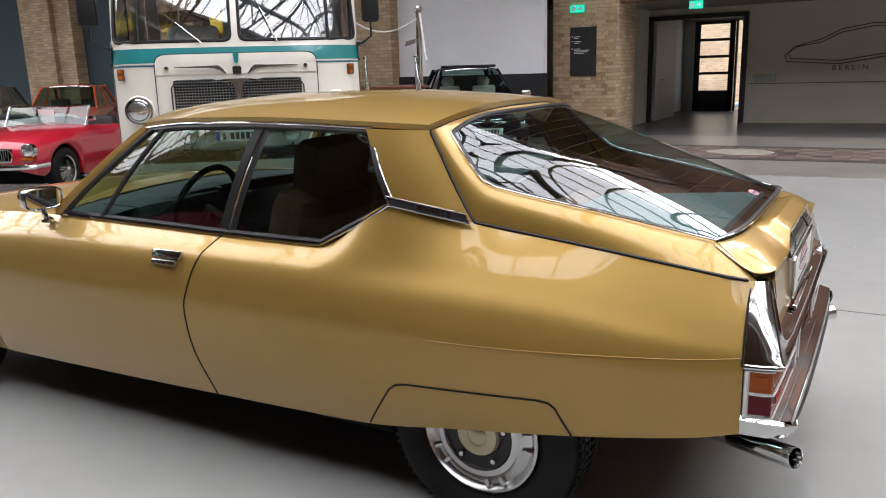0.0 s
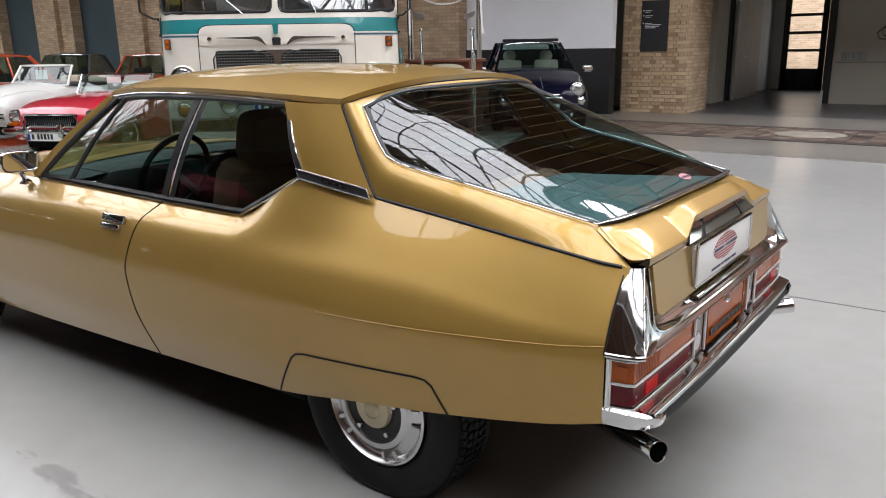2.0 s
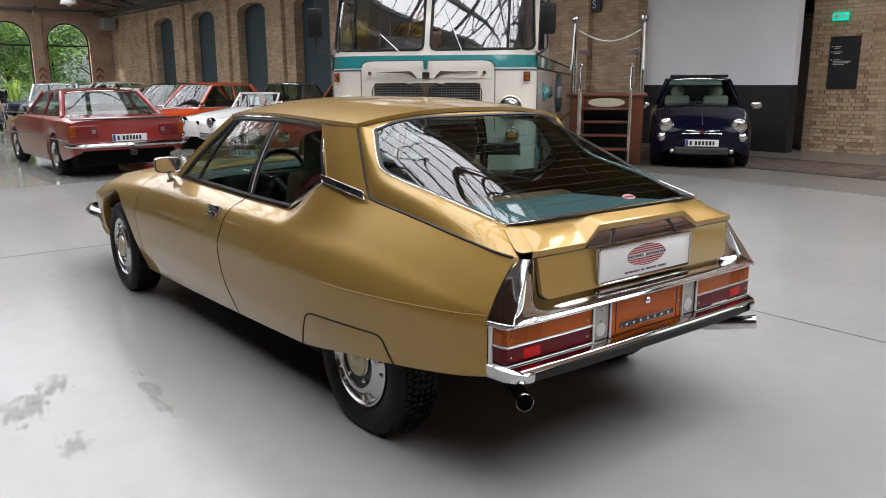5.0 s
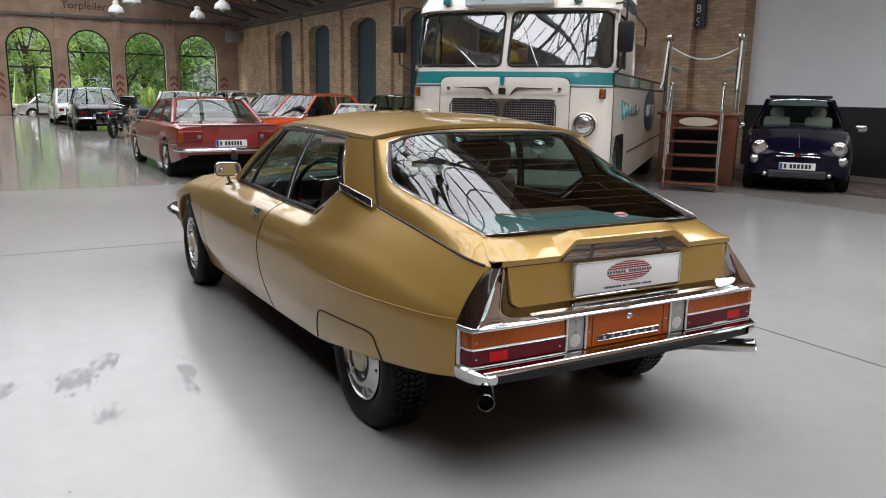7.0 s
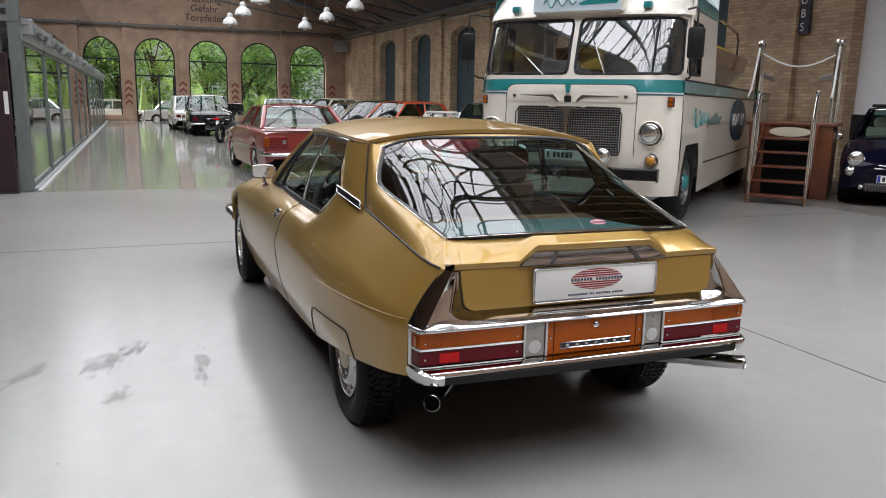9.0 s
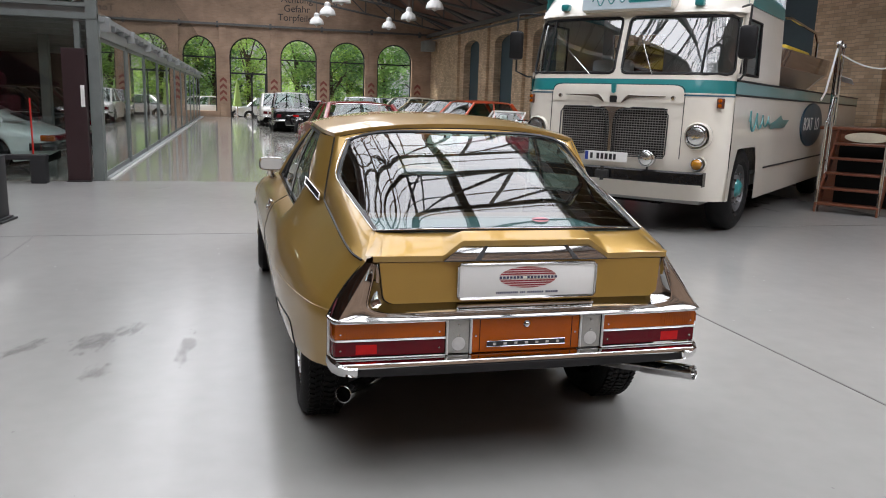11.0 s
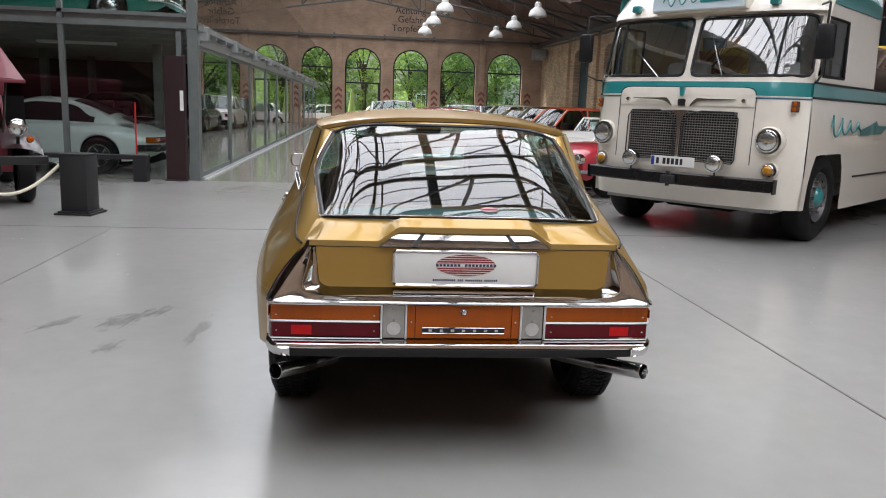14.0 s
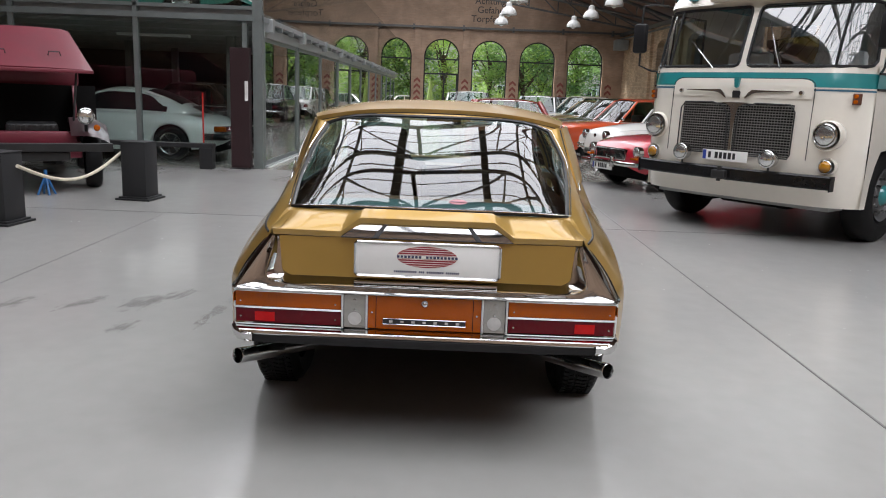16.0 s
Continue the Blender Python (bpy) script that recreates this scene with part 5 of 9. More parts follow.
def bus_x(y, z):
    """Set back of the front: rounded in plan, raked from the belt up."""
    a = abs(y) / 1.25
    rake = lut(z, [(0.3, 0.10), (0.6, 0.03), (0.9, 0.0), (1.55, 0.02), (1.75, 0.06), (2.4, 0.26), (2.6, 0.34), (2.8, 0.50), (2.95, 0.75)])
    return rake + 0.10 * a**2 + 0.26 * a**9


def front_band(z0, z1, nz=6, out=0.0, y0=-1.25, y1=1.25, ny=31):
    rows = []
    for z in span(z0, z1, nz):
        rows.append([(bus_x(y, z) - out, y, z) for y in span(y0, y1, ny)])
    return rows


bm = B()
sheet(bm, front_band(0.40, 1.575, 14))
cab = part("front_panel", bm, IVORY, bus, "ivory front panel", True)
bm = B()
sheet(bm, [[(p[0], p[1], p[2]) for p in r] for r in front_band(1.575, 1.72, 4, 0.004)])
part("front_stripe", bm, TEAL, bus, "turquoise stripe", True)
bm = B()
sheet(bm, front_band(1.72, 1.765, 3, 0.006))
sheet(bm, front_band(1.568, 1.578, 2, 0.010))
part("stripe_moulding", bm, IVORY, bus, "", True)
bm = B()
sheet(bm, front_band(1.545, 1.560, 2, 0.005))
part("pin_stripe", bm, mat("blue_pin_stripe", (0.03, 0.13, 0.22), 0.4), bus, "thin blue line under the stripe", True)
# bonnet panel joint
bm = B()
tube(bm, [(bus_x(y, z) - 0.004, y, z) for y, z in ((-0.80, 0.86), (-0.80, 1.50), (-0.80, 1.575), (-0.785, 1.62), (-0.755, 1.647), (-0.70, 1.66), (-0.35, 1.66), (0, 1.66), (0.35, 1.66), (0.70, 1.66), (0.755, 1.647), (0.785, 1.62), (0.80, 1.575), (0.80, 1.50), (0.80, 0.86))], 0.0045, 5)
part("panel_joint", bm, SOCLE, cab)
bm = B()
sheet(bm, [[(bus_x(v * w, z) - 0.009, v * w, z) for v in span(-1, 1, 15)] for z, w in ((1.46, 0.79), (1.57, 0.79), (1.61, 0.78), (1.635, 0.755), (1.650, 0.715), (1.656, 0.66))])
part("bonnet_panel", bm, IVORY, cab, "ivory bonnet panel let into the stripe", True)
# grille: two meshes of bars in a chrome frame
for sy in (-1, 1):
    bm = B()
    sheet(bm, [[(bus_x(y, z) - 0.004, y, z) for y in span(sy * 0.012, sy * 0.63, 6)] for z in span(0.87, 1.40, 4)])
    g = part("grille_half", bm, DARK, bus, "dark mesh radiator grille half")
    bm = B()
    for k in range(19):
        z = 0.885 + 0.0275 * k
        tube(bm, [(bus_x(y, z) - 0.010, y, z) for y in span(sy * 0.02, sy * 0.63, 6)], 0.0058, 4)
    for k in range(20):
        y = sy * (0.035 + 0.030 * k)
        tube(bm, [(bus_x(y, z) - 0.014, y, z) for z in span(0.87, 1.39, 5)], 0.0035, 4)
    part("grille_mesh", bm, mat("dull_grille_bars", (0.16, 0.155, 0.15), 0.4, 0.7), g)
    bm = B()
    tube(bm, [(bus_x(y, z) - 0.026, y, z) for y, z in ((sy * 0.045, 0.86), (sy * 0.63, 0.86), (sy * 0.65, 0.90), (sy * 0.65, 1.33), (sy * 0.60, 1.40), (sy * 0.25, 1.405), (sy * 0.12, 1.37), (sy * 0.06, 1.26), (sy * 0.045, 0.86))], 0.0075, 6)
    part("grille_frame", bm, IRON, g, "", True)
    # chrome wing motif
    bm = B()
    wing = ((0.60, 1.529, 1.534), (0.45, 1.523, 1.535), (0.30, 1.518, 1.537), (0.22, 1.511, 1.540), (0.175, 1.497, 1.540), (0.14, 1.474, 1.512), (0.105, 1.450, 1.464))
    slab(bm, [[(bus_x(y, z) - 0.026, sy * y, z) for z in (lo, (lo + hi) / 2, hi)] for y, lo, hi in wing], 0.016)
    part("wing_motif", bm, STEEL, bus, "chrome wing ornament")
    bm = B()
    lathe(bm, [(0, 0.03), (0.02, 0.026), (0.026, 0.0)], Matrix.Translation((bus_x(0.68, 1.5) - 0.006, sy * 0.68, 1.52)) @ Matrix.Rotation(-math.pi / 2, 4, "Y"), 14)
    part("bonnet_knob", bm, CHROME, bus, "", True)
bm = B()
sheet(bm, [[(bus_x(0, z) - 0.022, y, z) for y in (-w, 0, w)] for z, w in ((0.86, 0.016), (1.15, 0.017), (1.28, 0.026), (1.36, 0.050), (1.392, 0.095), (1.408, 0.17))])
part("grille_post", bm, STEEL, bus, "steel centre post of the grille")
bm = B()
prism(bm, [(-0.04, 1.50), (0.04, 1.50), (0.045, 1.56), (0.035, 1.575), (-0.035, 1.575), (-0.045, 1.56)], 0.015, Matrix(((0, 0, -1, 0.015), (1, 0, 0, 0), (0, 1, 0, -0.045), (0, 0, 0, 1))))
part("front_badge", bm, IRON, bus, "dark shield badge")
bm = B()
prism(bm, [(-0.03, 1.66), (0.03, 1.66), (0.02, 1.57), (0, 1.555), (-0.02, 1.57)], 0.03, Matrix(((0, 0, -1, 0.015), (1, 0, 0, 0), (0, 1, 0, 0.0), (0, 0, 0, 1))))
part("stripe_drop", bm, TEAL, bus)
# headlamps in bulged pods
for sy in (-1, 1):
    bm = B()
    lathe(bm, [(0.02, 0.30), (0.10, 0.18), (0.145, 0.04), (0.15, -0.04), (0.135, -0.07)], Matrix.Translation((bus_x(0.98, 1.1) + 0.0, sy * 0.98, 1.12)) @ Matrix.Rotation(math.pi / 2, 4, "Y") @ Matrix.Rotation(0, 4, "X"), 24)
    part("lamp_pod", bm, IVORY, bus, "", True)
    ml = Matrix.Translation((bus_x(0.98, 1.1) - 0.075, sy * 0.98, 1.12)) @ Matrix.Rotation(-math.pi / 2, 4, "Y")
    round_lamp(bus, ml, 0.105, "headlamp", None, "large round headlamp with chrome rim")
    bm = B()
    lathe(bm, [(0.02, 0.22), (0.06, 0.12), (0.088, 0.02), (0.085, -0.04)], Matrix.Translation((bus_x(1.0, 0.8), sy * 1.0, 0.815)) @ Matrix.Rotation(math.pi / 2, 4, "Y"), 20)
    part("fog_pod", bm, IVORY, bus, "", True)
    round_lamp(bus, Matrix.Translation((bus_x(1.0, 0.8) - 0.045, sy * 1.0, 0.815)) @ Matrix.Rotation(-math.pi / 2, 4, "Y"), 0.060, "fog_lamp", AMBER_L, "round yellow fog lamp")
    # spot lamps over the bumper
    round_lamp(bus, Matrix.Translation((-0.14, sy * 0.50, 0.855)) @ Matrix.Rotation(-math.pi / 2, 4, "Y"), 0.082, "spot_lamp", None, "chrome spot lamp above the bumper", CHROME, 0.07)
    bm = B()
    tube(bm, [(-0.10, sy * 0.50, 0.775), (-0.10, sy * 0.50, 0.70)], 0.012, 6)
    part("lamp_stem", bm, IRON, bus)
    # side indicators
    bm = B()
    bx(bm, -0.035, 0.035, -0.025, 0.025, -0.055, 0.055, 0.008, Matrix.Translation((bus_x(1.14, 1.48) - 0.012, sy * 1.15, 1.475)) @ Matrix.Rotation(sy * 0.6, 4, "Z"))
    ind = part("indicator", bm, mat("brown_lamp_base", (0.10, 0.035, 0.02), 0.4), bus, "small amber marker lamp", True)
    bm = B()
    for z in (-0.026, 0.026):
        lathe(bm, [(0, 0.022), (0.018, 0.016), (0.022, 0)], Matrix.Translation((bus_x(1.14, 1.48) - 0.04, sy * 1.15, 1.475 + z)) @ Matrix.Rotation(-math.pi / 2 + 0.0, 4, "Y"), 12)
    part("indicator_lens", bm, AMBER, ind, "", True)
# bumper: black channel with an overrider hitch
bm = B()
rows = []
for dz, dx in ((0.075, 0.06), (0.075, 0.0), (0.06, -0.014), (-0.045, -0.014), (-0.06, 0.0), (-0.06, 0.06)):
    rows.append([(-0.12 + 0.10 * (abs(y) / 1.1) ** 3 + dx, y, 0.655 + dz) for y in span(-1.10, 1.12, 15)])
sheet(bm, rows, )
for y in (-1.10, 1.12):
    bx(bm, -0.04, 0.06, y - 0.005, y + 0.005, 0.58, 0.73)
bp = part("front_bumper", bm, mat("gloss_black_steel", (0.008, 0.008, 0.009), 0.22, 0, 0.2, 4, spec=0.3), bus, "gloss black channel bumper", True)
bm = B()
bx(bm, -0.20, -0.13, -0.08, 0.08, 0.61, 0.70, 0.015)
cyl(bm, (-0.17, 0, 0.58), (-0.17, 0, 0.74), 0.022)
part("tow_hitch", bm, IRON, bp)
licence_plate(bus, Matrix.Translation((-0.09, 0.0, 0.845)), 0.52, 0.11, 6, 3)
# windscreen: two panes with rounded chrome frames and a split post
def screen_pt(y, z, out=0.0):
    return (bus_x(y, z) - out, y, z)


for sy in (-1, 1):
    bm = B()
    sheet(bm, [[screen_pt(y, z, -0.01) for y in span(sy * 0.04, sy * 1.22, 16)] for z in span(1.80, 2.40, 8)])
    part("windscreen_half", bm, BUS_GLASS, bus, "split windscreen pane", True).visible_shadow = False
    bm = B()
    path = [(0.045, 1.84), (0.06, 1.80), (0.10, 1.785), (1.16, 1.785), (1.20, 1.80), (1.215, 1.84), (1.19, 2.34), (1.17, 2.39), (1.12, 2.41), (0.10, 2.41), (0.06, 2.395), (0.045, 2.35), (0.045, 1.84)]
    dense = [(a[0] + (b[0] - a[0]) * k / 6, a[1] + (b[1] - a[1]) * k / 6) for a, b in zip(path, path[1:]) for k in range(6)]
    tube(bm, [screen_pt(sy * y, z, 0.004) for y, z in dense + dense[:1]], 0.016, 6)
    wf = part("windscreen_frame", bm, BLACK, bus, "black rubber screen seal", True)
    bm = B()
    tube(bm, [screen_pt(sy * y, z, 0.014) for y, z in dense + dense[:1]], 0.0045, 5)
    part("screen_moulding", bm, CHROME, wf, "", True)
    bm = B()
    tube(bm, [screen_pt(sy * 0.93, z, 0.005) for z in span(1.79, 2.40, 8)], 0.014, 6)
    part("screen_bar", bm, BLACK, wf)
    bm = B()
    wy0, wy1 = (0.32, 0.66) if sy > 0 else (-0.42, -0.20)
    wz = 2.05 if sy > 0 else 2.24
    tube(bm, [screen_pt(wy0 + (wy1 - wy0) * k, 1.76 + (wz - 1.76) * k, 0.035) for k in span(0, 0.72, 4)], 0.0055, 5)
    wp = part("wiper", bm, STEEL, bus, "slim windscreen wiper")
    bm = B()
    tube(bm, [screen_pt(wy0 + (wy1 - wy0) * k + 0.01, 1.76 + (wz - 1.76) * k, 0.022) for k in span(0.35, 1.0, 5)], 0.004, 4)
    part("wiper_blade", bm, IRON, wp)
bm = B()
sheet(bm, front_band(1.765, 1.79, 2, 0.003))
sheet(bm, front_band(2.405, 2.46, 3, 0.003))
for sy in (-1, 0, 1):
    rows = []
    for z in span(1.765, 2.46, 8):
        ys = (-0.05, 0.05) if sy == 0 else (sy * 1.205, sy * 1.25)
        rows.append([screen_pt(y, z, 0.002) for y in ys])
    sheet(bm, rows)
part("screen_surround", bm, IVORY, bus, "", True)
# roof dome with visor and name board
bm = B()
rows = []
for z in (2.45, 2.50, 2.60, 2.70, 2.80, 2.88, 2.93):
    w = lut(z, [(2.45, 1.27), (2.6, 1.26), (2.75, 1.21), (2.85, 1.12), (2.93, 0.95)])
    rows.append([(bus_x(y * 1.25 / w, z) - 0.05 * (z < 2.55), y, z) for y in span(-w, w, 31)])
sheet(bm, rows)
part("roof_dome", bm, IVORY, bus, "rounded ivory roof front", True)
bm = B()
bx(bm, 0.16, 0.36, -0.55, 0.55, 2.475, 2.74, 0.04)
nb = part("name_board", bm, IVORY, bus, "framed blue name board above the windscreen", True)
bm = B()
bx(bm, 0.150, 0.162, -0.525, 0.525, 2.495, 2.715, 0.004)
part("board_face", bm, mat("pale_blue_board", (0.55, 0.66, 0.72), 0.35, 0, 0.06, 4), nb)
bm = B()
wave = [(0.146, -0.42 + 0.40 * k, 2.585 + 0.045 * math.sin(19 * k) * (1.15 - 0.6 * k) + 0.015 * k) for k in span(0, 1, 60)]
tube(bm, [(p[0], -p[1] * 1.0 - 0.02, p[2]) for p in wave][::-1], 0.008, 4)
part("board_script", bm, TEAL, nb, "turquoise script flourish")
bm = B()
prism(bm, [(0.05, 2.60), (0.48, 2.61), (0.50, 2.66), (0.34, 2.665), (0.27, 2.69), (0.17, 2.665), (0.03, 2.62)], 0.004, Matrix(((0, 0, -1, 0.149), (-1, 0, 0, 0), (0, 1, 0, -0.04), (0, 0, 0, 1))))
part("board_boat", bm, TEAL, nb, "turquoise boat silhouette")
for sy in (-1, 1):
    bm = B()
    bx(bm, 0.24, 0.34, sy * 0.80 - 0.05, sy * 0.80 + 0.05, 2.51, 2.59, 0.02)
    part("roof_lamp", bm, TEAL, bus, "small turquoise roof lamp", True)
# sides of the cab
LEN = 10.0
for sy in (-1, 1):
    bm = B()
    xs = [0.36, 0.42, 0.47] + [1.06 + 0.58 * math.sin(a) for a in span(-1.57, 1.57, 13)] + [1.66, 1.9, 2.6, 3.4, 4.4, 5.4, LEN]
    rows = []
    for x in xs:
        d = abs(x - 1.06)
        zb = 0.40 if d > 0.575 else max(0.40, min(0.98, 0.46 + 1.25 * math.sqrt(max(0, 0.58**2 - d * d))))
        if x > 1.65:
            zb = 0.33
        rows.append([(x, sy * (1.25 + 0.012 * math.sin((z - 0.4) * 2.4)), z) for z in span(zb, 1.575, 8)])
    sheet(bm, rows)
    part("side_panel", bm, IVORY, bus, "ivory side panel with rounded wheel arch", True)
    bm = B()
    sheet(bm, [[(x, sy * 1.256, z) for x in (0.36, 1.2, 3, LEN)] for z in (1.575, 1.72)])
    part("side_stripe", bm, TEAL, bus, "turquoise side stripe")
    bm = B()
    for z in (1.572, 1.725):
        tube(bm, [(0.36, sy * 1.262, z), (LEN, sy * 1.262, z)], 0.012, 5)
    tube(bm, [(2.0, sy * 1.262, 0.70), (LEN, sy * 1.262, 0.70)], 0.012, 5)
    part("side_moulding", bm, SOCLE, bus)
    # cab upper side: pillar, window, turquoise roof side
    bm = B()
    for z0, z1, x0, x1 in ((1.72, 1.80, 0.36, 2.45), (2.40, 2.55, 0.55, 2.45), (1.80, 2.40, 0.45, 0.60), (1.80, 2.40, 1.25, 2.45)):
        sheet(bm, [[(x + (0.2 if z0 > 1.79 and x0 < 0.5 and x < 0.5 and z > 2 else 0), sy * (1.25 - 0.03 * max(0, z - 1.7)), z) for x in span(x0, x1, 3)] for z in span(z0, z1, 3)])
    part("cab_side", bm, IVORY, bus, "", True)
    bm = B()
    sheet(bm, [[(x, sy * 1.235, z) for x in (0.58, 1.27)] for z in (1.80, 2.40)])
    part("side_window", bm, GLASS, bus, "cab side window").visible_shadow = False
    bm = B()
    tube(bm, [(0.58, sy * 1.248, 1.80), (1.26, sy * 1.248, 1.80), (1.26, sy * 1.235, 2.40), (0.62, sy * 1.235, 2.40), (0.58, sy * 1.248, 1.80)], 0.018, 6)
    part("side_window_seal", bm, BLACK, bus)
    bm = B()
    rows = []
    for z, w in ((2.55, 1.235), (2.70, 1.22), (2.82, 1.15), (2.90, 1.02), (2.95, 0.80), (2.97, 0)):
        rows.append([(x, sy * w, z) for x in (0.60 + (2.97 - 2.55) * 0, 1.2, 2.45)])
    sheet(bm, rows)
    part("roof_side", bm, TEAL, bus, "turquoise roof side", True)
    # mirror arms
    bm = B()
    tube(bm, [(0.42, sy * 1.22, 2.50), (0.25, sy * 1.34, 2.50), (0.16, sy * 1.38, 2.48), (0.15, sy * 1.38, 2.30), (0.16, sy * 1.38, 1.80), (0.30, sy * 1.30, 1.74), (0.42, sy * 1.24, 1.74)], 0.012, 6)
    ma = part("mirror_arm", bm, IRON, bus)
    bm = B()
    bx(bm, 0.10, 0.18, sy * 1.38 - 0.09, sy * 1.38 + 0.09, 1.94, 2.28, 0.035)
    part("wing_mirror", bm, BLACK, ma, "black wing mirror", True)
    # script and boat mark on the flank
    bm = B()
    pts = []
    for k in span(0, 1, 80):
        pts.append((0.92 + 1.15 * k + 0.05 * math.cos(24 * k), sy * 1.284, 1.285 + 0.085 * math.sin(24 * k) * (1.5 - k)))
    tube(bm, pts, 0.011, 5)
    part("flank_script", bm, TEAL, bus, "turquoise script flourish on the flank")
    bm = B()
    prism(bm, [(2.05, 1.19), (2.9, 1.20), (3.15, 1.30), (2.75, 1.30), (2.62, 1.36), (2.35, 1.30), (2.0, 1.245)], sy * 0.004, Matrix(((1, 0, 0, 0), (0, 0, 1, sy * 1.280), (0, 1, 0, 0), (0, 0, 0, 1))))
    part("flank_boat", bm, TEAL, bus, "turquoise boat silhouette")
    bm = B()
    lathe(bm, [(0, 0.024), (0.33, 0.024), (0.335, 0)], Matrix.Translation((4.95, sy * 1.262, 1.22)) @ Matrix.Rotation(-sy * math.pi / 2, 4, "X") @ Matrix.Diagonal((2.6, 1, 1, 1)), 36)
    fd = part("flank_disc", bm, mat("dark_blue_print", (0.02, 0.05, 0.075), 0.4), bus, "dark blue oval lettered mark")
    for k, ch in enumerate("BOAT LO"):
        if ch != " ":
            words("disc_letter", ch, 0.28, WHITE, Matrix.Translation((4.86 - sy * 0.185 * (k - 3), sy * 1.288, 1.14)) @ Matrix(((-sy, 0, 0, 0), (0, 0, sy, 0), (0, 1, 0, 0), (0, 0, 0, 1))), fd, 0.002)
    # wheels
    for hx in (1.06, 6.4):
        wh = new("wheel")
        wh.empty_display_size = 0.1
        wh.parent = bus
        wh.matrix_local = Matrix.Translation((hx, sy * 1.08, 0.50)) @ Matrix.Rotation(-sy * math.pi / 2, 4, "X")
        I = Matrix.Identity(4)
        bm = B()
        lathe(bm, [(0.28, 0.10), (0.33, 0.145), (0.42, 0.15), (0.47, 0.12), (0.50, 0.08), (0.50, -0.08), (0.47, -0.12), (0.30, -0.14)], I, 40)
        part("tyre", bm, TYRE, wh, "large black bus tyre", True)
        bm = B()
        lathe(bm, [(0.285, 0.10), (0.275, 0.13), (0.262, 0.10), (0.24, 0.05), (0.20, 0.04), (0.17, 0.10), (0.15, 0.115), (0.11, 0.115)], I, 36)
        part("rim", bm, RIM_GREY, wh, "grey painted steel rim", True)
        bm = B()
        lathe(bm, [(0.11, 0.115), (0.085, 0.15), (0.055, 0.17), (0, 0.17)], I, 24)
        part("hub", bm, TEAL, wh, "turquoise hub", True)
        for k in range(10):
            bm = B()
            a = 2 * math.pi * k / 10
            cyl(bm, (0.18 * math.cos(a), 0.18 * math.sin(a), 0.08), (0.18 * math.cos(a), 0.18 * math.sin(a), 0.135), 0.016, n=6)
            part("wheel_nut", bm, STEEL, wh)
# cab interior, rear bulkhead, low bed and floor
bm = B()
bx(bm, 0.3, LEN, -1.15, 1.15, 0.48, 0.62)
bx(bm, 2.45, 2.5, -1.22, 1.22, 0.6, 1.7)
bx(bm, 0.42, 0.75, -1.1, 1.1, 1.4, 1.72, 0.05)
bx(bm, 0.25, 0.9, -1.0, 1.0, 0.35, 0.6)
part("cab_inside", bm, mat("grey_cab_trim", (0.34, 0.35, 0.345), 0.7, 0, 0.15, 3), bus)
bm = B()
for y0, y1, z0, z1 in ((-1.22, 1.22, 1.7, 1.86), (-1.22, 1.22, 2.42, 2.9), (-1.22, 0.30, 1.86, 2.42), (1.08, 1.22, 1.86, 2.42)):
    bx(bm, 2.40, 2.46, y0, y1, z0, z1)
part("cab_blind", bm, CURTAIN, bus, "pale inner cab wall with a rear window")
bm = B()
bx(bm, 0.55, 0.80, -0.75, -0.15, 1.72, 1.80, 0.03)
part("dash_top", bm, mat("red_vinyl", (0.30, 0.02, 0.015), 0.4), bus, "red dash cover", True)
bm = B()
bx(bm, 1.1, 1.25, 0.25, 0.80, 1.4, 2.0, 0.06)
bx(bm, 1.1, 1.25, -0.80, -0.25, 1.4, 2.0, 0.06)
part("cab_seat", bm, CURTAIN, bus, "", True)
bm = B()
for x in (2.48, LEN):
    bx(bm, x - 0.03, x, -1.24, 1.24, 0.5, 1.72)
bx(bm, 2.45, LEN, -1.2, 1.2, 1.60, 1.66)
part("load_bed", bm, IVORY, bus, "cut-down rear body used as a boat bed")

bm = B()
for sy in (-1, 1):
    bx(bm, 0.4, LEN - 0.3, sy * 0.45 - 0.06, sy * 0.45 + 0.06, 0.30, 0.48, 0.01)
bx(bm, 0.55, 2.0, -0.38, 0.38, 0.28, 0.48, 0.04)
cyl(bm, (1.06, -0.95, 0.42), (1.06, 0.95, 0.42), 0.07)
cyl(bm, (6.4, -0.95, 0.45), (6.4, 0.95, 0.45), 0.09)
part("chassis", bm, DARK, bus, "dark chassis rails and axles")

# mahogany motor boat carried on the bed
boat = thing("motor_boat", "varnished mahogany motor boat resting on the bus bed", "boat", BUS @ Matrix.Translation((0, 0, 1.66)))
bm = B()
rows = []
for x in span(2.65, 9.6, 18):
    k = (x - 2.65) / 6.95
    w = lut(1 - k, [(0, 0.02), (0.08, 0.45), (0.2, 0.90), (0.4, 1.10), (1, 1.14)])
    zt = lut(1 - k, [(0, 0.85), (0.4, 0.66), (1, 0.60)])
    rows.append([(x, -w, zt), (x, -w * 0.96, zt * 0.6), (x, -w * 0.6, 0.12), (x, 0, 0.02 + 0.2 * (1 - k) ** 3), (x, w * 0.6, 0.12), (x, w * 0.96, zt * 0.6), (x, w, zt)])
sheet(bm, rows)
part("hull", bm, MAHOGANY, boat, "glossy mahogany hull", True)
bm = B()
rows = []
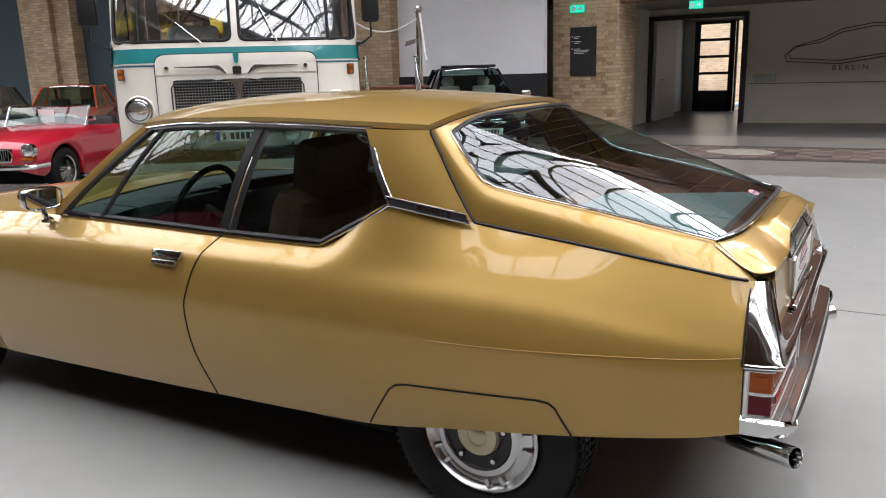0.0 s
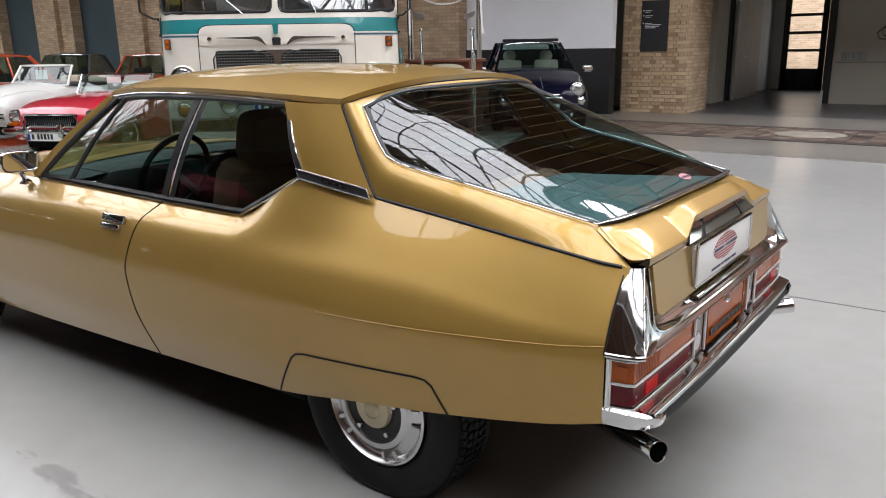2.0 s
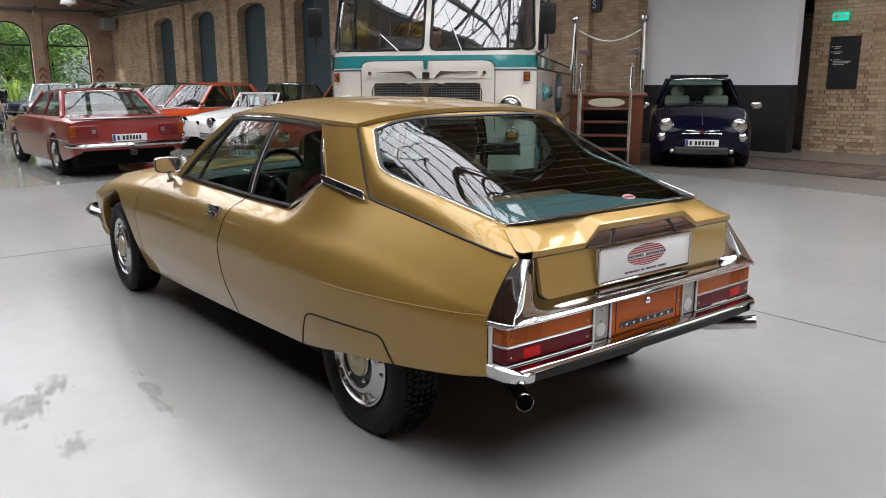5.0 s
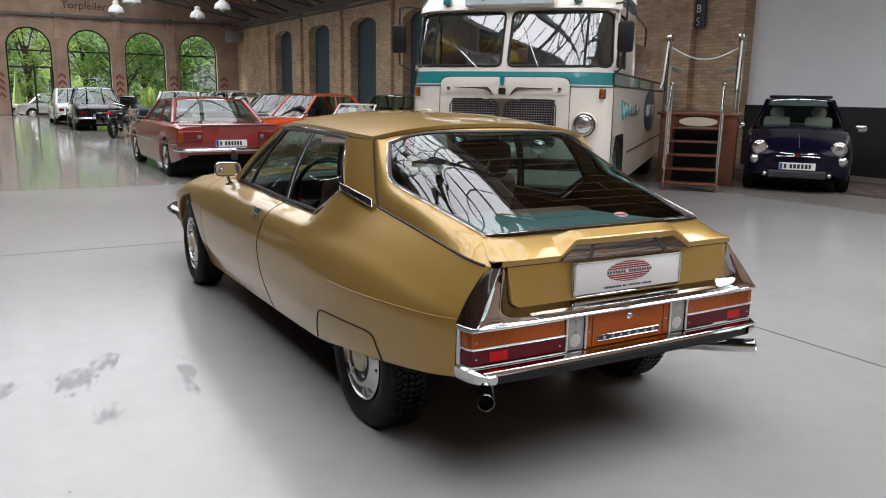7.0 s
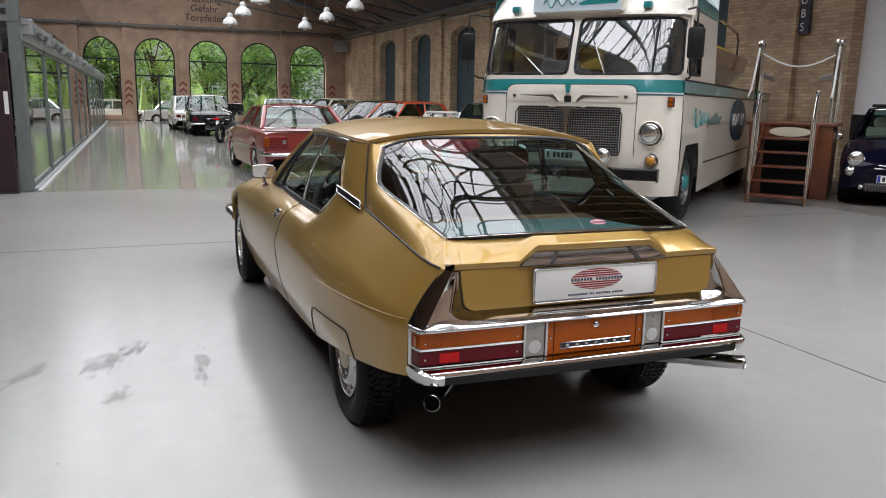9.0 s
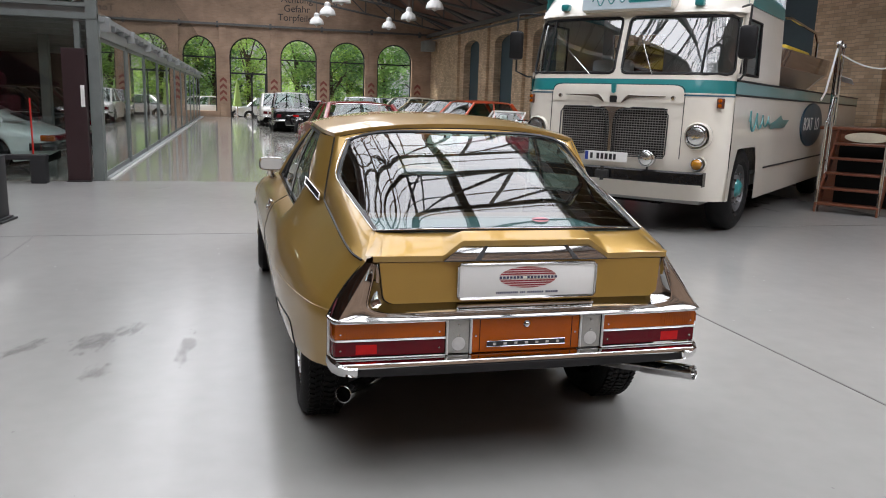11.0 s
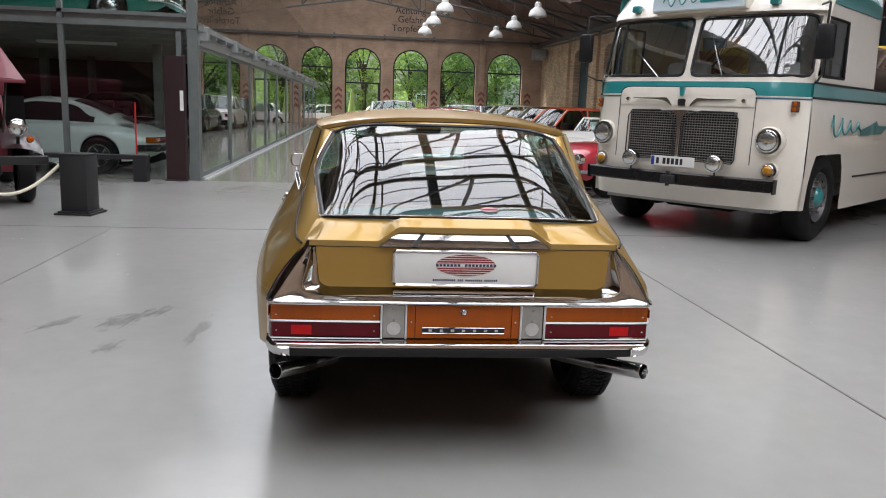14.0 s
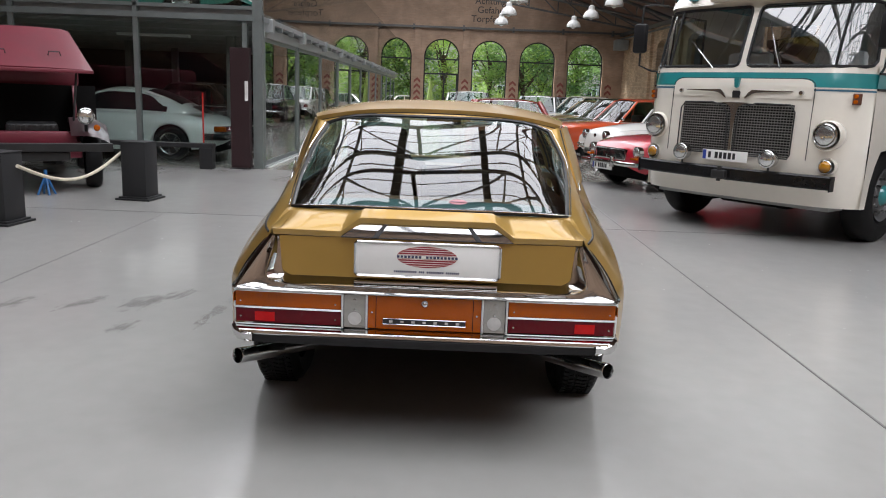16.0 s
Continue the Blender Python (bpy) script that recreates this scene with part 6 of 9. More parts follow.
for x in span(2.65, 5.0, 10):
    k = (x - 2.65) / 6.95
    w = lut(1 - k, [(0, 0.02), (0.08, 0.45), (0.2, 0.90), (0.4, 1.10), (1, 1.14)])
    zt = lut(1 - k, [(0, 0.85), (0.4, 0.66), (1, 0.60)])
    rows.append([(x, w * v, zt + 0.06 * (1 - v * v)) for v in span(-1, 1, 9)])
sheet(bm, rows)
part("deck", bm, MAHOGANY, boat, "", True)
bm = B()
tube(bm, [(2.8, -1.05, 0.98), (3.6, -1.08, 1.04), (5.6, -1.06, 1.02), (6.1, -1.02, 0.90), (6.2, -1.0, 0.62)], 0.02, 6)
tube(bm, [(2.8, -1.05, 0.98), (2.75, -1.05, 0.62)], 0.02, 6)
part("screen_rail", bm, CHROME, boat)
bm = B()
bx(bm, 3.9, 5.6, -1.02, -0.55, 0.58, 0.72, 0.06)
bx(bm, 5.9, 6.2, -0.8, 0.8, 0.50, 0.80, 0.08)
part("boat_seat", bm, YELLOW, boat, "yellow upholstered boat seat", True)
bm = B()
for k in range(7):
    lathe(bm, [(0, 0.02), (0.03, 0.016), (0.035, 0)], Matrix.Translation((3.4 + 0.22 * k, -0.80 - 0.02 * k, 0.55)) @ Matrix.Rotation(math.pi / 2, 4, "X"), 10)
part("hull_stud", bm, CHROME, boat)

# boarding steps with chrome rails
PAPER0 = mat("white_card", (0.75, 0.75, 0.73), 0.6)
STEP = Matrix.Translation((-5.45, 12.35, 0)) @ Matrix.Rotation(radians(128), 4, "Z")
steps = thing("boarding_steps", "varnished wooden boarding steps with polished rail posts", "steps", STEP)
# local x runs back and up; tread ends at y = +-0.5
RED_WOOD = mat("reddish_varnished_wood", (0.14, 0.042, 0.018), 0.3, 0, 0.3, 3, coat=0.5)
for k in range(6):
    bm = B()
    x, z = 0.02 + 0.20 * k, 0.21 * k + 0.10
    if k < 5:
        bx(bm, x, x + 0.24, -0.40, 0.40, z, z + 0.035, 0.008)
        part("tread", bm, RED_WOOD, steps, "", True)
for y in (-0.40, 0.40):
    bm = B()
    prism(bm, [(0.0, 0.0), (0.14, 0.0), (1.25, 1.10), (1.25, 1.20), (1.12, 1.20), (0.0, 0.12)], 0.03, Matrix(((1, 0, 0, 0), (0, 0, 1, y - 0.015), (0, 1, 0, 0), (0, 0, 0, 1))))
    part("stringer", bm, RED_WOOD, steps, "", True)
    bm = B()
    cyl(bm, (0.03, y, 0), (0.10, y, 1.25), 0.024)
    cyl(bm, (0.10, y, 1.22), (0.42, y, 1.62), 0.02)
    lathe(bm, [(0, 0.04), (0.03, 0.03), (0.04, 0), (0.03, -0.03), (0, -0.04)], Matrix.Translation((0.10, y, 1.27)), 14)
    lathe(bm, [(0, 0.04), (0.03, 0.03), (0.04, 0), (0.03, -0.03), (0, -0.04)], Matrix.Translation((0.45, y, 1.66)), 14)
    cyl(bm, (0.45, y, 0.45), (0.45, y, 1.62), 0.022)
    part("rail_post", bm, CHROME, steps, "polished chrome rail post", True)
bm = B()
bx(bm, 1.15, 2.25, -0.62, 0.62, 0, 1.16, 0.01)
pc = part("platform_case", bm, RED_WOOD, steps, "wooden platform case")
bm = B()
bx(bm, 1.138, 1.152, -0.37, 0.37, 0.02, 0.96)
part("case_opening", bm, DARK, pc)
for sy in (-1, 1):
    for xa in (1.20, 1.56, 1.92):
        bm = B()
        bx(bm, xa, xa + 0.30, sy * 0.62 - 0.008, sy * 0.62 + 0.008, 0.08, 1.08, 0.006)
        part("case_panel", bm, RED_WOOD, pc)
    bm = B()
    bx(bm, -0.10, 0.12, -0.09, 0.09, -0.003, 0.003, 0, Matrix.Translation((1.32, sy * 0.42, 1.92)) @ Matrix.Rotation(0.35, 4, "Y") @ Matrix.Rotation(sy * 0.3, 4, "X"))
    part("leaflet_tray", bm, PAPER0, steps, "white leaflet tray")
bm = B()
bx(bm, 1.10, 2.30, -0.68, 0.68, 1.16, 1.21, 0.012)
part("platform_top", bm, RED_WOOD, steps, "", True)
for x, y in ((1.2, -0.55), (1.2, 0.55), (1.35, -0.60), (1.35, 0.60), (1.75, -0.60), (1.75, 0.60)):
    bm = B()
    cyl(bm, (x, y, 1.2), (x, y, 2.42), 0.024)
    lathe(bm, [(0, 0.045), (0.032, 0.034), (0.045, 0), (0.032, -0.034), (0, -0.045)], Matrix.Translation((x, y, 2.46)), 14)
    part("rail_post", bm, CHROME, steps, "polished chrome rail post", True)
for y in (-0.58, 0.58):
    bm = B()
    tube(bm, [(1.2, y, 2.38), (0.95, y, 2.05), (0.7, y, 1.72), (0.45, y, 1.60)], 0.016, 6)
    part("rope", bm, WHITE, steps, "pale rope handrail", True)
bm = B()
tube(bm, [(1.5, -0.58 + 1.16 * k, 2.32 - 0.22 * math.sin(math.pi * k)) for k in span(0, 1, 11)], 0.013, 6)
part("rope", bm, WHITE, steps, "pale rope across the platform", True)
bm = B()
lathe(bm, [(0, 0.006), (0.30, 0.006), (0.31, 0.0)], Matrix.Translation((1.095, 0, 1.06)) @ Matrix.Rotation(-math.pi / 2, 4, "Y") @ Matrix.Diagonal((0.25, 1, 1, 1)), 28)
part("name_oval", bm, mat("cream_enamel", (0.6, 0.55, 0.42), 0.4), steps, "cream oval name plate")

# ---- the other cars ----
PAPER = mat("white_paper", (0.75, 0.75, 0.73), 0.8)
TAN = mat("beige_leather", (0.42, 0.36, 0.27), 0.6, 0, 0.1, 5)
SEAT_BLACK = mat("black_leather", (0.025, 0.025, 0.025), 0.5, 0, 0.2, 5)
WIRE = mat("chromed_spokes", (0.55, 0.55, 0.53), 0.2, 1.0, 0.1, 30)


def simple_wheel(parent, x, y, r, w, sy, style):
    wh = new("wheel")
    wh.empty_display_size = 0.1
    wh.parent = parent
    wh.matrix_local = Matrix.Translation((x, y, r)) @ Matrix.Rotation(-sy * math.pi / 2, 4, "X")
    I = Matrix.Identity(4)
    h = w / 2
    bm = B()
    lathe(bm, [(r * 0.62, h * 0.7), (r * 0.70, h), (r * 0.88, h), (r * 0.96, h * 0.8), (r, h * 0.5), (r, -h * 0.5), (r * 0.95, -h * 0.9), (r * 0.6, -h)], I, 36)
    part("tyre", bm, TYRE, wh, "", True)
    bm = B()
    q = r * 0.64
    if style == "wire":
        lathe(bm, [(q, h * 0.7), (q * 0.98, h * 0.95), (q * 0.90, h * 0.8), (q * 0.88, h * 0.1)], I, 32)
        for k in range(36):
            a, b = 2 * math.pi * k / 36, 2 * math.pi * (k + (2 if k % 2 else -2)) / 36
            tube(bm, [(q * 0.9 * math.cos(a), q * 0.9 * math.sin(a), h * 0.4), (q * 0.2 * math.cos(b), q * 0.2 * math.sin(b), h * (1.0 if k % 3 else 0.5))], 0.0035, 3, False)
        lathe(bm, [(q * 0.24, h * 0.4), (q * 0.24, h * 1.1), (q * 0.12, h * 1.3), (0, h * 1.3)], I, 14)
        part("wire_wheel", bm, WIRE, wh, "chromed wire wheel", True)
        bm = B()
        lathe(bm, [(q * 0.9, h * 0.05), (0, h * 0.05)], I, 24)
        part("drum", bm, DARK, wh)
    elif style == "fuchs":
        lathe(bm, [(q, h * 0.7), (q * 0.98, h * 0.98), (q * 0.90, h * 0.9), (q * 0.88, h * 0.3), (0, h * 0.25)], I, 32)
        part("rim", bm, STEEL, wh, "polished alloy rim", True)
        bm = B()
        for k in range(5):
            a = 2 * math.pi * k / 5
            prism(bm, [(q * 0.15, -q * 0.14), (q * 0.82, -q * 0.27), (q * 0.86, 0), (q * 0.82, q * 0.27), (q * 0.15, q * 0.14)], h * 0.45, Matrix.Rotation(a, 4, "Z") @ Matrix.Translation((0, 0, h * 0.35)))
        part("spoke", bm, IRON, wh, "black alloy spokes")
    else:
        cc = WHITE if style == "white" else STEEL
        lathe(bm, [(q, h * 0.7), (q * 0.98, h * 0.96), (q * 0.90, h * 0.84), (q * 0.80, h * 0.55), (q * 0.62, h * 0.62), (q * 0.50, h * 0.9), (q * 0.30, h * 1.05), (0, h * 1.08)], I, 32)
        part("rim", bm, cc, wh, "", True)
        bm = B()
        for k in range(12):
            a = 2 * math.pi * k / 12
            bx(bm, q * 0.60, q * 0.80, -0.012, 0.012, h * 0.55, h * 0.64, 0, Matrix.Rotation(a, 4, "Z"))
        part("rim_slot", bm, DARK, wh, "", False, "stuff")
    return wh


def build_car(name, label, m, pm, st, hubs, r, arch, cabin=None, style="disc", wtyre=0.17, chrome=True, seat=SEAT_BLACK, roofm=None, group="", category="car"):
    """A car facing -x. st: stations of x, half width, lower edge, top height, crown, shoulder drop. cabin: windscreen foot, top, rear top, foot, roof height, half widths at belt and roof."""
    car = thing(name, label, category, m, group)
    ends = [s[0] for s in st]

    def zb(x):
        b = lut(x, st, 2)
        for h in hubs:
            d = abs(x - h)
            if d < arch:
                b = max(b, r + math.sqrt(arch * arch - d * d))
        return b
    xs = set(span(ends[0], ends[-1], 40)) | set(ends)
    for h in hubs:
        xs |= {h + arch * math.sin(a) * 0.999 for a in span(-1.5707, 1.5707, 17)}
    xs = sorted(xs)
    bm = B()
    rows = []
    for x in xs:
        w, zt, crown, drop = lut(x, st, 1), lut(x, st, 3), lut(x, st, 4), lut(x, st, 5)
        b = min(zb(x), zt - drop - 0.02)
        zs = zt - drop
        mid = b + (zs - b) * 0.55
        half = [(w * 0.86, b + 0.02), (w * 0.955, b), (w * 0.992, b + (mid - b) * 0.4), (w, mid), (w * 0.992, mid + (zs - mid) * 0.6), (w * 0.965, zs), (w * 0.90, zs + drop * 0.62), (w * 0.78, zt), (w * 0.4, zt + crown * 0.8), (0, zt + crown)]
        rows.append([(x, -y, z) for y, z in half] + [(x, y, z) for y, z in half[-2::-1]])
    vs = sheet(bm, rows)
    bm.faces.new(vs[0])
    bm.faces.new(vs[-1][::-1])
    part("body", bm, pm, car, "", True)
    bm = B()
    bx(bm, ends[0] + 0.25, ends[-1] - 0.25, -lut(0, st, 1) * 0.80, lut(0, st, 1) * 0.80, 0.17, min(lut(h, st, 3) for h in hubs) - 0.12)
    part("underbody", bm, DARK, car)
    for h in hubs:
        for sy in (-1, 1):
            simple_wheel(car, h, sy * (lut(h, st, 1) - wtyre * 0.62), r, wtyre, sy, style)
    if cabin:
        xa, ta, tb, xb, zr, wb, wr = cabin

        def belt(x):
            return lut(x, st, 3) - 0.01
        # roof
        bm = B()
        slab(bm, [[(x, v * wr, zr - 0.03 - 0.02 * (2 * abs((x - ta) / (tb - ta) - 0.5)) ** 2 + 0.05 * (1 - abs(v) ** 2.4)) for v in span(-1, 1, 13)] for x in span(ta, tb, 10)], 0.02)
        part("roof", bm, roofm or pm, car, "", True)
        zt = zr - 0.045
        for sy in (-1, 1):
            bm = B()
            xm = xa + (xb - xa) * 0.52
            rows = []
            for u in span(0.04, 0.95, 8):
                x0, x1 = xa + (xb - xa) * u, ta + (tb - ta) * u
                rows.append([(x0 + (x1 - x0) * k, sy * (wb + (wr - wb) * k), belt(x0) + (zt - belt(x0)) * k) for k in (0, 1)])
            sheet(bm, rows)
            part("side_window", bm, GLASS, car, "", True).visible_shadow = False
            for u, rad, pmx in ((0.0, 0.026, pm), (0.52, 0.02, pm), (1.0, 0.045, pm)):
                bm = B()
                x0, x1 = xa + (xb - xa) * u, ta + (tb - ta) * u
                tube(bm, [(x0, sy * wb, belt(x0) - 0.02), (x1, sy * wr, zt + 0.01)], rad, 8)
                part("pillar", bm, pmx, car, "", True)
            bm = B()
            tube(bm, [(xa + (xb - xa) * u, sy * (wb + 0.008), belt(xa + (xb - xa) * u) + 0.012) for u in span(0, 1, 8)], 0.008, 5)
            part("belt_moulding", bm, CHROME if chrome else IRON, car)
        for x0, x1, nm in ((xa, ta, "windscreen"), (xb, tb, "rear_window")):
            bow = -0.10 if nm == "windscreen" else 0.06
            bm = B()
            sheet(bm, [[(x0 + (x1 - x0) * k + bow * (1 - v * v) * (1 - 0.5 * k), v * (wb + (wr - wb) * k) * 0.97, belt(x0) + (zt + 0.03 * (1 - v * v) - belt(x0)) * k) for v in span(-1, 1, 11)] for k in span(0, 1, 5)])
            part(nm, bm, GLASS, car, "", True).visible_shadow = False
            bm = B()
            ring = [(x0 + bow * (1 - v * v), v * wb * 0.97, belt(x0) + 0.008) for v in span(-1, 1, 11)] + [(x1 + bow * 0.5 * (1 - v * v), v * wr * 0.97, zt + 0.03 * (1 - v * v)) for v in span(1, -1, 11)]
            tube(bm, ring + ring[:1], 0.010, 5)
            part("screen_trim", bm, CHROME if chrome else IRON, car, "", True)
        bm = B()
        for sy in (-1, 1):
            bx(bm, xa + 0.55, xa + 1.0, sy * 0.34 - 0.22, sy * 0.34 + 0.22, 0.42, 0.62, 0.05)
            bx(bm, xa + 0.95, xa + 1.10, sy * 0.34 - 0.22, sy * 0.34 + 0.22, 0.55, min(zr - 0.25, belt(xa) + 0.18), 0.05)
        if xb - xa > 1.9:
            bx(bm, xb - 0.55, xb - 0.35, -0.55, 0.55, 0.5, belt(xb) + 0.06, 0.05)
        part("seat", bm, seat, car, "", True)
    return car


def bumper(car, x, z, w, sgn, rad=0.035, material=None, wrap=0.35):
    bm = B()
    tube(bm, [(x - sgn * wrap, -w - 0.01, z), (x - sgn * 0.08, -w, z), (x, -w * 0.85, z), (x + sgn * 0.02, 0, z), (x, w * 0.85, z), (x - sgn * 0.08, w, z), (x - sgn * wrap, w + 0.01, z)], rad, 8)
    part("bumper", bm, material or CHROME, car, "chrome bumper", True)


def facing(x, y, deg):
    """A pose for a car whose front looks along deg (0: +x)."""
    return Matrix.Translation((x, y, 0)) @ Matrix.Rotation(radians(deg + 180), 4, "Z")


FWD = Matrix.Rotation(-math.pi / 2, 4, "Y")

# red roadster with wire wheels
RED = paint("bright_red_paint", (0.48, 0.010, 0.03), 0.0, 0.3)
st = [(-1.78, 0.42, 0.38, 0.60, 0.03, 0.05), (-1.68, 0.66, 0.30, 0.70, 0.03, 0.08), (-1.2, 0.74, 0.22, 0.80, 0.03, 0.09), (-0.4, 0.76, 0.2, 0.84, 0.03, 0.08), (0.6, 0.76, 0.2, 0.80, -0.25, 0.06), (1.2, 0.75, 0.22, 0.80, -0.1, 0.08), (1.45, 0.74, 0.25, 0.79, 0.02, 0.09), (2.0, 0.68, 0.32, 0.72, 0.02, 0.1), (2.08, 0.55, 0.4, 0.62, 0.02, 0.08)]
mg = build_car("roadster_car", "bright red open two-seat roadster with wire wheels and chrome grille", facing(-9.35, 9.40, -66), RED, st, (-1.15, 1.15), 0.30, 0.34, None, "wire", 0.16)
bumper(mg, -1.90, 0.42, 0.70, -1, 0.035)
bumper(mg, 2.12, 0.42, 0.68, 1, 0.035)
for sy in (-1, 1):
    round_lamp(mg, Matrix.Translation((-1.72, sy * 0.58, 0.60)) @ FWD, 0.085, "headlamp", None, "round headlamp")
    bm = B()
    bx(bm, -1.80, -1.74, sy * 0.58 - 0.07, sy * 0.58 + 0.07, 0.49, 0.525, 0.008)
    part("indicator", bm, AMBER, mg)
    bm = B()
    bx(bm, -1.98, -1.90, sy * 0.26 - 0.025, sy * 0.26 + 0.025, 0.36, 0.52, 0.012)
    part("overrider", bm, CHROME, mg, "", True)
    bm = B()
    tube(bm, [(-0.38, sy * 0.60, 0.82), (-0.22, sy * 0.58, 1.10)], 0.012, 6)
    part("screen_post", bm, CHROME, mg)
    bm = B()
    bx(bm, 0.45, 0.62, sy * 0.33 - 0.22, sy * 0.33 + 0.22, 0.45, 0.92, 0.06)
    part("seat", bm, SEAT_BLACK, mg, "black leather seat", True)
bm = B()
for k in range(25):
    y = -0.36 + 0.03 * k
    bx(bm, -1.80, -1.775, y - 0.005, y + 0.005, 0.485, 0.625)
gr = part("grille", bm, CHROME, mg, "chrome slatted grille")
bm = B()
bx(bm, -1.785, -1.74, -0.39, 0.39, 0.475, 0.635, 0.01)
part("grille_back", bm, DARK, gr)
bm = B()
tube(bm, [(-1.80, y, z) for y, z in ((-0.39, 0.48), (0.39, 0.48), (0.41, 0.55), (0.37, 0.635), (-0.37, 0.635), (-0.41, 0.55), (-0.39, 0.48))], 0.014, 6)
part("grille_frame", bm, CHROME, gr, "", True)
bm = B()
sheet(bm, [[(-0.40 + 0.17 * k - 0.06 * (1 - v * v), v * 0.60, 0.83 + 0.27 * k) for v in span(-1, 1, 9)] for k in (0, 1)])
part("windscreen", bm, GLASS, mg, "low framed windscreen").visible_shadow = False
bm = B()
ring = [(-0.40 - 0.06 * (1 - v * v), v * 0.60, 0.83) for v in span(-1, 1, 9)] + [(-0.23 - 0.06 * (1 - v * v), v * 0.60, 1.10) for v in span(1, -1, 9)]
tube(bm, ring + ring[:1], 0.013, 6)
part("windscreen_frame", bm, CHROME, mg, "", True)
bm = B()
bx(bm, -0.365, -0.355, -0.13, 0.10, 0.88, 1.06, 0, Matrix.Rotation(0, 4, "Y"))
part("price_sheet", bm, PAPER, mg)
bm = B()
bx(bm, 0.78, 1.25, -0.60, 0.60, 0.70, 0.86, 0.05)
part("folded_hood", bm, BLACK, mg, "folded black hood", True)
licence_plate(mg, Matrix.Translation((-1.93, 0, 0.36)), 0.52, 0.11, 6, 9)
bm = B()
bx(bm, -0.55, -0.45, -0.82, -0.72, 0.90, 0.96, 0.02)
part("door_mirror", bm, CHROME, mg, "", True)

# white fifties roadster with streamlined wings
WHITE_P = paint("old_white_paint", (0.70, 0.69, 0.65), 0.0, 0.3)
st = [(-2.08, 0.20, 0.42, 0.60, 0.14, 0.16), (-1.95, 0.46, 0.32, 0.68, 0.14, 0.18), (-1.5, 0.66, 0.26, 0.76, 0.14, 0.20), (-0.6, 0.77, 0.24, 0.86, 0.08, 0.14), (0.0, 0.79, 0.24, 0.84, -0.1, 0.10), (0.8, 0.79, 0.24, 0.86, 0.0, 0.14), (1.5, 0.77, 0.28, 0.84, 0.05, 0.2), (2.1, 0.62, 0.34, 0.66, 0.05, 0.16), (2.3, 0.40, 0.4, 0.52, 0.02, 0.08)]
jag = build_car("sports_car", "white open fifties sports car with long wings and framed windscreen", facing(-12.28, 9.96, -72), WHITE_P, st, (-1.30, 1.29), 0.33, 0.35, None, "disc", 0.15)
for sy in (-1, 1):
    bm = B()
    lathe(bm, [(0, 2.02), (0.10, 1.99), (0.17, 1.90), (0.215, 1.70), (0.235, 1.40), (0.225, 1.0), (0.18, 0.55), (0.08, 0.1), (0, 0.0)], Matrix.Translation((0, sy * 0.53, 0.60)) @ Matrix.Rotation(-math.pi / 2 - 0.03, 4, "Y") @ Matrix.Diagonal((1.15, 1.0, 1, 1)), 24)
    part("front_wing", bm, WHITE_P, jag, "full rounded front wing", True)
    round_lamp(jag, Matrix.Translation((-1.97, sy * 0.40, 0.70)) @ FWD, 0.085, "headlamp", None, "round headlamp in the wing")
    bm = B()
    tube(bm, [(-2.06, sy * 0.22, 0.50), (-2.08, sy * 0.45, 0.50), (-1.98, sy * 0.66, 0.50)], 0.025, 8)
    tube(bm, [(-2.06, sy * 0.22, 0.44), (-2.08, sy * 0.45, 0.44), (-1.98, sy * 0.66, 0.44)], 0.020, 8)
    part("bumperette", bm, CHROME, jag, "", True)
bm = B()
for k in range(11):
    y = -0.14 + 0.028 * k
    tube(bm, [(-2.07, y, 0.50), (-2.05, y, 0.72)], 0.007, 5)
part("grille", bm, CHROME, jag, "narrow chrome grille")
bm = B()
bx(bm, -2.06, -2.02, -0.16, 0.16, 0.50, 0.73, 0.03)
part("grille_back", bm, DARK, jag)
bm = B()
sheet(bm, [[(-0.56 + 0.22 * k - 0.10 * (1 - v * v), v * (0.62 - 0.06 * k), 0.88 + 0.33 * k) for v in span(-1, 1, 9)] for k in (0, 1)])
part("windscreen", bm, GLASS, jag, "framed windscreen").visible_shadow = False
bm = B()
ring = [(-0.56 - 0.10 * (1 - v * v), v * 0.62, 0.88) for v in span(-1, 1, 9)] + [(-0.34 - 0.10 * (1 - v * v), v * 0.56, 1.21) for v in span(1, -1, 9)]
tube(bm, ring + ring[:1], 0.022, 6)
part("windscreen_frame", bm, WHITE_P, jag, "white windscreen frame", True)
bm = B()
bx(bm, -0.42, 1.02, -0.56, 0.56, 0.70, 0.905, 0.06)
part("cockpit", bm, SEAT_BLACK, jag, "dark open cockpit", True)
for sy in (-1, 1):
    bm = B()
    bx(bm, 0.45, 0.62, sy * 0.32 - 0.21, sy * 0.32 + 0.21, 0.80, 1.02, 0.06)
    part("seat", bm, TAN, jag, "", True)
bm = B()
bx(bm, -0.46, -0.45, -0.1, 0.15, 0.98, 1.14)
part("price_sheet", bm, PAPER, jag)

# orange two-door saloon
ORANGE = paint("orange_red_paint", (0.58, 0.075, 0.015), 0.0, 0.3)
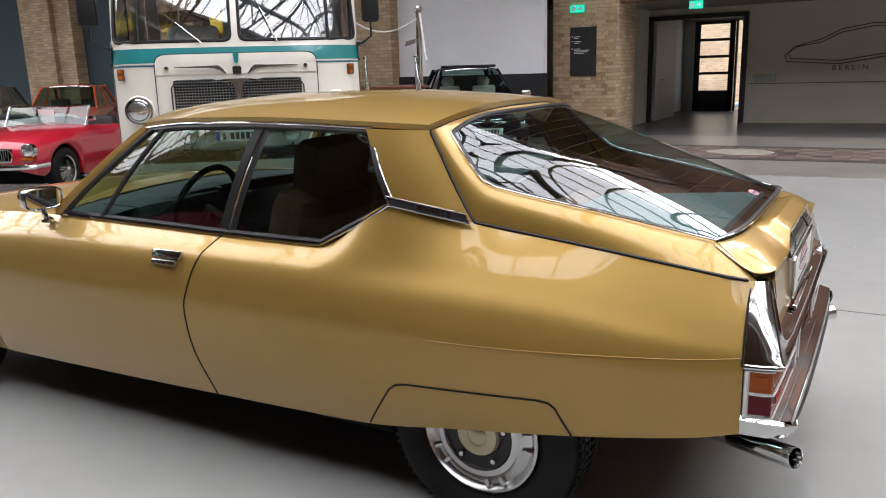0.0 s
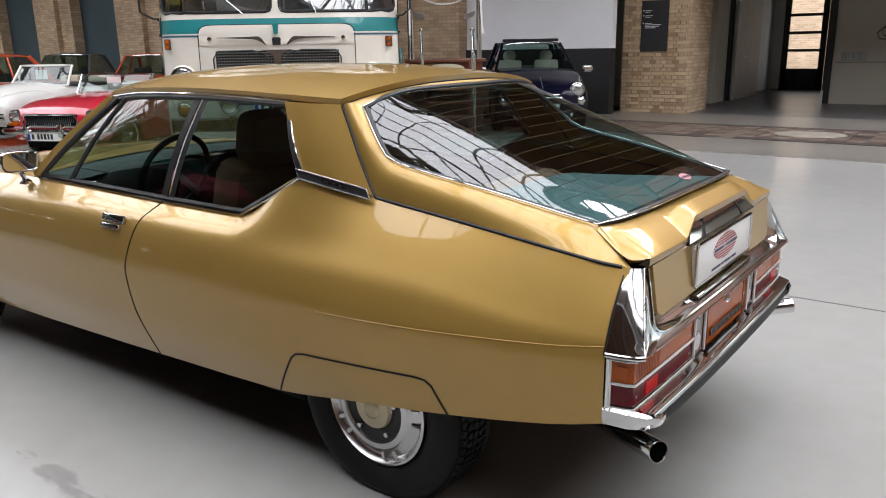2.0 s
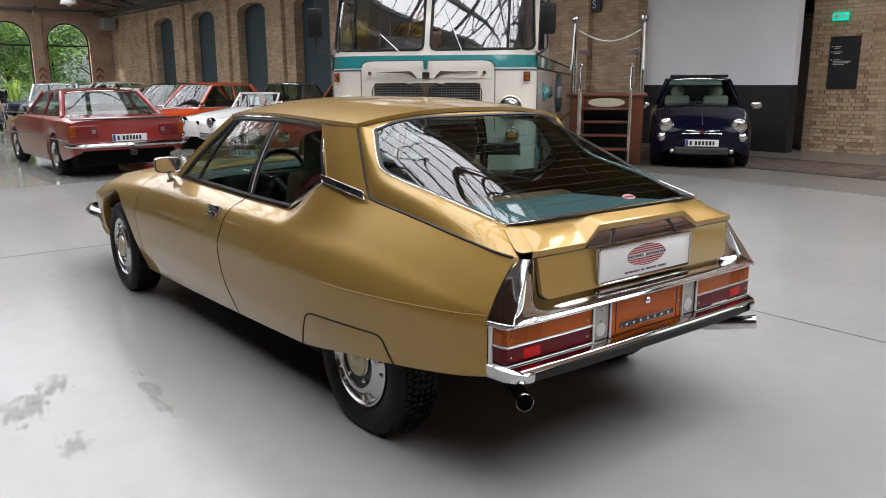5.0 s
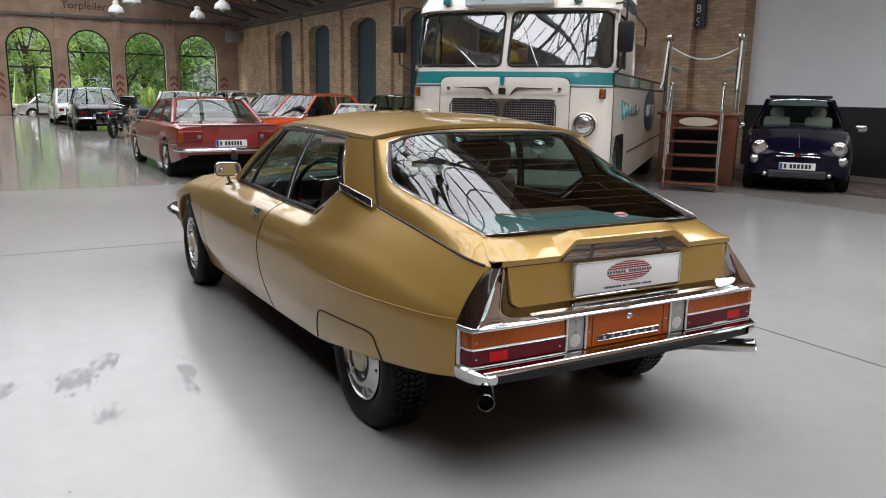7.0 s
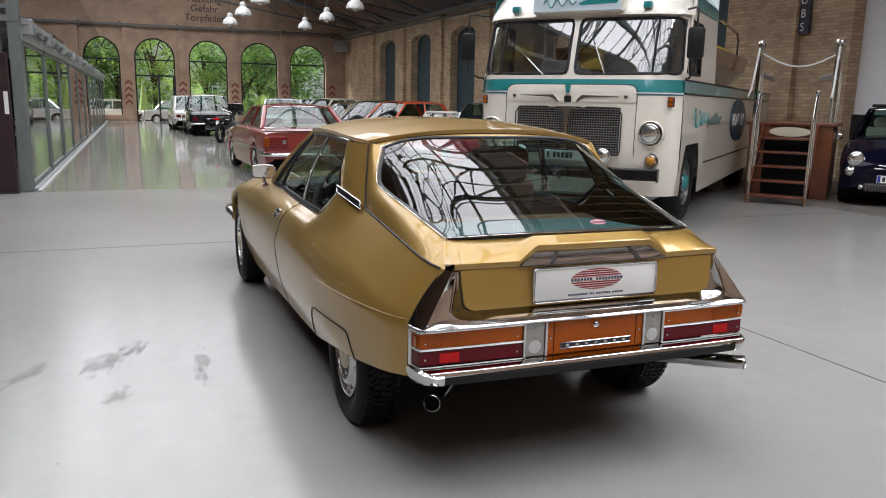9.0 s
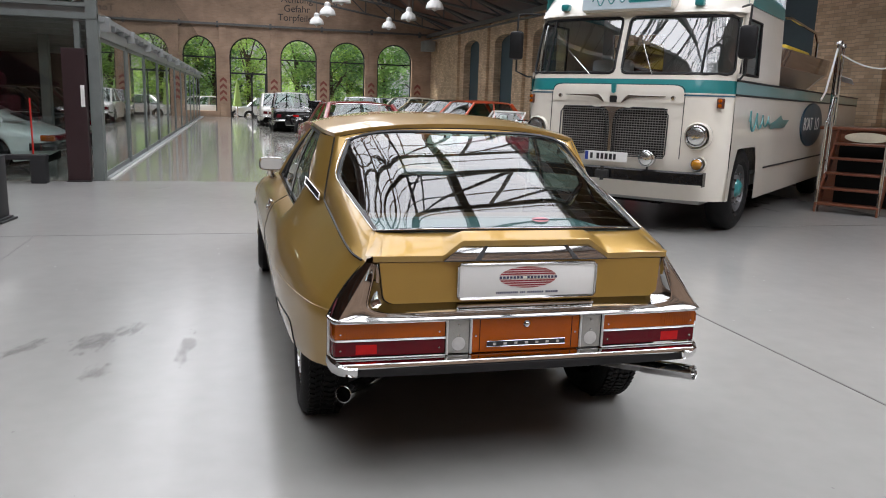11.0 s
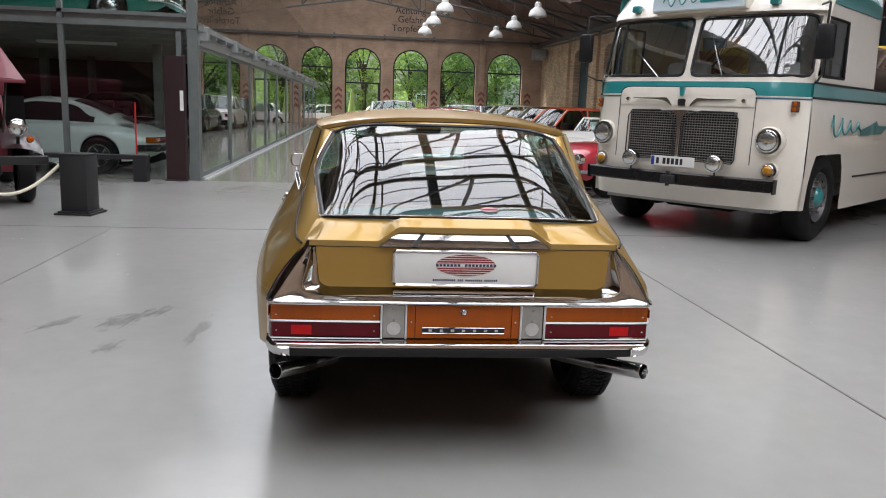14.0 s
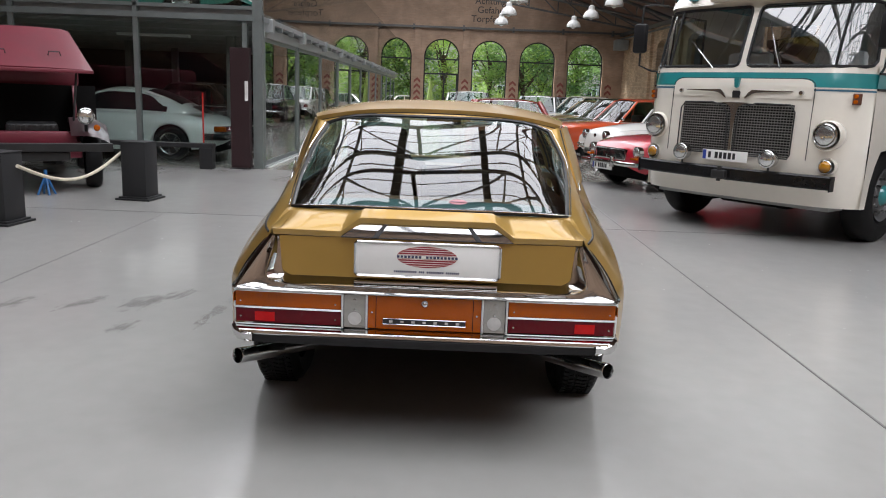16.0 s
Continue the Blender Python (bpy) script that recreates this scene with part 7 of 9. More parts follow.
st = [(-2.05, 0.70, 0.36, 0.72, 0.02, 0.06), (-1.95, 0.77, 0.28, 0.78, 0.02, 0.06), (-1.2, 0.79, 0.22, 0.84, 0.02, 0.06), (-0.5, 0.795, 0.2, 0.88, 0.02, 0.06), (0.8, 0.795, 0.2, 0.88, 0.02, 0.06), (1.7, 0.78, 0.24, 0.86, 0.02, 0.06), (2.08, 0.74, 0.34, 0.82, 0.02, 0.06), (2.14, 0.68, 0.4, 0.74, 0.01, 0.05)]
bmw = build_car("saloon_car", "orange-red seventies two-door saloon with chrome trim", facing(-14.95, 9.5, -76), ORANGE, st, (-1.22, 1.28), 0.30, 0.335, (-0.60, -0.10, 0.95, 1.40, 1.40, 0.70, 0.57), "disc", 0.17)
bumper(bmw, -2.16, 0.46, 0.74, -1, 0.04)
bumper(bmw, 2.2, 0.46, 0.72, 1, 0.04)
for sy in (-1, 1):
    round_lamp(bmw, Matrix.Translation((-2.04, sy * 0.55, 0.62)) @ FWD, 0.085, "headlamp", None, "round headlamp")
bm = B()
bx(bm, -2.07, -2.03, -0.44, 0.44, 0.54, 0.70, 0.01)
gr = part("grille", bm, IRON, bmw, "black grille")
bm = B()
for y in (-0.05, 0.05):
    tube(bm, [(-2.09, y - 0.04, 0.53), (-2.09, y + 0.04, 0.53), (-2.09, y + 0.04, 0.72), (-2.09, y - 0.04, 0.72), (-2.09, y - 0.04, 0.53)], 0.01, 5)
part("grille_kidney", bm, CHROME, gr, "", True)
bm = B()
bx(bm, -0.62, -0.55, -0.90, -0.78, 0.92, 0.99, 0.02)
part("door_mirror", bm, CHROME, bmw, "", True)

# red four-door saloon seen from behind
BRICKRED = paint("rust_red_paint", (0.235, 0.017, 0.014), 0.0, 0.3)
st = [(-2.55, 0.70, 0.36, 0.70, 0.02, 0.06), (-2.42, 0.84, 0.28, 0.80, 0.02, 0.06), (-1.6, 0.885, 0.22, 0.86, 0.03, 0.08), (-0.8, 0.893, 0.2, 0.92, 0.02, 0.06), (0.9, 0.893, 0.2, 0.93, 0.02, 0.06), (1.5, 0.885, 0.24, 0.92, 0.02, 0.06), (2.12, 0.86, 0.34, 0.90, 0.02, 0.05), (2.18, 0.84, 0.36, 0.87, 0.01, 0.04), (2.20, 0.80, 0.40, 0.60, 0.0, 0.04)]
merc = build_car("saloon_car", "rust red seventies four-door saloon with chrome bumpers", facing(-12.0, 6.25, 181.5), BRICKRED, st, (-1.55, 1.24), 0.315, 0.35, (-0.85, -0.25, 0.95, 1.50, 1.31, 0.76, 0.60), "disc", 0.185, seat=TAN)
bumper(merc, 2.30, 0.50, 0.84, 1, 0.038)
bumper(merc, -2.62, 0.50, 0.84, -1, 0.05)
for sy in (-1, 1):
    bm = B()
    bx(bm, 2.17, 2.225, sy * 0.66 - 0.19, sy * 0.66 + 0.19, 0.62, 0.80, 0.012)
    tl = part("tail_lamp", bm, mat("ribbed_red_lens", (0.25, 0.012, 0.012), 0.15, 0, 0.1, 30, coat=0.7), merc, "ribbed red and amber tail lamp", True)
    bm = B()
    bx(bm, 2.165, 2.23, sy * 0.81 - 0.042, sy * 0.81 + 0.042, 0.625, 0.795, 0.01)
    part("amber_lens", bm, AMBER, tl, "", True)
    bm = B()
    bx(bm, 2.18, 2.232, sy * 0.52 - 0.03, sy * 0.52 + 0.03, 0.68, 0.74, 0.006)
    part("white_lens", bm, LENS_WHITE, tl)
    bm = B()
    for k in range(5):
        bx(bm, 2.20, 2.238, sy * 0.66 - 0.19, sy * 0.66 + 0.19, 0.63 + 0.036 * k, 0.637 + 0.036 * k)
    part("lamp_rib", bm, RED_LENS, tl)
    bm = B()
    tube(bm, [(-2.3, sy * 0.89, 0.56), (1.0, sy * 0.905, 0.58), (2.1, sy * 0.875, 0.58)], 0.012, 5)
    part("side_moulding", bm, CHROME, merc)
licence_plate(merc, Matrix.Translation((2.225, 0.0, 0.60)) @ Matrix.Rotation(math.pi, 4, "Z"), 0.52, 0.11, 7, 12)
bm = B()
tube(bm, [(2.16, -0.82, 0.905), (2.205, -0.82, 0.89), (2.205, 0.82, 0.89), (2.16, 0.82, 0.905)], 0.012, 6)
part("boot_edge", bm, IRON, merc)
bm = B()
bx(bm, 2.30, 2.40, -0.05, 0.05, 0.34, 0.42, 0.02)
cyl(bm, (2.38, 0, 0.40), (2.38, 0, 0.47), 0.025)
part("tow_hitch", bm, IRON, merc)

# small dark blue city car with folding roof
NAVY = mat("dark_blue_paint", (0.003, 0.0035, 0.014), 0.25, 0, 0.05, 0.8, coat=0.25, spec=0.2)
st = [(-1.72, 0.55, 0.30, 0.62, 0.03, 0.08), (-1.62, 0.74, 0.24, 0.72, 0.03, 0.10), (-1.3, 0.80, 0.20, 0.84, 0.05, 0.14), (-0.75, 0.813, 0.18, 0.98, 0.04, 0.10), (0.6, 0.813, 0.18, 1.0, 0.02, 0.08), (1.4, 0.79, 0.22, 0.98, 0.02, 0.1), (1.75, 0.70, 0.3, 0.86, 0.02, 0.1), (1.82, 0.6, 0.36, 0.72, 0.0, 0.05)]
fiat = build_car("city_car", "small dark blue city car with black folding roof, parked", facing(-5.62, 15.15, -53), NAVY, st, (-1.13, 1.17), 0.29, 0.33, (-0.72, -0.12, 1.0, 1.45, 1.47, 0.70, 0.52), "disc", 0.185, seat=mat("ivory_leather", (0.55, 0.52, 0.44), 0.5, 0, 0.08, 5), roofm=BLACK)
for sy in (-1, 1):
    round_lamp(fiat, Matrix.Translation((-1.665, sy * 0.565, 0.70)) @ FWD @ Matrix.Rotation(sy * 0.25, 4, "X"), 0.105, "headlamp", None, "round headlamp with chrome ring")
    round_lamp(fiat, Matrix.Translation((-1.68, sy * 0.63, 0.52)) @ FWD, 0.062, "lower_lamp", None, "small round lower lamp")
    round_lamp(fiat, Matrix.Translation((-1.755, sy * 0.46, 0.30)) @ FWD, 0.038, "fog_lamp", None, "small fog lamp")
    bm = B()
    bx(bm, -0.06, 0.06, -0.09, 0.09, -0.055, 0.055, 0.035, Matrix.Translation((-0.62, sy * 0.93, 1.0)))
    part("door_mirror", bm, CHROME, fiat, "chrome door mirror", True)
    bm = B()
    tube(bm, [(-1.74, sy * 0.04, 0.615), (-1.71, sy * 0.30, 0.63), (-1.66, sy * 0.40, 0.635)], 0.007, 6)
    tube(bm, [(-1.75, sy * 0.04, 0.585), (-1.72, sy * 0.30, 0.575), (-1.66, sy * 0.42, 0.56)], 0.007, 6)
    part("nose_bar", bm, CHROME, fiat, "", True)
    bm = B()
    lathe(bm, [(0, 0.10), (0.08, 0.09), (0.12, 0.03), (0.12, -0.03), (0.08, -0.09), (0, -0.10)], Matrix.Translation((0.36, sy * 0.34, 1.22)) @ Matrix.Diagonal((0.6, 1, 1, 1)), 18)
    part("headrest", bm, mat("ivory_headrest", (0.55, 0.52, 0.44), 0.5), fiat, "round ivory headrest", True)
bm = B()
lathe(bm, [(0, 0.012), (0.030, 0.010), (0.036, 0.0)], Matrix.Translation((-1.76, 0, 0.60)) @ FWD, 20)
part("nose_badge", bm, mat("red_enamel_badge", (0.12, 0.012, 0.012), 0.25, 0.2), fiat, "round red and chrome badge", True)
bm = B()
bx(bm, -1.78, -1.70, -0.42, 0.42, 0.24, 0.36, 0.02)
lg = part("lower_grille", bm, IRON, fiat, "black lower grille with studs")
bm = B()
for i in range(4):
    for j in range(20):
        bx(bm, -1.788, -1.778, -0.39 + 0.041 * j - 0.006, -0.39 + 0.041 * j + 0.006, 0.257 + 0.026 * i, 0.268 + 0.026 * i)
part("grille_stud", bm, STEEL, lg)
licence_plate(fiat, Matrix.Translation((-1.785, 0.0, 0.43)), 0.52, 0.11, 7, 5)
bm = B()
bx(bm, -0.10, 0.14, -0.50, 0.50, 1.475, 1.525, 0.02)
part("roof_fold", bm, BLACK, fiat, "folded black fabric roof", True)
bm = B()
tube(bm, [(-1.70, 0, 0.72), (-1.3, 0, 0.895), (-0.9, 0, 0.99)], 0.006, 5)
part("bonnet_rib", bm, CHROME, fiat)

# further cars in the rows along the wall
def plain_saloon(name, label, m, pm, length=4.2, half=0.80, belt=0.88, roof=1.40, style="disc", roofm=None, fast=False):
    h = length / 2
    st = [(-h, half * 0.86, 0.36, 0.68, 0.02, 0.06), (-h + 0.12, half * 0.95, 0.28, 0.76, 0.02, 0.06), (-h * 0.6, half, 0.22, belt - 0.06, 0.03, 0.08), (-0.5, half, 0.2, belt, 0.02, 0.06), (0.9, half, 0.2, belt, 0.02, 0.06), (h - 0.5, half * 0.98, 0.24, belt - 0.02, 0.02, 0.06), (h - 0.08, half * 0.92, 0.34, belt - 0.08, 0.02, 0.06), (h, half * 0.84, 0.4, belt - 0.16, 0.0, 0.05)]
    c = build_car(name, label, m, pm, st, (-h * 0.6, h * 0.6), 0.30, 0.335, (-0.70, -0.15, 0.85, h * 0.85 if fast else 1.40, roof, half - 0.1, half - 0.23), style, 0.165, roofm=roofm)
    bumper(c, -h - 0.08, 0.45, half * 0.93, -1, 0.038)
    bumper(c, h + 0.06, 0.45, half * 0.9, 1, 0.038)
    for sy in (-1, 1):
        round_lamp(c, Matrix.Translation((-h + 0.02, sy * half * 0.68, 0.60)) @ FWD, 0.08, "headlamp", None, "round headlamp")
        bm = B()
        bx(bm, h - 0.04, h + 0.02, sy * half * 0.7 - 0.09, sy * half * 0.7 + 0.09, 0.56, 0.68, 0.01)
        part("tail_lamp", bm, RED_LENS, c, "", True)
    bm = B()
    bx(bm, -h - 0.015, -h + 0.02, -0.36, 0.36, 0.50, 0.66, 0.02)
    part("grille", bm, IRON, c)
    licence_plate(c, Matrix.Translation((h + 0.05, 0, 0.52)) @ Matrix.Rotation(math.pi, 4, "Z"), 0.5, 0.11, 6, int(abs(m.translation.x * 7)))
    return c


OLIVE = paint("olive_gold_paint", (0.20, 0.15, 0.045), 0.3, 0.35)
GREEN = paint("dark_green_paint", (0.02, 0.045, 0.025), 0.0, 0.3)
CREAMP = paint("cream_paint", (0.58, 0.55, 0.44), 0.0, 0.3)
SILVER = paint("silver_paint", (0.42, 0.43, 0.44), 0.7, 0.35)
MAROON = paint("maroon_paint", (0.075, 0.008, 0.014), 0.0, 0.35)
BLACKP = paint("black_car_paint", (0.010, 0.010, 0.011), 0.0, 0.2)
BLUEP = paint("dull_blue_paint", (0.04, 0.07, 0.13), 0.0, 0.3)
plain_saloon("saloon_car", "olive gold coupe in the row along the wall", facing(-20.7, 9.7, -70), OLIVE, 4.3, fast=True, roof=1.32)
plain_saloon("saloon_car", "dark green saloon with pale windscreen trim", facing(-17.8, 9.75, -72), GREEN, 4.4)
plain_saloon("saloon_car", "cream saloon in the row along the wall", facing(-23.6, 9.8, -70), CREAMP, 4.6, roof=1.45)
plain_saloon("saloon_car", "silver coupe in the row along the wall", facing(-26.6, 9.9, -68), SILVER, 4.3, fast=True)
plain_saloon("saloon_car", "dull blue saloon near the gable windows", facing(-29.8, 10.0, -68), BLUEP, 4.3)
plain_saloon("saloon_car", "maroon saloon with black roof behind the roadsters", facing(-12.6, 13.9, -52), MAROON, 4.0, roof=1.36, roofm=BLACKP)
plain_saloon("saloon_car", "black coupe with a sheet behind the glass", facing(-9.8, 13.6, -52), BLACKP, 4.1, roof=1.28, fast=True)
plain_saloon("saloon_car", "orange saloon close to the brick piers", facing(-15.6, 14.0, -50), ORANGE, 4.0, roof=1.36)
plain_saloon("saloon_car", "dark grey saloon close to the brick piers", facing(-19.0, 13.8, -50), mat("grey_enamel", (0.07, 0.075, 0.08), 0.3, coat=1.0), 4.2)
# cars down the aisle
plain_saloon("saloon_car", "black and white classic saloon seen from behind", facing(-28.9, 6.15, 180), BLACKP, 4.5, 0.84, 0.95, 1.50, "disc", WHITE_P)
plain_saloon("saloon_car", "white classic car parked in the aisle", facing(-33.6, 5.75, 181), WHITE_P, 4.3, 0.80, 0.92, 1.46, "disc", None, True)
plain_saloon("saloon_car", "black car at the end of the aisle", facing(-38.9, 6.0, 180), BLACKP, 4.2, 0.80, 0.9, 1.42)
plain_saloon("saloon_car", "silver saloon behind the motorcycle", facing(-25.0, 8.6, 165), SILVER, 4.4, 0.82, 0.92, 1.42)

# motorcycle in the aisle
moto = thing("motorcycle", "black touring motorcycle with chrome parts on its stand", "motorcycle", facing(-22.9, 6.35, 150))
for x in (-0.72, 0.72):
    bm = B()
    lathe(bm, [(0.22, 0.04), (0.27, 0.055), (0.31, 0.03), (0.31, -0.03), (0.27, -0.055), (0.22, -0.04)], Matrix.Translation((x, 0, 0.31)) @ Matrix.Rotation(math.pi / 2, 4, "X"), 28, True)
    t = part("tyre", bm, TYRE, moto, "", True)
    bm = B()
    for k in range(10):
        a = math.pi * k / 5
        tube(bm, [(x, 0, 0.31), (x + 0.22 * math.cos(a), 0, 0.31 + 0.22 * math.sin(a))], 0.008, 4)
    part("spoke", bm, STEEL, t)
bm = B()
bx(bm, -0.30, 0.22, -0.13, 0.13, 0.66, 0.92, 0.09)
part("tank", bm, BLACKP, moto, "", True)
bm = B()
bx(bm, 0.15, 0.75, -0.14, 0.14, 0.70, 0.82, 0.05)
part("saddle", bm, SEAT_BLACK, moto, "", True)
bm = B()
bx(bm, -0.28, 0.22, -0.2, 0.2, 0.28, 0.62, 0.05)
part("engine", bm, STEEL, moto, "", True)
for sy in (-1, 1):
    bm = B()
    bx(bm, 0.45, 0.95, sy * 0.32 - 0.1, sy * 0.32 + 0.1, 0.42, 0.76, 0.05)
    part("pannier", bm, BLACKP, moto, "", True)
    bm = B()
    tube(bm, [(-0.72, sy * 0.09, 0.31), (-0.45, sy * 0.09, 0.95)], 0.02, 8)
    tube(bm, [(-0.45, sy * 0.09, 0.95), (-0.40, sy * 0.36, 1.02), (-0.25, sy * 0.40, 1.0)], 0.014, 8)
    part("fork", bm, CHROME, moto, "", True)
bm = B()
bx(bm, -0.70, -0.48, -0.25, 0.25, 0.85, 1.25, 0.05)
part("fairing", bm, BLACKP, moto, "", True)
bm = B()
bx(bm, 0.90, 0.98, -0.09, 0.09, 0.72, 0.78, 0.01)
part("tail_lamp", bm, RED_BRIGHT, moto)
bm = B()
tube(bm, [(0.05, 0.1, 0.35), (0.1, 0.34, 0.0)], 0.014, 6)
part("side_stand", bm, IRON, moto)

# ---- glass building, barrier and the things on that side ----
GX, GY = -9.5, 2.0
FRAME = mat("grey_green_steel", (0.17, 0.19, 0.185), 0.45, 0.3, 0.12, 5)
PANE = glass("showroom_glass", (0.88, 0.93, 0.92), 1.9)
PANE_F = glass("front_glass", (0.84, 0.89, 0.88), 1.45)
gh = thing("glass_hall", "two-storey glass and steel car store inside the hall", "glass building", kind="structure")
bm = B()
# corner post, upper and lower beams of the front
bx(bm, GX - 0.10, GX + 0.02, GY - 0.16, GY, 0, 5.0)
bx(bm, GX - 0.10, GX, GY - 0.34, GY - 0.26, 0, 2.4)
part("corner_post", bm, FRAME, gh)
bm = B()
bx(bm, GX - 0.12, GX + 0.03, -9, GY, 2.44, 2.53)
bx(bm, GX - 0.10, GX, -9, GY, 2.62, 2.68)
bx(bm, GX - 0.10, GX, -9, GY, 4.6, 4.8)
part("front_beam", bm, FRAME, gh)
for y in (-0.12, -2.2, -4.3, -6.4):
    bm = B()
    bx(bm, GX - 0.08, GX, y - 0.04, y + 0.04, 0, 4.7)
    part("front_mullion", bm, FRAME, gh)
for y0, y1 in ((-0.08, GY - 0.34), (-2.16, -0.16), (-4.26, -2.24), (-6.36, -4.34)):
    for z0, z1 in ((0.02, 2.44), (2.68, 4.6)):
        bm = B()
        bx(bm, GX - 0.052, GX - 0.046, y0, y1, z0, z1)
        part("pane", bm, PANE_F, gh).visible_shadow = False
bm = B()
bx(bm, -44, GX - 0.1, GY - 0.10, GY + 0.02, 2.20, 2.36)
bx(bm, -44, GX - 0.1, GY - 0.02, GY + 0.10, 2.42, 2.50)
bx(bm, -44, GX - 0.1, GY - 0.12, GY + 0.06, 0, 0.035)
part("side_beam", bm, GREY_STEEL, gh)
bm = B()
bx(bm, -44, GX, GY + 0.06, GY + 0.12, 0, 0.02)
part("door_track", bm, mat("pale_track", (0.5, 0.5, 0.48), 0.5), gh)
for k in range(11):
    x, w = GX - 0.1 - 2.97 * k, 2.97
    for xm, wd in ((x - 0.07, 0.07), (x - w + 0.03, 0.05)) if k % 2 == 0 else ((x - 0.13, 0.07), (x - w + 0.02, 0.06)):
        bm = B()
        bx(bm, xm, xm + wd, GY - 0.05, GY + 0.01, 0.03, 2.2, 0.004)
        part("side_mullion", bm, FRAME, gh)
    for za, zb in ((0.035, 0.11), (2.13, 2.2)):
        bm = B()
        bx(bm, x - w + 0.09, x - 0.14, GY - 0.035, GY - 0.005, za, zb)
        part("door_rail", bm, FRAME, gh)
    bm = B()
    bx(bm, x - w + 0.06, x - 0.08, GY - 0.022, GY - 0.016, 0.09, 2.15)
    part("pane", bm, PANE, gh).visible_shadow = False
    bm = B()
    bx(bm, x - 0.20, x - 0.04, GY - 0.02, GY + 0.15, 2.28, 2.50, 0.012)
    part("track_box", bm, GREY_STEEL, gh)
    for xb in (x - 1.0, x - 2.0):
        bm = B()
        bx(bm, xb - 0.03, xb + 0.03, GY, GY + 0.11, 2.34, 2.46, 0.006)
        part("track_bracket", bm, GREY_STEEL, gh)
bm = B()
bx(bm, -44, GX - 0.1, GY - 0.05, GY - 0.04, 2.55, 4.6)
part("pane", bm, PANE, gh).visible_shadow = False
bm = B()
bx(bm, -44, GX - 0.1, -12, GY - 0.1, 2.53, 2.62)
for kk in range(60):
    bx(bm, GX - 0.25 - 0.3 * kk, GX - 0.13 - 0.3 * kk, -12, GY - 0.2, 2.49, 2.53)
for kk in range(20):
    bx(bm, GX - 0.4 - 1.6 * kk, GX - 0.3 - 1.6 * kk, -12, GY - 0.2, 2.41, 2.53)
part("storey_deck", bm, mat("ribbed_deck_underside", (0.32, 0.33, 0.32), 0.5, 0.3, 0.15, 4), gh, "grey steel storey deck")
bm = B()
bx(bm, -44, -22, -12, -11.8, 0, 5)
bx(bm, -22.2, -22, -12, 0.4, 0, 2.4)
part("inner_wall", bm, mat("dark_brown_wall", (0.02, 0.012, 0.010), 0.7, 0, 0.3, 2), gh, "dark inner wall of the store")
for x, y in ((-13.4, -3.2), (-13.4, 0.4), (-16.8, -3.2), (-16.8, 0.4), (-20.2, -3.2)):
    bm = B()
    bx(bm, x - 0.09, x + 0.09, y - 0.09, y + 0.09, 0, 2.53, 0.008)
    part("store_column", bm, FRAME, gh)
# dark red-brown door pillar beside the corner
bm = B()
bx(bm, GX + 0.03, GX + 0.19, 1.50, 1.82, 0, 2.00, 0.006)
pil = part("door_pillar", bm, mat("oxblood_paint", (0.026, 0.010, 0.012), 0.45, 0, 0.15, 3), None, "tall oxblood-painted door pillar with a white sign")
tagged(pil, "", "pillar")
bm = B()
bx(bm, GX + 0.192, GX + 0.2, 1.745, 1.80, 1.14, 1.46)
part("sign", bm, PAPER, pil)
bm = B()
bx(bm, GX + 0.02, GX + 0.22, 1.48, 1.84, 0, 0.02)
part("pillar_foot", bm, IRON, pil)
# low dark bench barrier
bench = thing("barrier_bench", "low anthracite steel bench barrier before the glass", "barrier", Matrix.Translation((GX + 0.28, 0, 0)))
bm = B()
bx(bm, 0, 0.2, -1.6, 1.27, 0.35, 0.42, 0.006)
part("rail", bm, SOCLE, bench)
for y in (-1.55, 1.05):
    bm = B()
    bx(bm, 0, 0.2, y, y + 0.21, 0, 0.35, 0.005)
    part("leg", bm, SOCLE, bench)
# red marker pole
bm = B()
cyl(bm, (GX + 0.2, 1.04, 0), (GX + 0.2, 1.04, 1.25), 0.013)
rp = part("marker_pole", bm, mat("signal_red", (0.5, 0.02, 0.015), 0.4), None, "thin red marker pole standing by the bench", True)
tagged(rp, "", "pole")
# white rear-engined coupe inside
WHITE_M = paint("pale_mint_white_paint", (0.72, 0.77, 0.74), 0.0, 0.28)
st = [(-2.10, 0.50, 0.34, 0.50, 0.02, 0.05), (-2.0, 0.72, 0.26, 0.62, 0.02, 0.08), (-1.4, 0.82, 0.2, 0.76, -0.06, 0.10), (-0.7, 0.82, 0.18, 0.84, 0.0, 0.08), (0.6, 0.825, 0.18, 0.86, 0.03, 0.08), (1.2, 0.86, 0.2, 0.86, 0.08, 0.12), (1.7, 0.84, 0.24, 0.78, 0.06, 0.12), (2.05, 0.74, 0.34, 0.66, 0.03, 0.08), (2.15, 0.66, 0.40, 0.56, 0.02, 0.05)]
por = build_car("coupe_car", "pale white rear-engined coupe behind the glass", facing(-11.0, -0.96, -90), WHITE_M, st, (-1.15, 1.12), 0.315, 0.345, None, "fuchs", 0.2, False)
P_TOP = [(-0.85, 0.86), (-0.30, 1.23), (0.05, 1.295), (0.45, 1.285), (0.9, 1.17), (1.3, 0.99), (1.68, 0.83)]
P_WID = [(-0.85, 0.60), (-0.3, 0.50), (0.4, 0.535), (1.0, 0.52), (1.68, 0.46)]
DARK_GLASS = mat("dark_cabin_glass", (0.012, 0.014, 0.015), 0.05, 0, 0.1, 3)


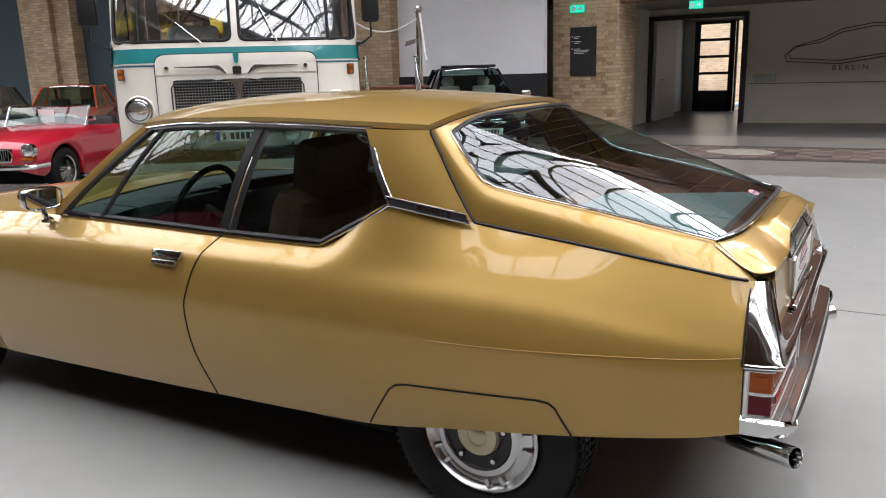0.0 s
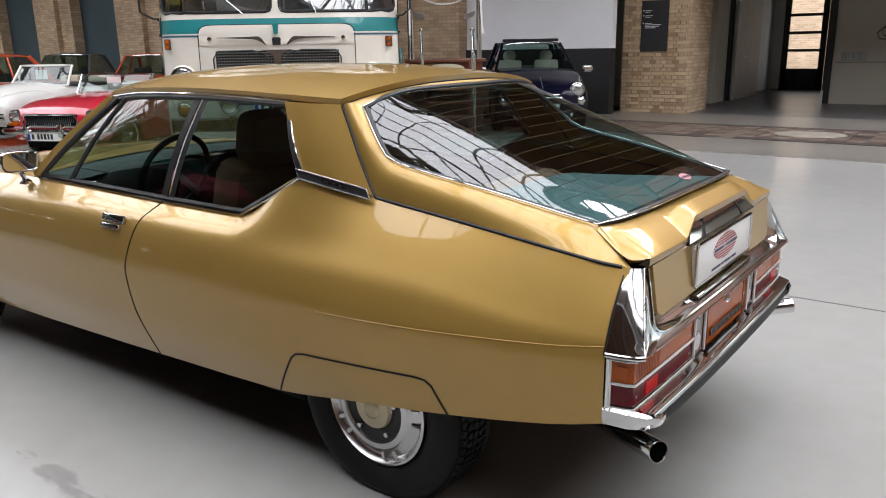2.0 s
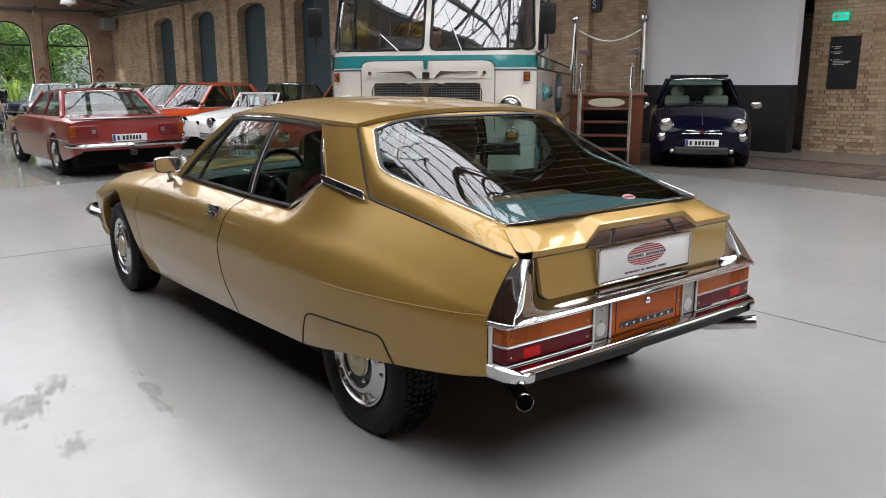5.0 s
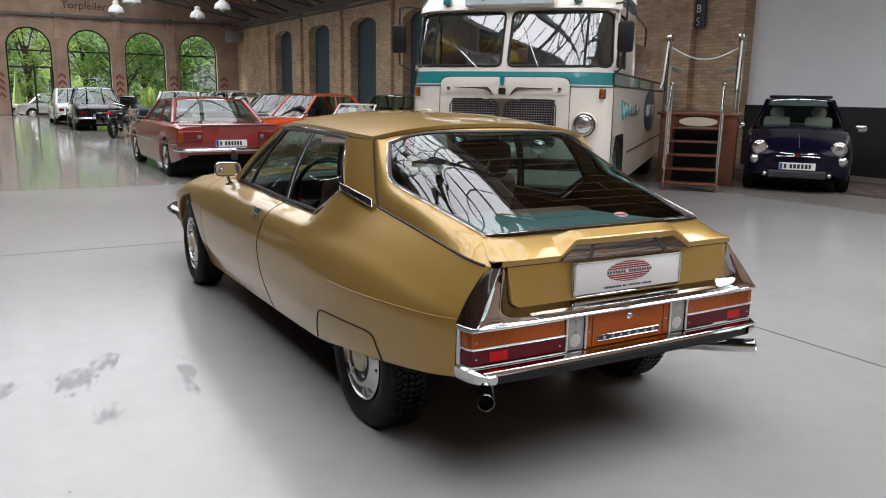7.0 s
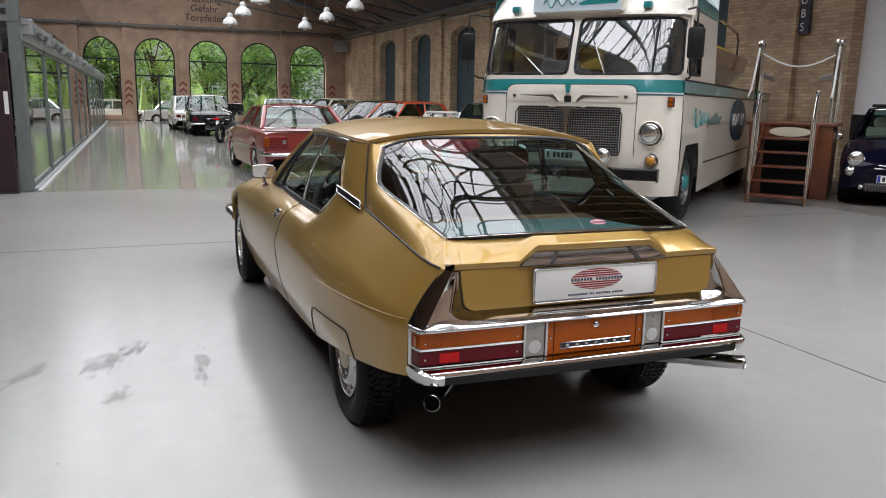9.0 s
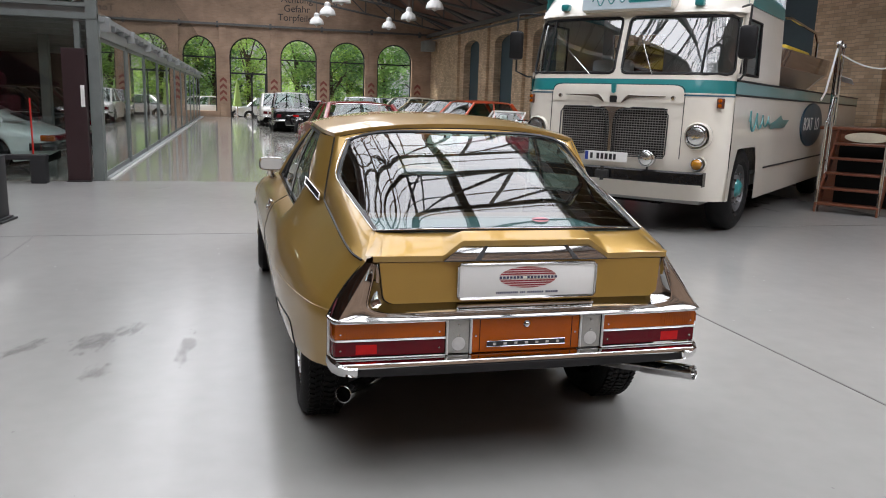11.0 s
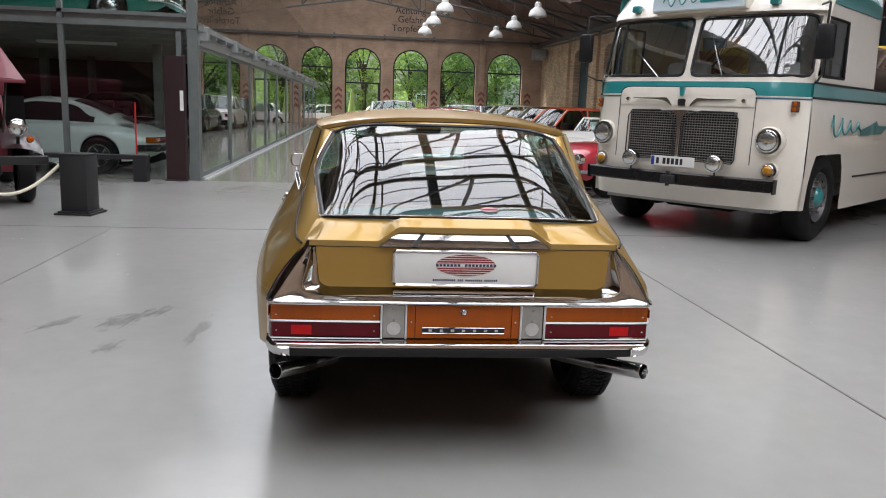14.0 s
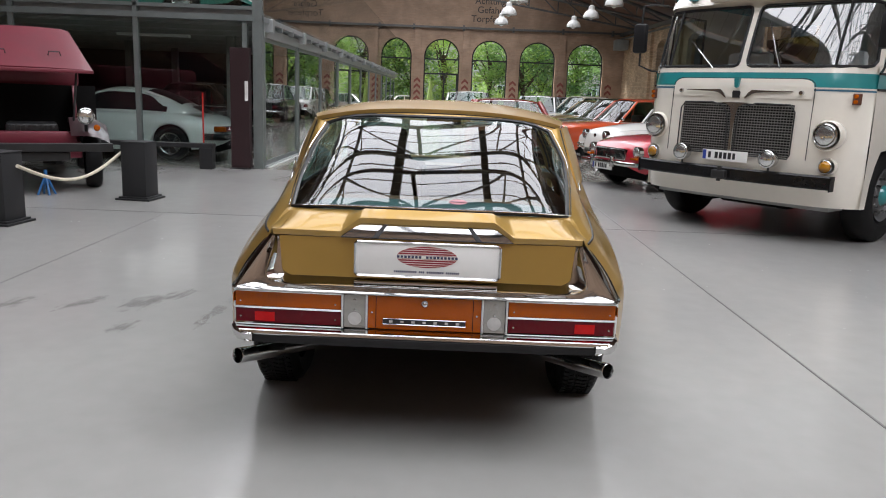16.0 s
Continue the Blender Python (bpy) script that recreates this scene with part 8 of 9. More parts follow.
def p_row(x, lift=0.0, reach=1.0):
    w, z = lut(x, P_WID), lut(x, P_TOP)
    return [(x, w * v, z + lift - 0.05 * abs(v) ** 3) for v in span(-reach, reach, 13)]


bm = B()
sheet(bm, [p_row(x) for x in span(-0.32, 1.68, 24)])
part("roof", bm, WHITE_M, por, "", True)
bm = B()
sheet(bm, [p_row(x, 0.006, 0.84) for x in span(0.62, 1.22, 10)])
part("rear_window", bm, DARK_GLASS, por, "dark sloping rear window", True)
bm = B()
sheet(bm, [p_row(x, 0.0, 0.97) for x in span(-0.84, -0.33, 8)])
part("windscreen", bm, DARK_GLASS, por, "", True)
bm = B()
sheet(bm, [p_row(x, 0.012, 0.6) for x in span(1.36, 1.62, 5)])
part("engine_grille", bm, BLACK, por)
for sy in (-1, 1):
    def p_side(x, k):
        w, z = lut(x, P_WID), lut(x, P_TOP) - 0.05
        return (x, sy * (0.70 + (w - 0.70) * k), 0.85 + max(0.0, z - 0.85) * k)
    bm = B()
    sheet(bm, [[p_side(x, k) for k in (0, 0.5, 1)] for x in span(-0.80, 1.66, 26)])
    part("cabin_side", bm, WHITE_M, por, "", True)
    bm = B()
    sheet(bm, [[(lambda q: (q[0], q[1] + sy * 0.006, q[2]))(p_side(x, k)) for k in (0.10, 0.5, lut(x, [(-0.68, 0.4), (-0.3, 0.90), (0.7, 0.88), (1.02, 0.2)]))] for x in span(-0.68, 1.02, 22)])
    part("side_window", bm, DARK_GLASS, por, "dark side window", True)
bm = B()
tube(bm, [(2.05, -0.78, 0.60), (2.14, -0.6, 0.60), (2.17, 0, 0.60), (2.14, 0.6, 0.60), (2.05, 0.78, 0.60)], 0.055, 8)
part("lamp_band", bm, RED_LENS, por, "red lamp band", True)
for sy in (-1, 1):
    bm = B()
    bx(bm, 1.90, 2.12, sy * 0.76 - 0.04, sy * 0.76 + 0.04, 0.55, 0.65, 0.02)
    part("indicator", bm, AMBER, por, "", True)
bm = B()
tube(bm, [(1.75, -0.86, 0.46), (2.1, -0.76, 0.46), (2.22, 0, 0.46), (2.1, 0.76, 0.46), (1.75, 0.86, 0.46)], 0.06, 8)
part("bumper", bm, BLACK, por, "", True)
# green car on the upper storey and dark shapes below
GREENT = paint("emerald_paint", (0.01, 0.16, 0.12), 0.0, 0.3)
plain_saloon("saloon_car", "emerald green classic car on the upper storey", Matrix.Translation((0, 0, 2.60)) @ facing(-11.9, -1.3, 90), GREENT, 4.8, 0.85, 0.92, 1.45)
plain_saloon("saloon_car", "dark saloon inside the glass store", facing(-15.6, -1.4, -90), BLACKP, 4.2)
plain_saloon("saloon_car", "dark red car inside the glass store", facing(-18.9, -1.4, -90), MAROON, 4.2)

# fluorescent fittings added under the deck as fill for the white coupe
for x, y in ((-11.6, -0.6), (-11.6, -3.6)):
    ft = thing("fill_tube", "slim white fluorescent fitting added under the deck as fill light", "lamp", Matrix.Translation((x, y, 2.26)), "fluorescent fittings")
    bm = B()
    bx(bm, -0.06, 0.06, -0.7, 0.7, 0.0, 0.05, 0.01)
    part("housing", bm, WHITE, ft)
    ld = bpy.data.lights.new("fill_tube_glow", "AREA")
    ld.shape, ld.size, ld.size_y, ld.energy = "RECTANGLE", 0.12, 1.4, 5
    new("fill_tube_glow", ld).location = (x, y, 2.25)
# rope barrier posts
def barrier_post(x, y, deg):
    p = thing("barrier_post", "square anthracite barrier post on a stepped foot", "barrier post", Matrix.Translation((x, y, 0)) @ Matrix.Rotation(radians(deg), 4, "Z"), "rope barrier posts")
    bm = B()
    bx(bm, -0.15, 0.15, -0.15, 0.15, 0.04, 0.68, 0.006)
    part("column", bm, SOCLE, p, "", True)
    bm = B()
    bx(bm, -0.21, 0.21, -0.21, 0.21, 0, 0.022, 0.003)
    bx(bm, -0.18, 0.18, -0.18, 0.18, 0.022, 0.042, 0.003)
    part("foot", bm, SOCLE, p)
    bm = B()
    bx(bm, -0.155, 0.155, -0.155, 0.155, 0.68, 0.69, 0.003)
    part("cap", bm, SOCLE, p)
    bm = B()
    lathe(bm, [(0.02, -0.01), (0.02, 0.02), (0.01, 0.03), (0, 0.03)], Matrix.Translation((0.0, -0.15, 0.55)) @ Matrix.Rotation(math.pi / 2, 4, "X"), 12)
    part("hook", bm, CHROME, p, "", True)
    return p


barrier_post(-5.5, 1.46, -6)
barrier_post(-3.62, 0.86, -6)
bm = B()
tube(bm, [(-5.5 + 1.85 * k, 1.25 - 0.22 * k, 0.55 - 0.22 * math.sin(math.pi * k)) for k in span(0, 1, 21)], 0.018, 8)
rope = part("barrier_rope", bm, mat("cream_cotton_rope", (0.62, 0.57, 0.45), 0.9, 0, 0.15, 20, 0.6, 150), None, "cream twisted rope hung between the posts", True)
tagged(rope, "", "rope")

# maroon off-road car with its bonnet up
OXBLOOD = mat("dull_maroon_paint", (0.15, 0.014, 0.028), 0.5, 0, 0.15, 3, coat=0.15)
off = thing("offroad_car", "dull maroon vintage off-road car with raised bonnet", "car", facing(-7.0, -0.6, 28))
bm = B()
for sy in (-1, 1):
    rows = []
    for x in span(-1.55, -0.55, 9):
        k = (x + 1.55) / 1.0
        z = 0.58 + 0.32 * math.sin(math.pi * min(1, k * 0.62 + 0.12))
        rows.append([(x, sy * y, z - 0.10 * ((y - 0.62) / 0.25) ** 2 * (y > 0.62)) for y in (0.42, 0.52, 0.62, 0.72, 0.80, 0.86)])
    sheet(bm, rows)
part("front_wing", bm, mat("worn_dark_maroon", (0.05, 0.022, 0.026), 0.3, 0.2, 0.3, 4, coat=0.5), off, "rounded worn front wing", True)
bm = B()
bx(bm, -1.30, 2.0, -0.55, 0.55, 0.40, 0.60, 0.02)
prism(bm, [(-1.25, 0.55), (-0.35, 0.55), (-0.35, 1.30), (-0.55, 1.30), (-1.20, 0.72)], 0.03, Matrix(((1, 0, 0, 0), (0, 0, 1, 0.50), (0, 1, 0, 0), (0, 0, 0, 1))))
prism(bm, [(-1.25, 0.55), (-0.35, 0.55), (-0.35, 1.30), (-0.55, 1.30), (-1.20, 0.72)], 0.03, Matrix(((1, 0, 0, 0), (0, 0, 1, -0.53), (0, 1, 0, 0), (0, 0, 0, 1))))
bx(bm, -0.38, 2.0, -0.78, 0.78, 0.50, 1.25, 0.05)
bx(bm, -0.30, 2.0, -0.60, 0.60, 1.25, 1.65, 0.08)
part("body", bm, OXBLOOD, off, "", True)
bm = B()
bx(bm, -0.44, -0.385, -0.79, 0.79, 0.50, 1.30)
part("firewall", bm, DARK, off)
bm = B()
bx(bm, -1.34, -1.27, -0.50, 0.50, 0.56, 0.74, 0.03)
part("front_apron", bm, OXBLOOD, off, "", True)
bm = B()
bx(bm, -1.0, -0.45, -0.30, 0.30, 0.60, 0.82, 0.04)
for k in range(10):
    bx(bm, -1.04, -1.0, -0.29 + 0.06 * k, -0.26 + 0.06 * k, 0.66, 0.80)
part("engine", bm, IRON, off, "dark finned engine", True)
# raised bonnet, its flat skin with turned edges
bm = B()
rows = []
for u in span(0, 1, 6):
    rows.append([(-0.45 - 0.95 * u + 0.0, v * (0.50 + 0.22 * u), 2.02 - 0.52 * u + 0.015 * (1 - v * v) + (0.0 if abs(v) < 0.95 else -0.02)) for v in span(-1, 1, 13)])
slab(bm, rows, 0.02)
bon = part("bonnet", bm, OXBLOOD, off, "raised dull maroon bonnet", True)
bm = B()
bx(bm, -1.43, -1.385, -0.72, 0.72, 1.455, 1.50, 0.01)
part("bonnet_edge", bm, OXBLOOD, bon, "", True)
for y in (-0.3, 0.3):
    bm = B()
    tube(bm, [(-1.18, y - 0.07, 1.66), (-1.18, y - 0.06, 1.71), (-1.18, y + 0.06, 1.71), (-1.18, y + 0.07, 1.66)], 0.009, 6)
    part("bonnet_grip", bm, IRON, bon)
for sy in (-1, 1):
    bm = B()
    tube(bm, [(-1.18, sy * 0.46, 0.72), (-1.12, sy * 0.55, 1.58)], 0.014, 6)
    part("bonnet_stay", bm, IRON, bon)
    round_lamp(off, Matrix.Translation((-1.52, sy * 0.60, 0.94)) @ FWD, 0.095, "headlamp", None, "round headlamp on a stalk", CHROME, 0.12)
    bm = B()
    cyl(bm, (-1.48, sy * 0.60, 0.84), (-1.42, sy * 0.60, 0.70), 0.02)
    part("lamp_stalk", bm, IRON, off)
    bm = B()
    lathe(bm, [(0, 0.04), (0.03, 0.03), (0.04, 0)], Matrix.Translation((-1.52, sy * 0.72, 0.80)) @ FWD, 14)
    part("indicator", bm, AMBER, off, "", True)
    wh = simple_wheel(off, -1.02, sy * 0.68, 0.36, 0.20, sy, "disc")
    simple_wheel(off, 1.5, sy * 0.68, 0.36, 0.20, sy, "disc")
bm = B()
bx(bm, -1.75, -1.66, -0.88, 0.88, 0.52, 0.62, 0.008)
part("bumper", bm, IRON, off, "flat black steel bumper")
bm = B()
bx(bm, -1.68, -1.1, -0.4, 0.4, 0.40, 0.52, 0.02)
part("chassis", bm, IRON, off)
bm = B()
tube(bm, [(-1.62, 0.82, 0.60), (-1.62, 0.84, 1.02)], 0.012, 6)
bx(bm, -1.64, -1.60, 0.80, 0.88, 1.0, 1.2, 0.02)
part("wing_mirror", bm, IRON, off)
# blue jack stand
jack = thing("jack_stand", "small blue steel jack stand on the floor", "jack stand", Matrix.Translation((-5.55, 0.30, 0)))
bm = B()
for a in range(4):
    c, s = math.cos(a * math.pi / 2 + 0.78), math.sin(a * math.pi / 2 + 0.78)
    tube(bm, [(0.10 * c, 0.10 * s, 0.0), (0.02 * c, 0.02 * s, 0.2)], 0.014, 6)
cyl(bm, (0, 0, 0.12), (0, 0, 0.30), 0.02)
part("stand", bm, mat("blue_tool_paint", (0.02, 0.12, 0.32), 0.4), jack)

# ---- fittings on walls, roof and floor ----
LINE = mat("floor_joint_dark", (0.11, 0.105, 0.10), 0.6)
for nm, a in (("floor_joint_a", (-4.578, -4.562, -12, 7.1)), ("floor_joint_b", (-9, 14, 7.105, 7.118)), ("floor_joint_c", (-4.57, 10, 2.105, 2.115)), ("floor_joint_d", (-4.57, -4.56, 7.1, 18)), ("floor_joint_e", (1.4, 1.41, 7.118, 18))):
    bm = B()
    bx(bm, a[0], a[1], a[2], a[3], -0.02, 0.0022)
    tagged(part("trim_" + nm[-1], bm, LINE, None, "thin dark joint in the floor", kind="structure"), "", "floor joint")
# worn patches in the coating: streaky scuffs with ragged ends
def scuff_mat(name, colour, seed):
    m = mat(name, colour, 0.34, 0, 0.18, 9)
    nt = m.node_tree
    tc = nt.nodes["Texture Coordinate"]
    mp = nt.nodes.new("ShaderNodeMapping")
    mp.inputs["Location"].default_value = (seed * 3.7, seed * 1.9, 0)
    mp.inputs["Scale"].default_value = (7, 38, 1)
    nt.links.new(tc.outputs["Object"], mp.inputs[0])
    na = nt.nodes.new("ShaderNodeTexNoise")
    na.inputs["Scale"].default_value, na.inputs["Detail"].default_value = 1.0, 7
    nt.links.new(mp.outputs[0], na.inputs["Vector"])
    nb = nt.nodes.new("ShaderNodeTexNoise")
    nb.inputs["Scale"].default_value, nb.inputs["Detail"].default_value = 11, 8
    nt.links.new(tc.outputs["Object"], nb.inputs["Vector"])
    gr = nt.nodes.new("ShaderNodeTexGradient")
    gr.gradient_type = "SPHERICAL"
    nt.links.new(tc.outputs["Generated"], gr.inputs[0])
    cen = nt.nodes.new("ShaderNodeMapping")
    cen.inputs["Location"].default_value, cen.inputs["Scale"].default_value = (-1, -1, 0), (2, 2, 0)
    nt.links.new(tc.outputs["Generated"], cen.inputs[0])
    nt.links.new(cen.outputs[0], gr.inputs[0])
    add = nt.nodes.new("ShaderNodeMath")
    nt.links.new(na.outputs[0], add.inputs[0])
    nt.links.new(nb.outputs[0], add.inputs[1])
    ad2 = nt.nodes.new("ShaderNodeMath")
    ad2.operation = "MULTIPLY_ADD"
    ad2.inputs[1].default_value = 0.55
    nt.links.new(gr.outputs[1], ad2.inputs[0])
    nt.links.new(add.outputs[0], ad2.inputs[2])
    cut = nt.nodes.new("ShaderNodeMapRange")
    cut.inputs["From Min"].default_value, cut.inputs["From Max"].default_value = 1.20, 1.42
    cut.inputs["To Max"].default_value = 0.34
    nt.links.new(ad2.outputs[0], cut.inputs[0])
    edge = nt.nodes.new("ShaderNodeMapRange")
    edge.inputs["From Max"].default_value = 0.18
    nt.links.new(gr.outputs[1], edge.inputs[0])
    mul = nt.nodes.new("ShaderNodeMath")
    mul.operation = "MULTIPLY"
    nt.links.new(cut.outputs[0], mul.inputs[0])
    nt.links.new(edge.outputs[0], mul.inputs[1])
    nt.links.new(mul.outputs[0], nt.nodes["Principled BSDF"].inputs["Alpha"])
    return m


STAIN = mat("worn_floor_patch", (0.12, 0.112, 0.105), 0.35, 0, 0.2, 9)
for k, (x, y, w, h, deg, tone) in enumerate(((-1.02, 2.86, 0.55, 0.20, 160, 0.15), (-1.08, 3.22, 0.62, 0.34, 168, 0.145), (-1.28, 3.38, 0.42, 0.24, 172, 0.16), (-0.90, 3.72, 0.85, 0.13, 178, 0.19), (-0.95, 2.45, 0.55, 0.20, 165, 0.19), (-1.0, 2.05, 0.6, 0.16, 165, 0.19), (-0.55, 3.30, 0.35, 0.20, 170, 0.18))):
    bm = B()
    vs = [bm.verts.new((a * w, b * h, 0)) for a, b in ((-0.5, -0.5), (0.5, -0.5), (0.5, 0.5), (-0.5, 0.5))]
    bm.faces.new(vs)
    st_ob = part("floor_stain", bm, scuff_mat("scuffed_coating", (tone * 1.04, tone, tone * 0.93), k), None, "grey-brown scuffed patch worn into the floor coating", kind="stuff")
    st_ob.matrix_world = Matrix.Translation((x, y, 0.0012 + 0.0004 * k)) @ Matrix.Rotation(radians(deg), 4, "Z")
    tagged(st_ob, "", "stain")
rnd = random.Random(5)
bm = B()
for k in range(120):
    x, y, r = rnd.uniform(-5, 3.2), rnd.choice([rnd.uniform(0.5, 4), rnd.uniform(6.2, 9)]), rnd.uniform(0.002, 0.008)
    f = [bm.verts.new(Vector((x + r * rnd.uniform(0.5, 3) * math.cos(a), y + r * math.sin(a), 0.0018))) for a in span(0, 5.2, 6)]
    bm.faces.new(f)
tagged(part("floor_specks", bm, STAIN, None, "small dark specks on the floor", kind="stuff"), "", "specks")

# older beige-grey floor strip before the lobby
TB0 = 14.45
bm = B()
bx(bm, -9.4, 9, 12.85, 18.45, -0.02, 0.004)
part("floor_strip", bm, mat("worn_beige_floor", (0.185, 0.17, 0.15), 0.3, 0, 0.2, 0.9, 0.03, 30), None, "worn beige-grey floor strip before the lobby", kind="structure")
# band of old patterned tiles before the lobby
TILE = [mat("old_tile_a", (0.11, 0.075, 0.062), 0.45, 0, 0.4, 6), mat("old_tile_b", (0.17, 0.135, 0.11), 0.45, 0, 0.4, 6), mat("old_tile_c", (0.065, 0.052, 0.047), 0.45, 0, 0.4, 6)]
bm = B()
bx(bm, -12, 12, TB0, TB0 + 2.0, -0.02, 0.006)
band_floor = part("pavement_band", bm, TILE[2], None, "band of old patterned floor tiles", kind="structure")
rnd = random.Random(8)
bms = [B(), B(), B()]
for i in range(96):
    for j in range(8):
        x, y = -12 + 0.25 * i, TB0 + 0.25 * j
        c = (0 if (i + j) % 2 else 1) if j not in (0, 7) else 2
        if rnd.random() < 0.12:
            c = rnd.randrange(3)
        bx(bms[c], x + 0.004, x + 0.246, y + 0.004, y + 0.246, 0.0, 0.010 + rnd.uniform(0, 0.002))
for b, t in zip(bms, TILE):
    part("floor_tile", b, t, band_floor, kind="stuff")

# oval metal cover let into the tiles
bm = B()
lathe(bm, [(0, 0.016), (0.36, 0.016), (0.37, 0.012), (0.41, 0.012), (0.42, 0.0)], Matrix.Translation((-0.85, 15.45, 0.004)) @ Matrix.Diagonal((1.25, 1.0, 1, 1)), 40)
cover = thing("floor_cover", "pale worn oval metal cover among the tiles", "manhole cover", Matrix.Identity(4))
part("cover_plate", bm, mat("worn_pale_metal", (0.33, 0.30, 0.25), 0.5, 0.2, 0.25, 8), cover)

# notice board on the pier, exit signs
nb = thing("notice_board", "dark slate notice board with small white lines", "notice board", Matrix.Translation((-4.5, 18.29, 1.75)))
bm = B()
bx(bm, -0.285, 0.285, -0.02, 0, -0.50, 0.50, 0.004)
part("board", bm, SOCLE, nb)
bm = B()
for k, (z, w) in enumerate(((0.30, 0.14), (0.27, 0.10), (0.20, 0.16), (0.17, 0.12), (0.05, 0.14), (0.02, 0.34), (-0.01, 0.30), (-0.04, 0.22))):
    bx(bm, -0.20, -0.20 + w, -0.024, -0.02, z, z + 0.012)
for z in (0.30, 0.20, 0.05):
    bx(bm, -0.25, -0.225, -0.024, -0.02, z - 0.004, z + 0.02)
part("text_bar", bm, PAPER, nb)
EXIT = bpy.data.materials.new("exit_sign_glow")
EXIT.use_nodes = True
e = EXIT.node_tree.nodes["Principled BSDF"]
e.inputs["Base Color"].default_value = (0.0, 0.35, 0.22, 1)
e.inputs["Emission Color"].default_value = (0.0, 0.55, 0.36, 1)
e.inputs["Emission Strength"].default_value = 0.5


def exit_sign(m, w=0.3):
    s = thing("exit_sign", "small green lit exit sign with white pictogram bars", "exit sign", m, "exit signs")
    bm = B()
    bx(bm, -w / 2, w / 2, -0.04, 0, -0.075, 0.075, 0.006)
    part("panel", bm, EXIT, s)
    bm = B()
    prism(bm, [(0.02, -0.02), (0.07, -0.02), (0.07, -0.045), (0.12, 0), (0.07, 0.045), (0.07, 0.02), (0.02, 0.02)], 0.003, Matrix(((1, 0, 0, 0), (0, 0, -1, -0.041), (0, 1, 0, 0), (0, 0, 0, 1))))
    bx(bm, -0.10, -0.03, -0.044, -0.041, -0.05, 0.05)
    part("pictogram", bm, PAPER, s)


exit_sign(Matrix.Translation((-4.62, 18.25, 2.62)))
exit_sign(Matrix.Translation((-2.25, 18.45, 2.56)), 0.26)
# lobby: door frame, open leaf, end door, track drawing and lettering, switches
LINEM = mat("dark_line_paint", (0.06, 0.055, 0.05), 0.6)
fr = thing("door_1", "dark steel door frame of the lobby passage", "door frame", kind="structure")
bm = B()
bx(bm, -4.16, -4.06, 22.12, 22.36, 0, 2.55)
bx(bm, -1.90, -1.78, 22.12, 22.36, 0, 2.55)
bx(bm, -4.16, -1.78, 22.12, 22.36, 2.50, 2.60)
part("frame", bm, SOCLE, fr)
bm = B()
bx(bm, -4.05, -3.98, 22.4, 24.6, 0.01, 2.45)
part("leaf", bm, mat("light_grey_door", (0.42, 0.41, 0.40), 0.5), fr, "light grey open door leaf")
bm = B()
tube(bm, [(-3.97, 22.9, 1.05), (-3.92, 22.9, 1.05), (-3.92, 23.03, 1.05)], 0.012, 6)
part("handle", bm, STEEL, fr)
d2 = thing("door_2", "black glazed yard door with four panes", "door", kind="structure")
bm = B()
for x in (-4.0, -2.98):
    bx(bm, x - 0.06, x + 0.1, 27.42, 27.5, 0, 2.68)
bx(bm, -4.0, -2.9, 27.42, 27.5, 0, 0.62)
for z in (1.1, 1.6, 2.1, 2.6):
    bx(bm, -4.0, -2.9, 27.42, 27.5, z, z + 0.08)
part("leaf", bm, IRON, d2)
bm = B()
bx(bm, -2.86, -2.80, 27.40, 27.52, 0, 2.68)
part("post", bm, IRON, d2)
bm = B()
bx(bm, -10, 4, 33, 33.3, 0, 6)
part("wall_yard", bm, brick_mat("sunlit_yard_brick", (0.36, 0.27, 0.19), (0.26, 0.185, 0.125), (0.33, 0.28, 0.22)), None, "pale brick yard wall outside", kind="structure")
bm = B()
bx(bm, -1.72, 7.9, 22.19, 22.2, 0.92, 0.935)
part("trim_dado", bm, LINEM, None, "thin dado line on the lobby wall", kind="structure")
sw = thing("switch_panel", "row of grey light switches on the lobby wall", "switches", Matrix.Translation((-1.35, 22.19, 1.05)))
for k in range(4):
    bm = B()
    bx(bm, -0.26 + 0.13 * k, -0.15 + 0.13 * k, -0.025, 0.008, -0.09, 0.09, 0.006)
    part("switch", bm, GREY_STEEL, sw)
tr = thing("track_drawing", "thin dark outline of a race track on the wall", "wall drawing", Matrix.Translation((0, 22.185, 0)))
bm = B()
for o in (0.0, 0.07):
    pts = [(-0.75 + o, 0, 1.75), (-0.95 + o, 0, 1.55 + o), (-0.9 + o, 0, 1.42 + o), (0.2, 0, 1.34 + o), (1.4, 0, 1.52 + o), (2.2, 0, 1.6 + o), (2.6 - o, 0, 1.9), (2.2, 0, 2.15 - o), (0.8, 0, 2.2 - o), (0.2, 0, 2.1 - o), (-0.2, 0, 1.9 - o), (-0.75 + o, 0, 1.75)]
    tube(bm, pts, 0.010, 4)
part("outline", bm, LINEM, tr)
words("wall_lettering", "B E R L I N", 0.16, LINEM, Matrix.Translation((0.42, 0, 1.2)) @ Matrix.Rotation(math.pi / 2, 4, "X"), tr)

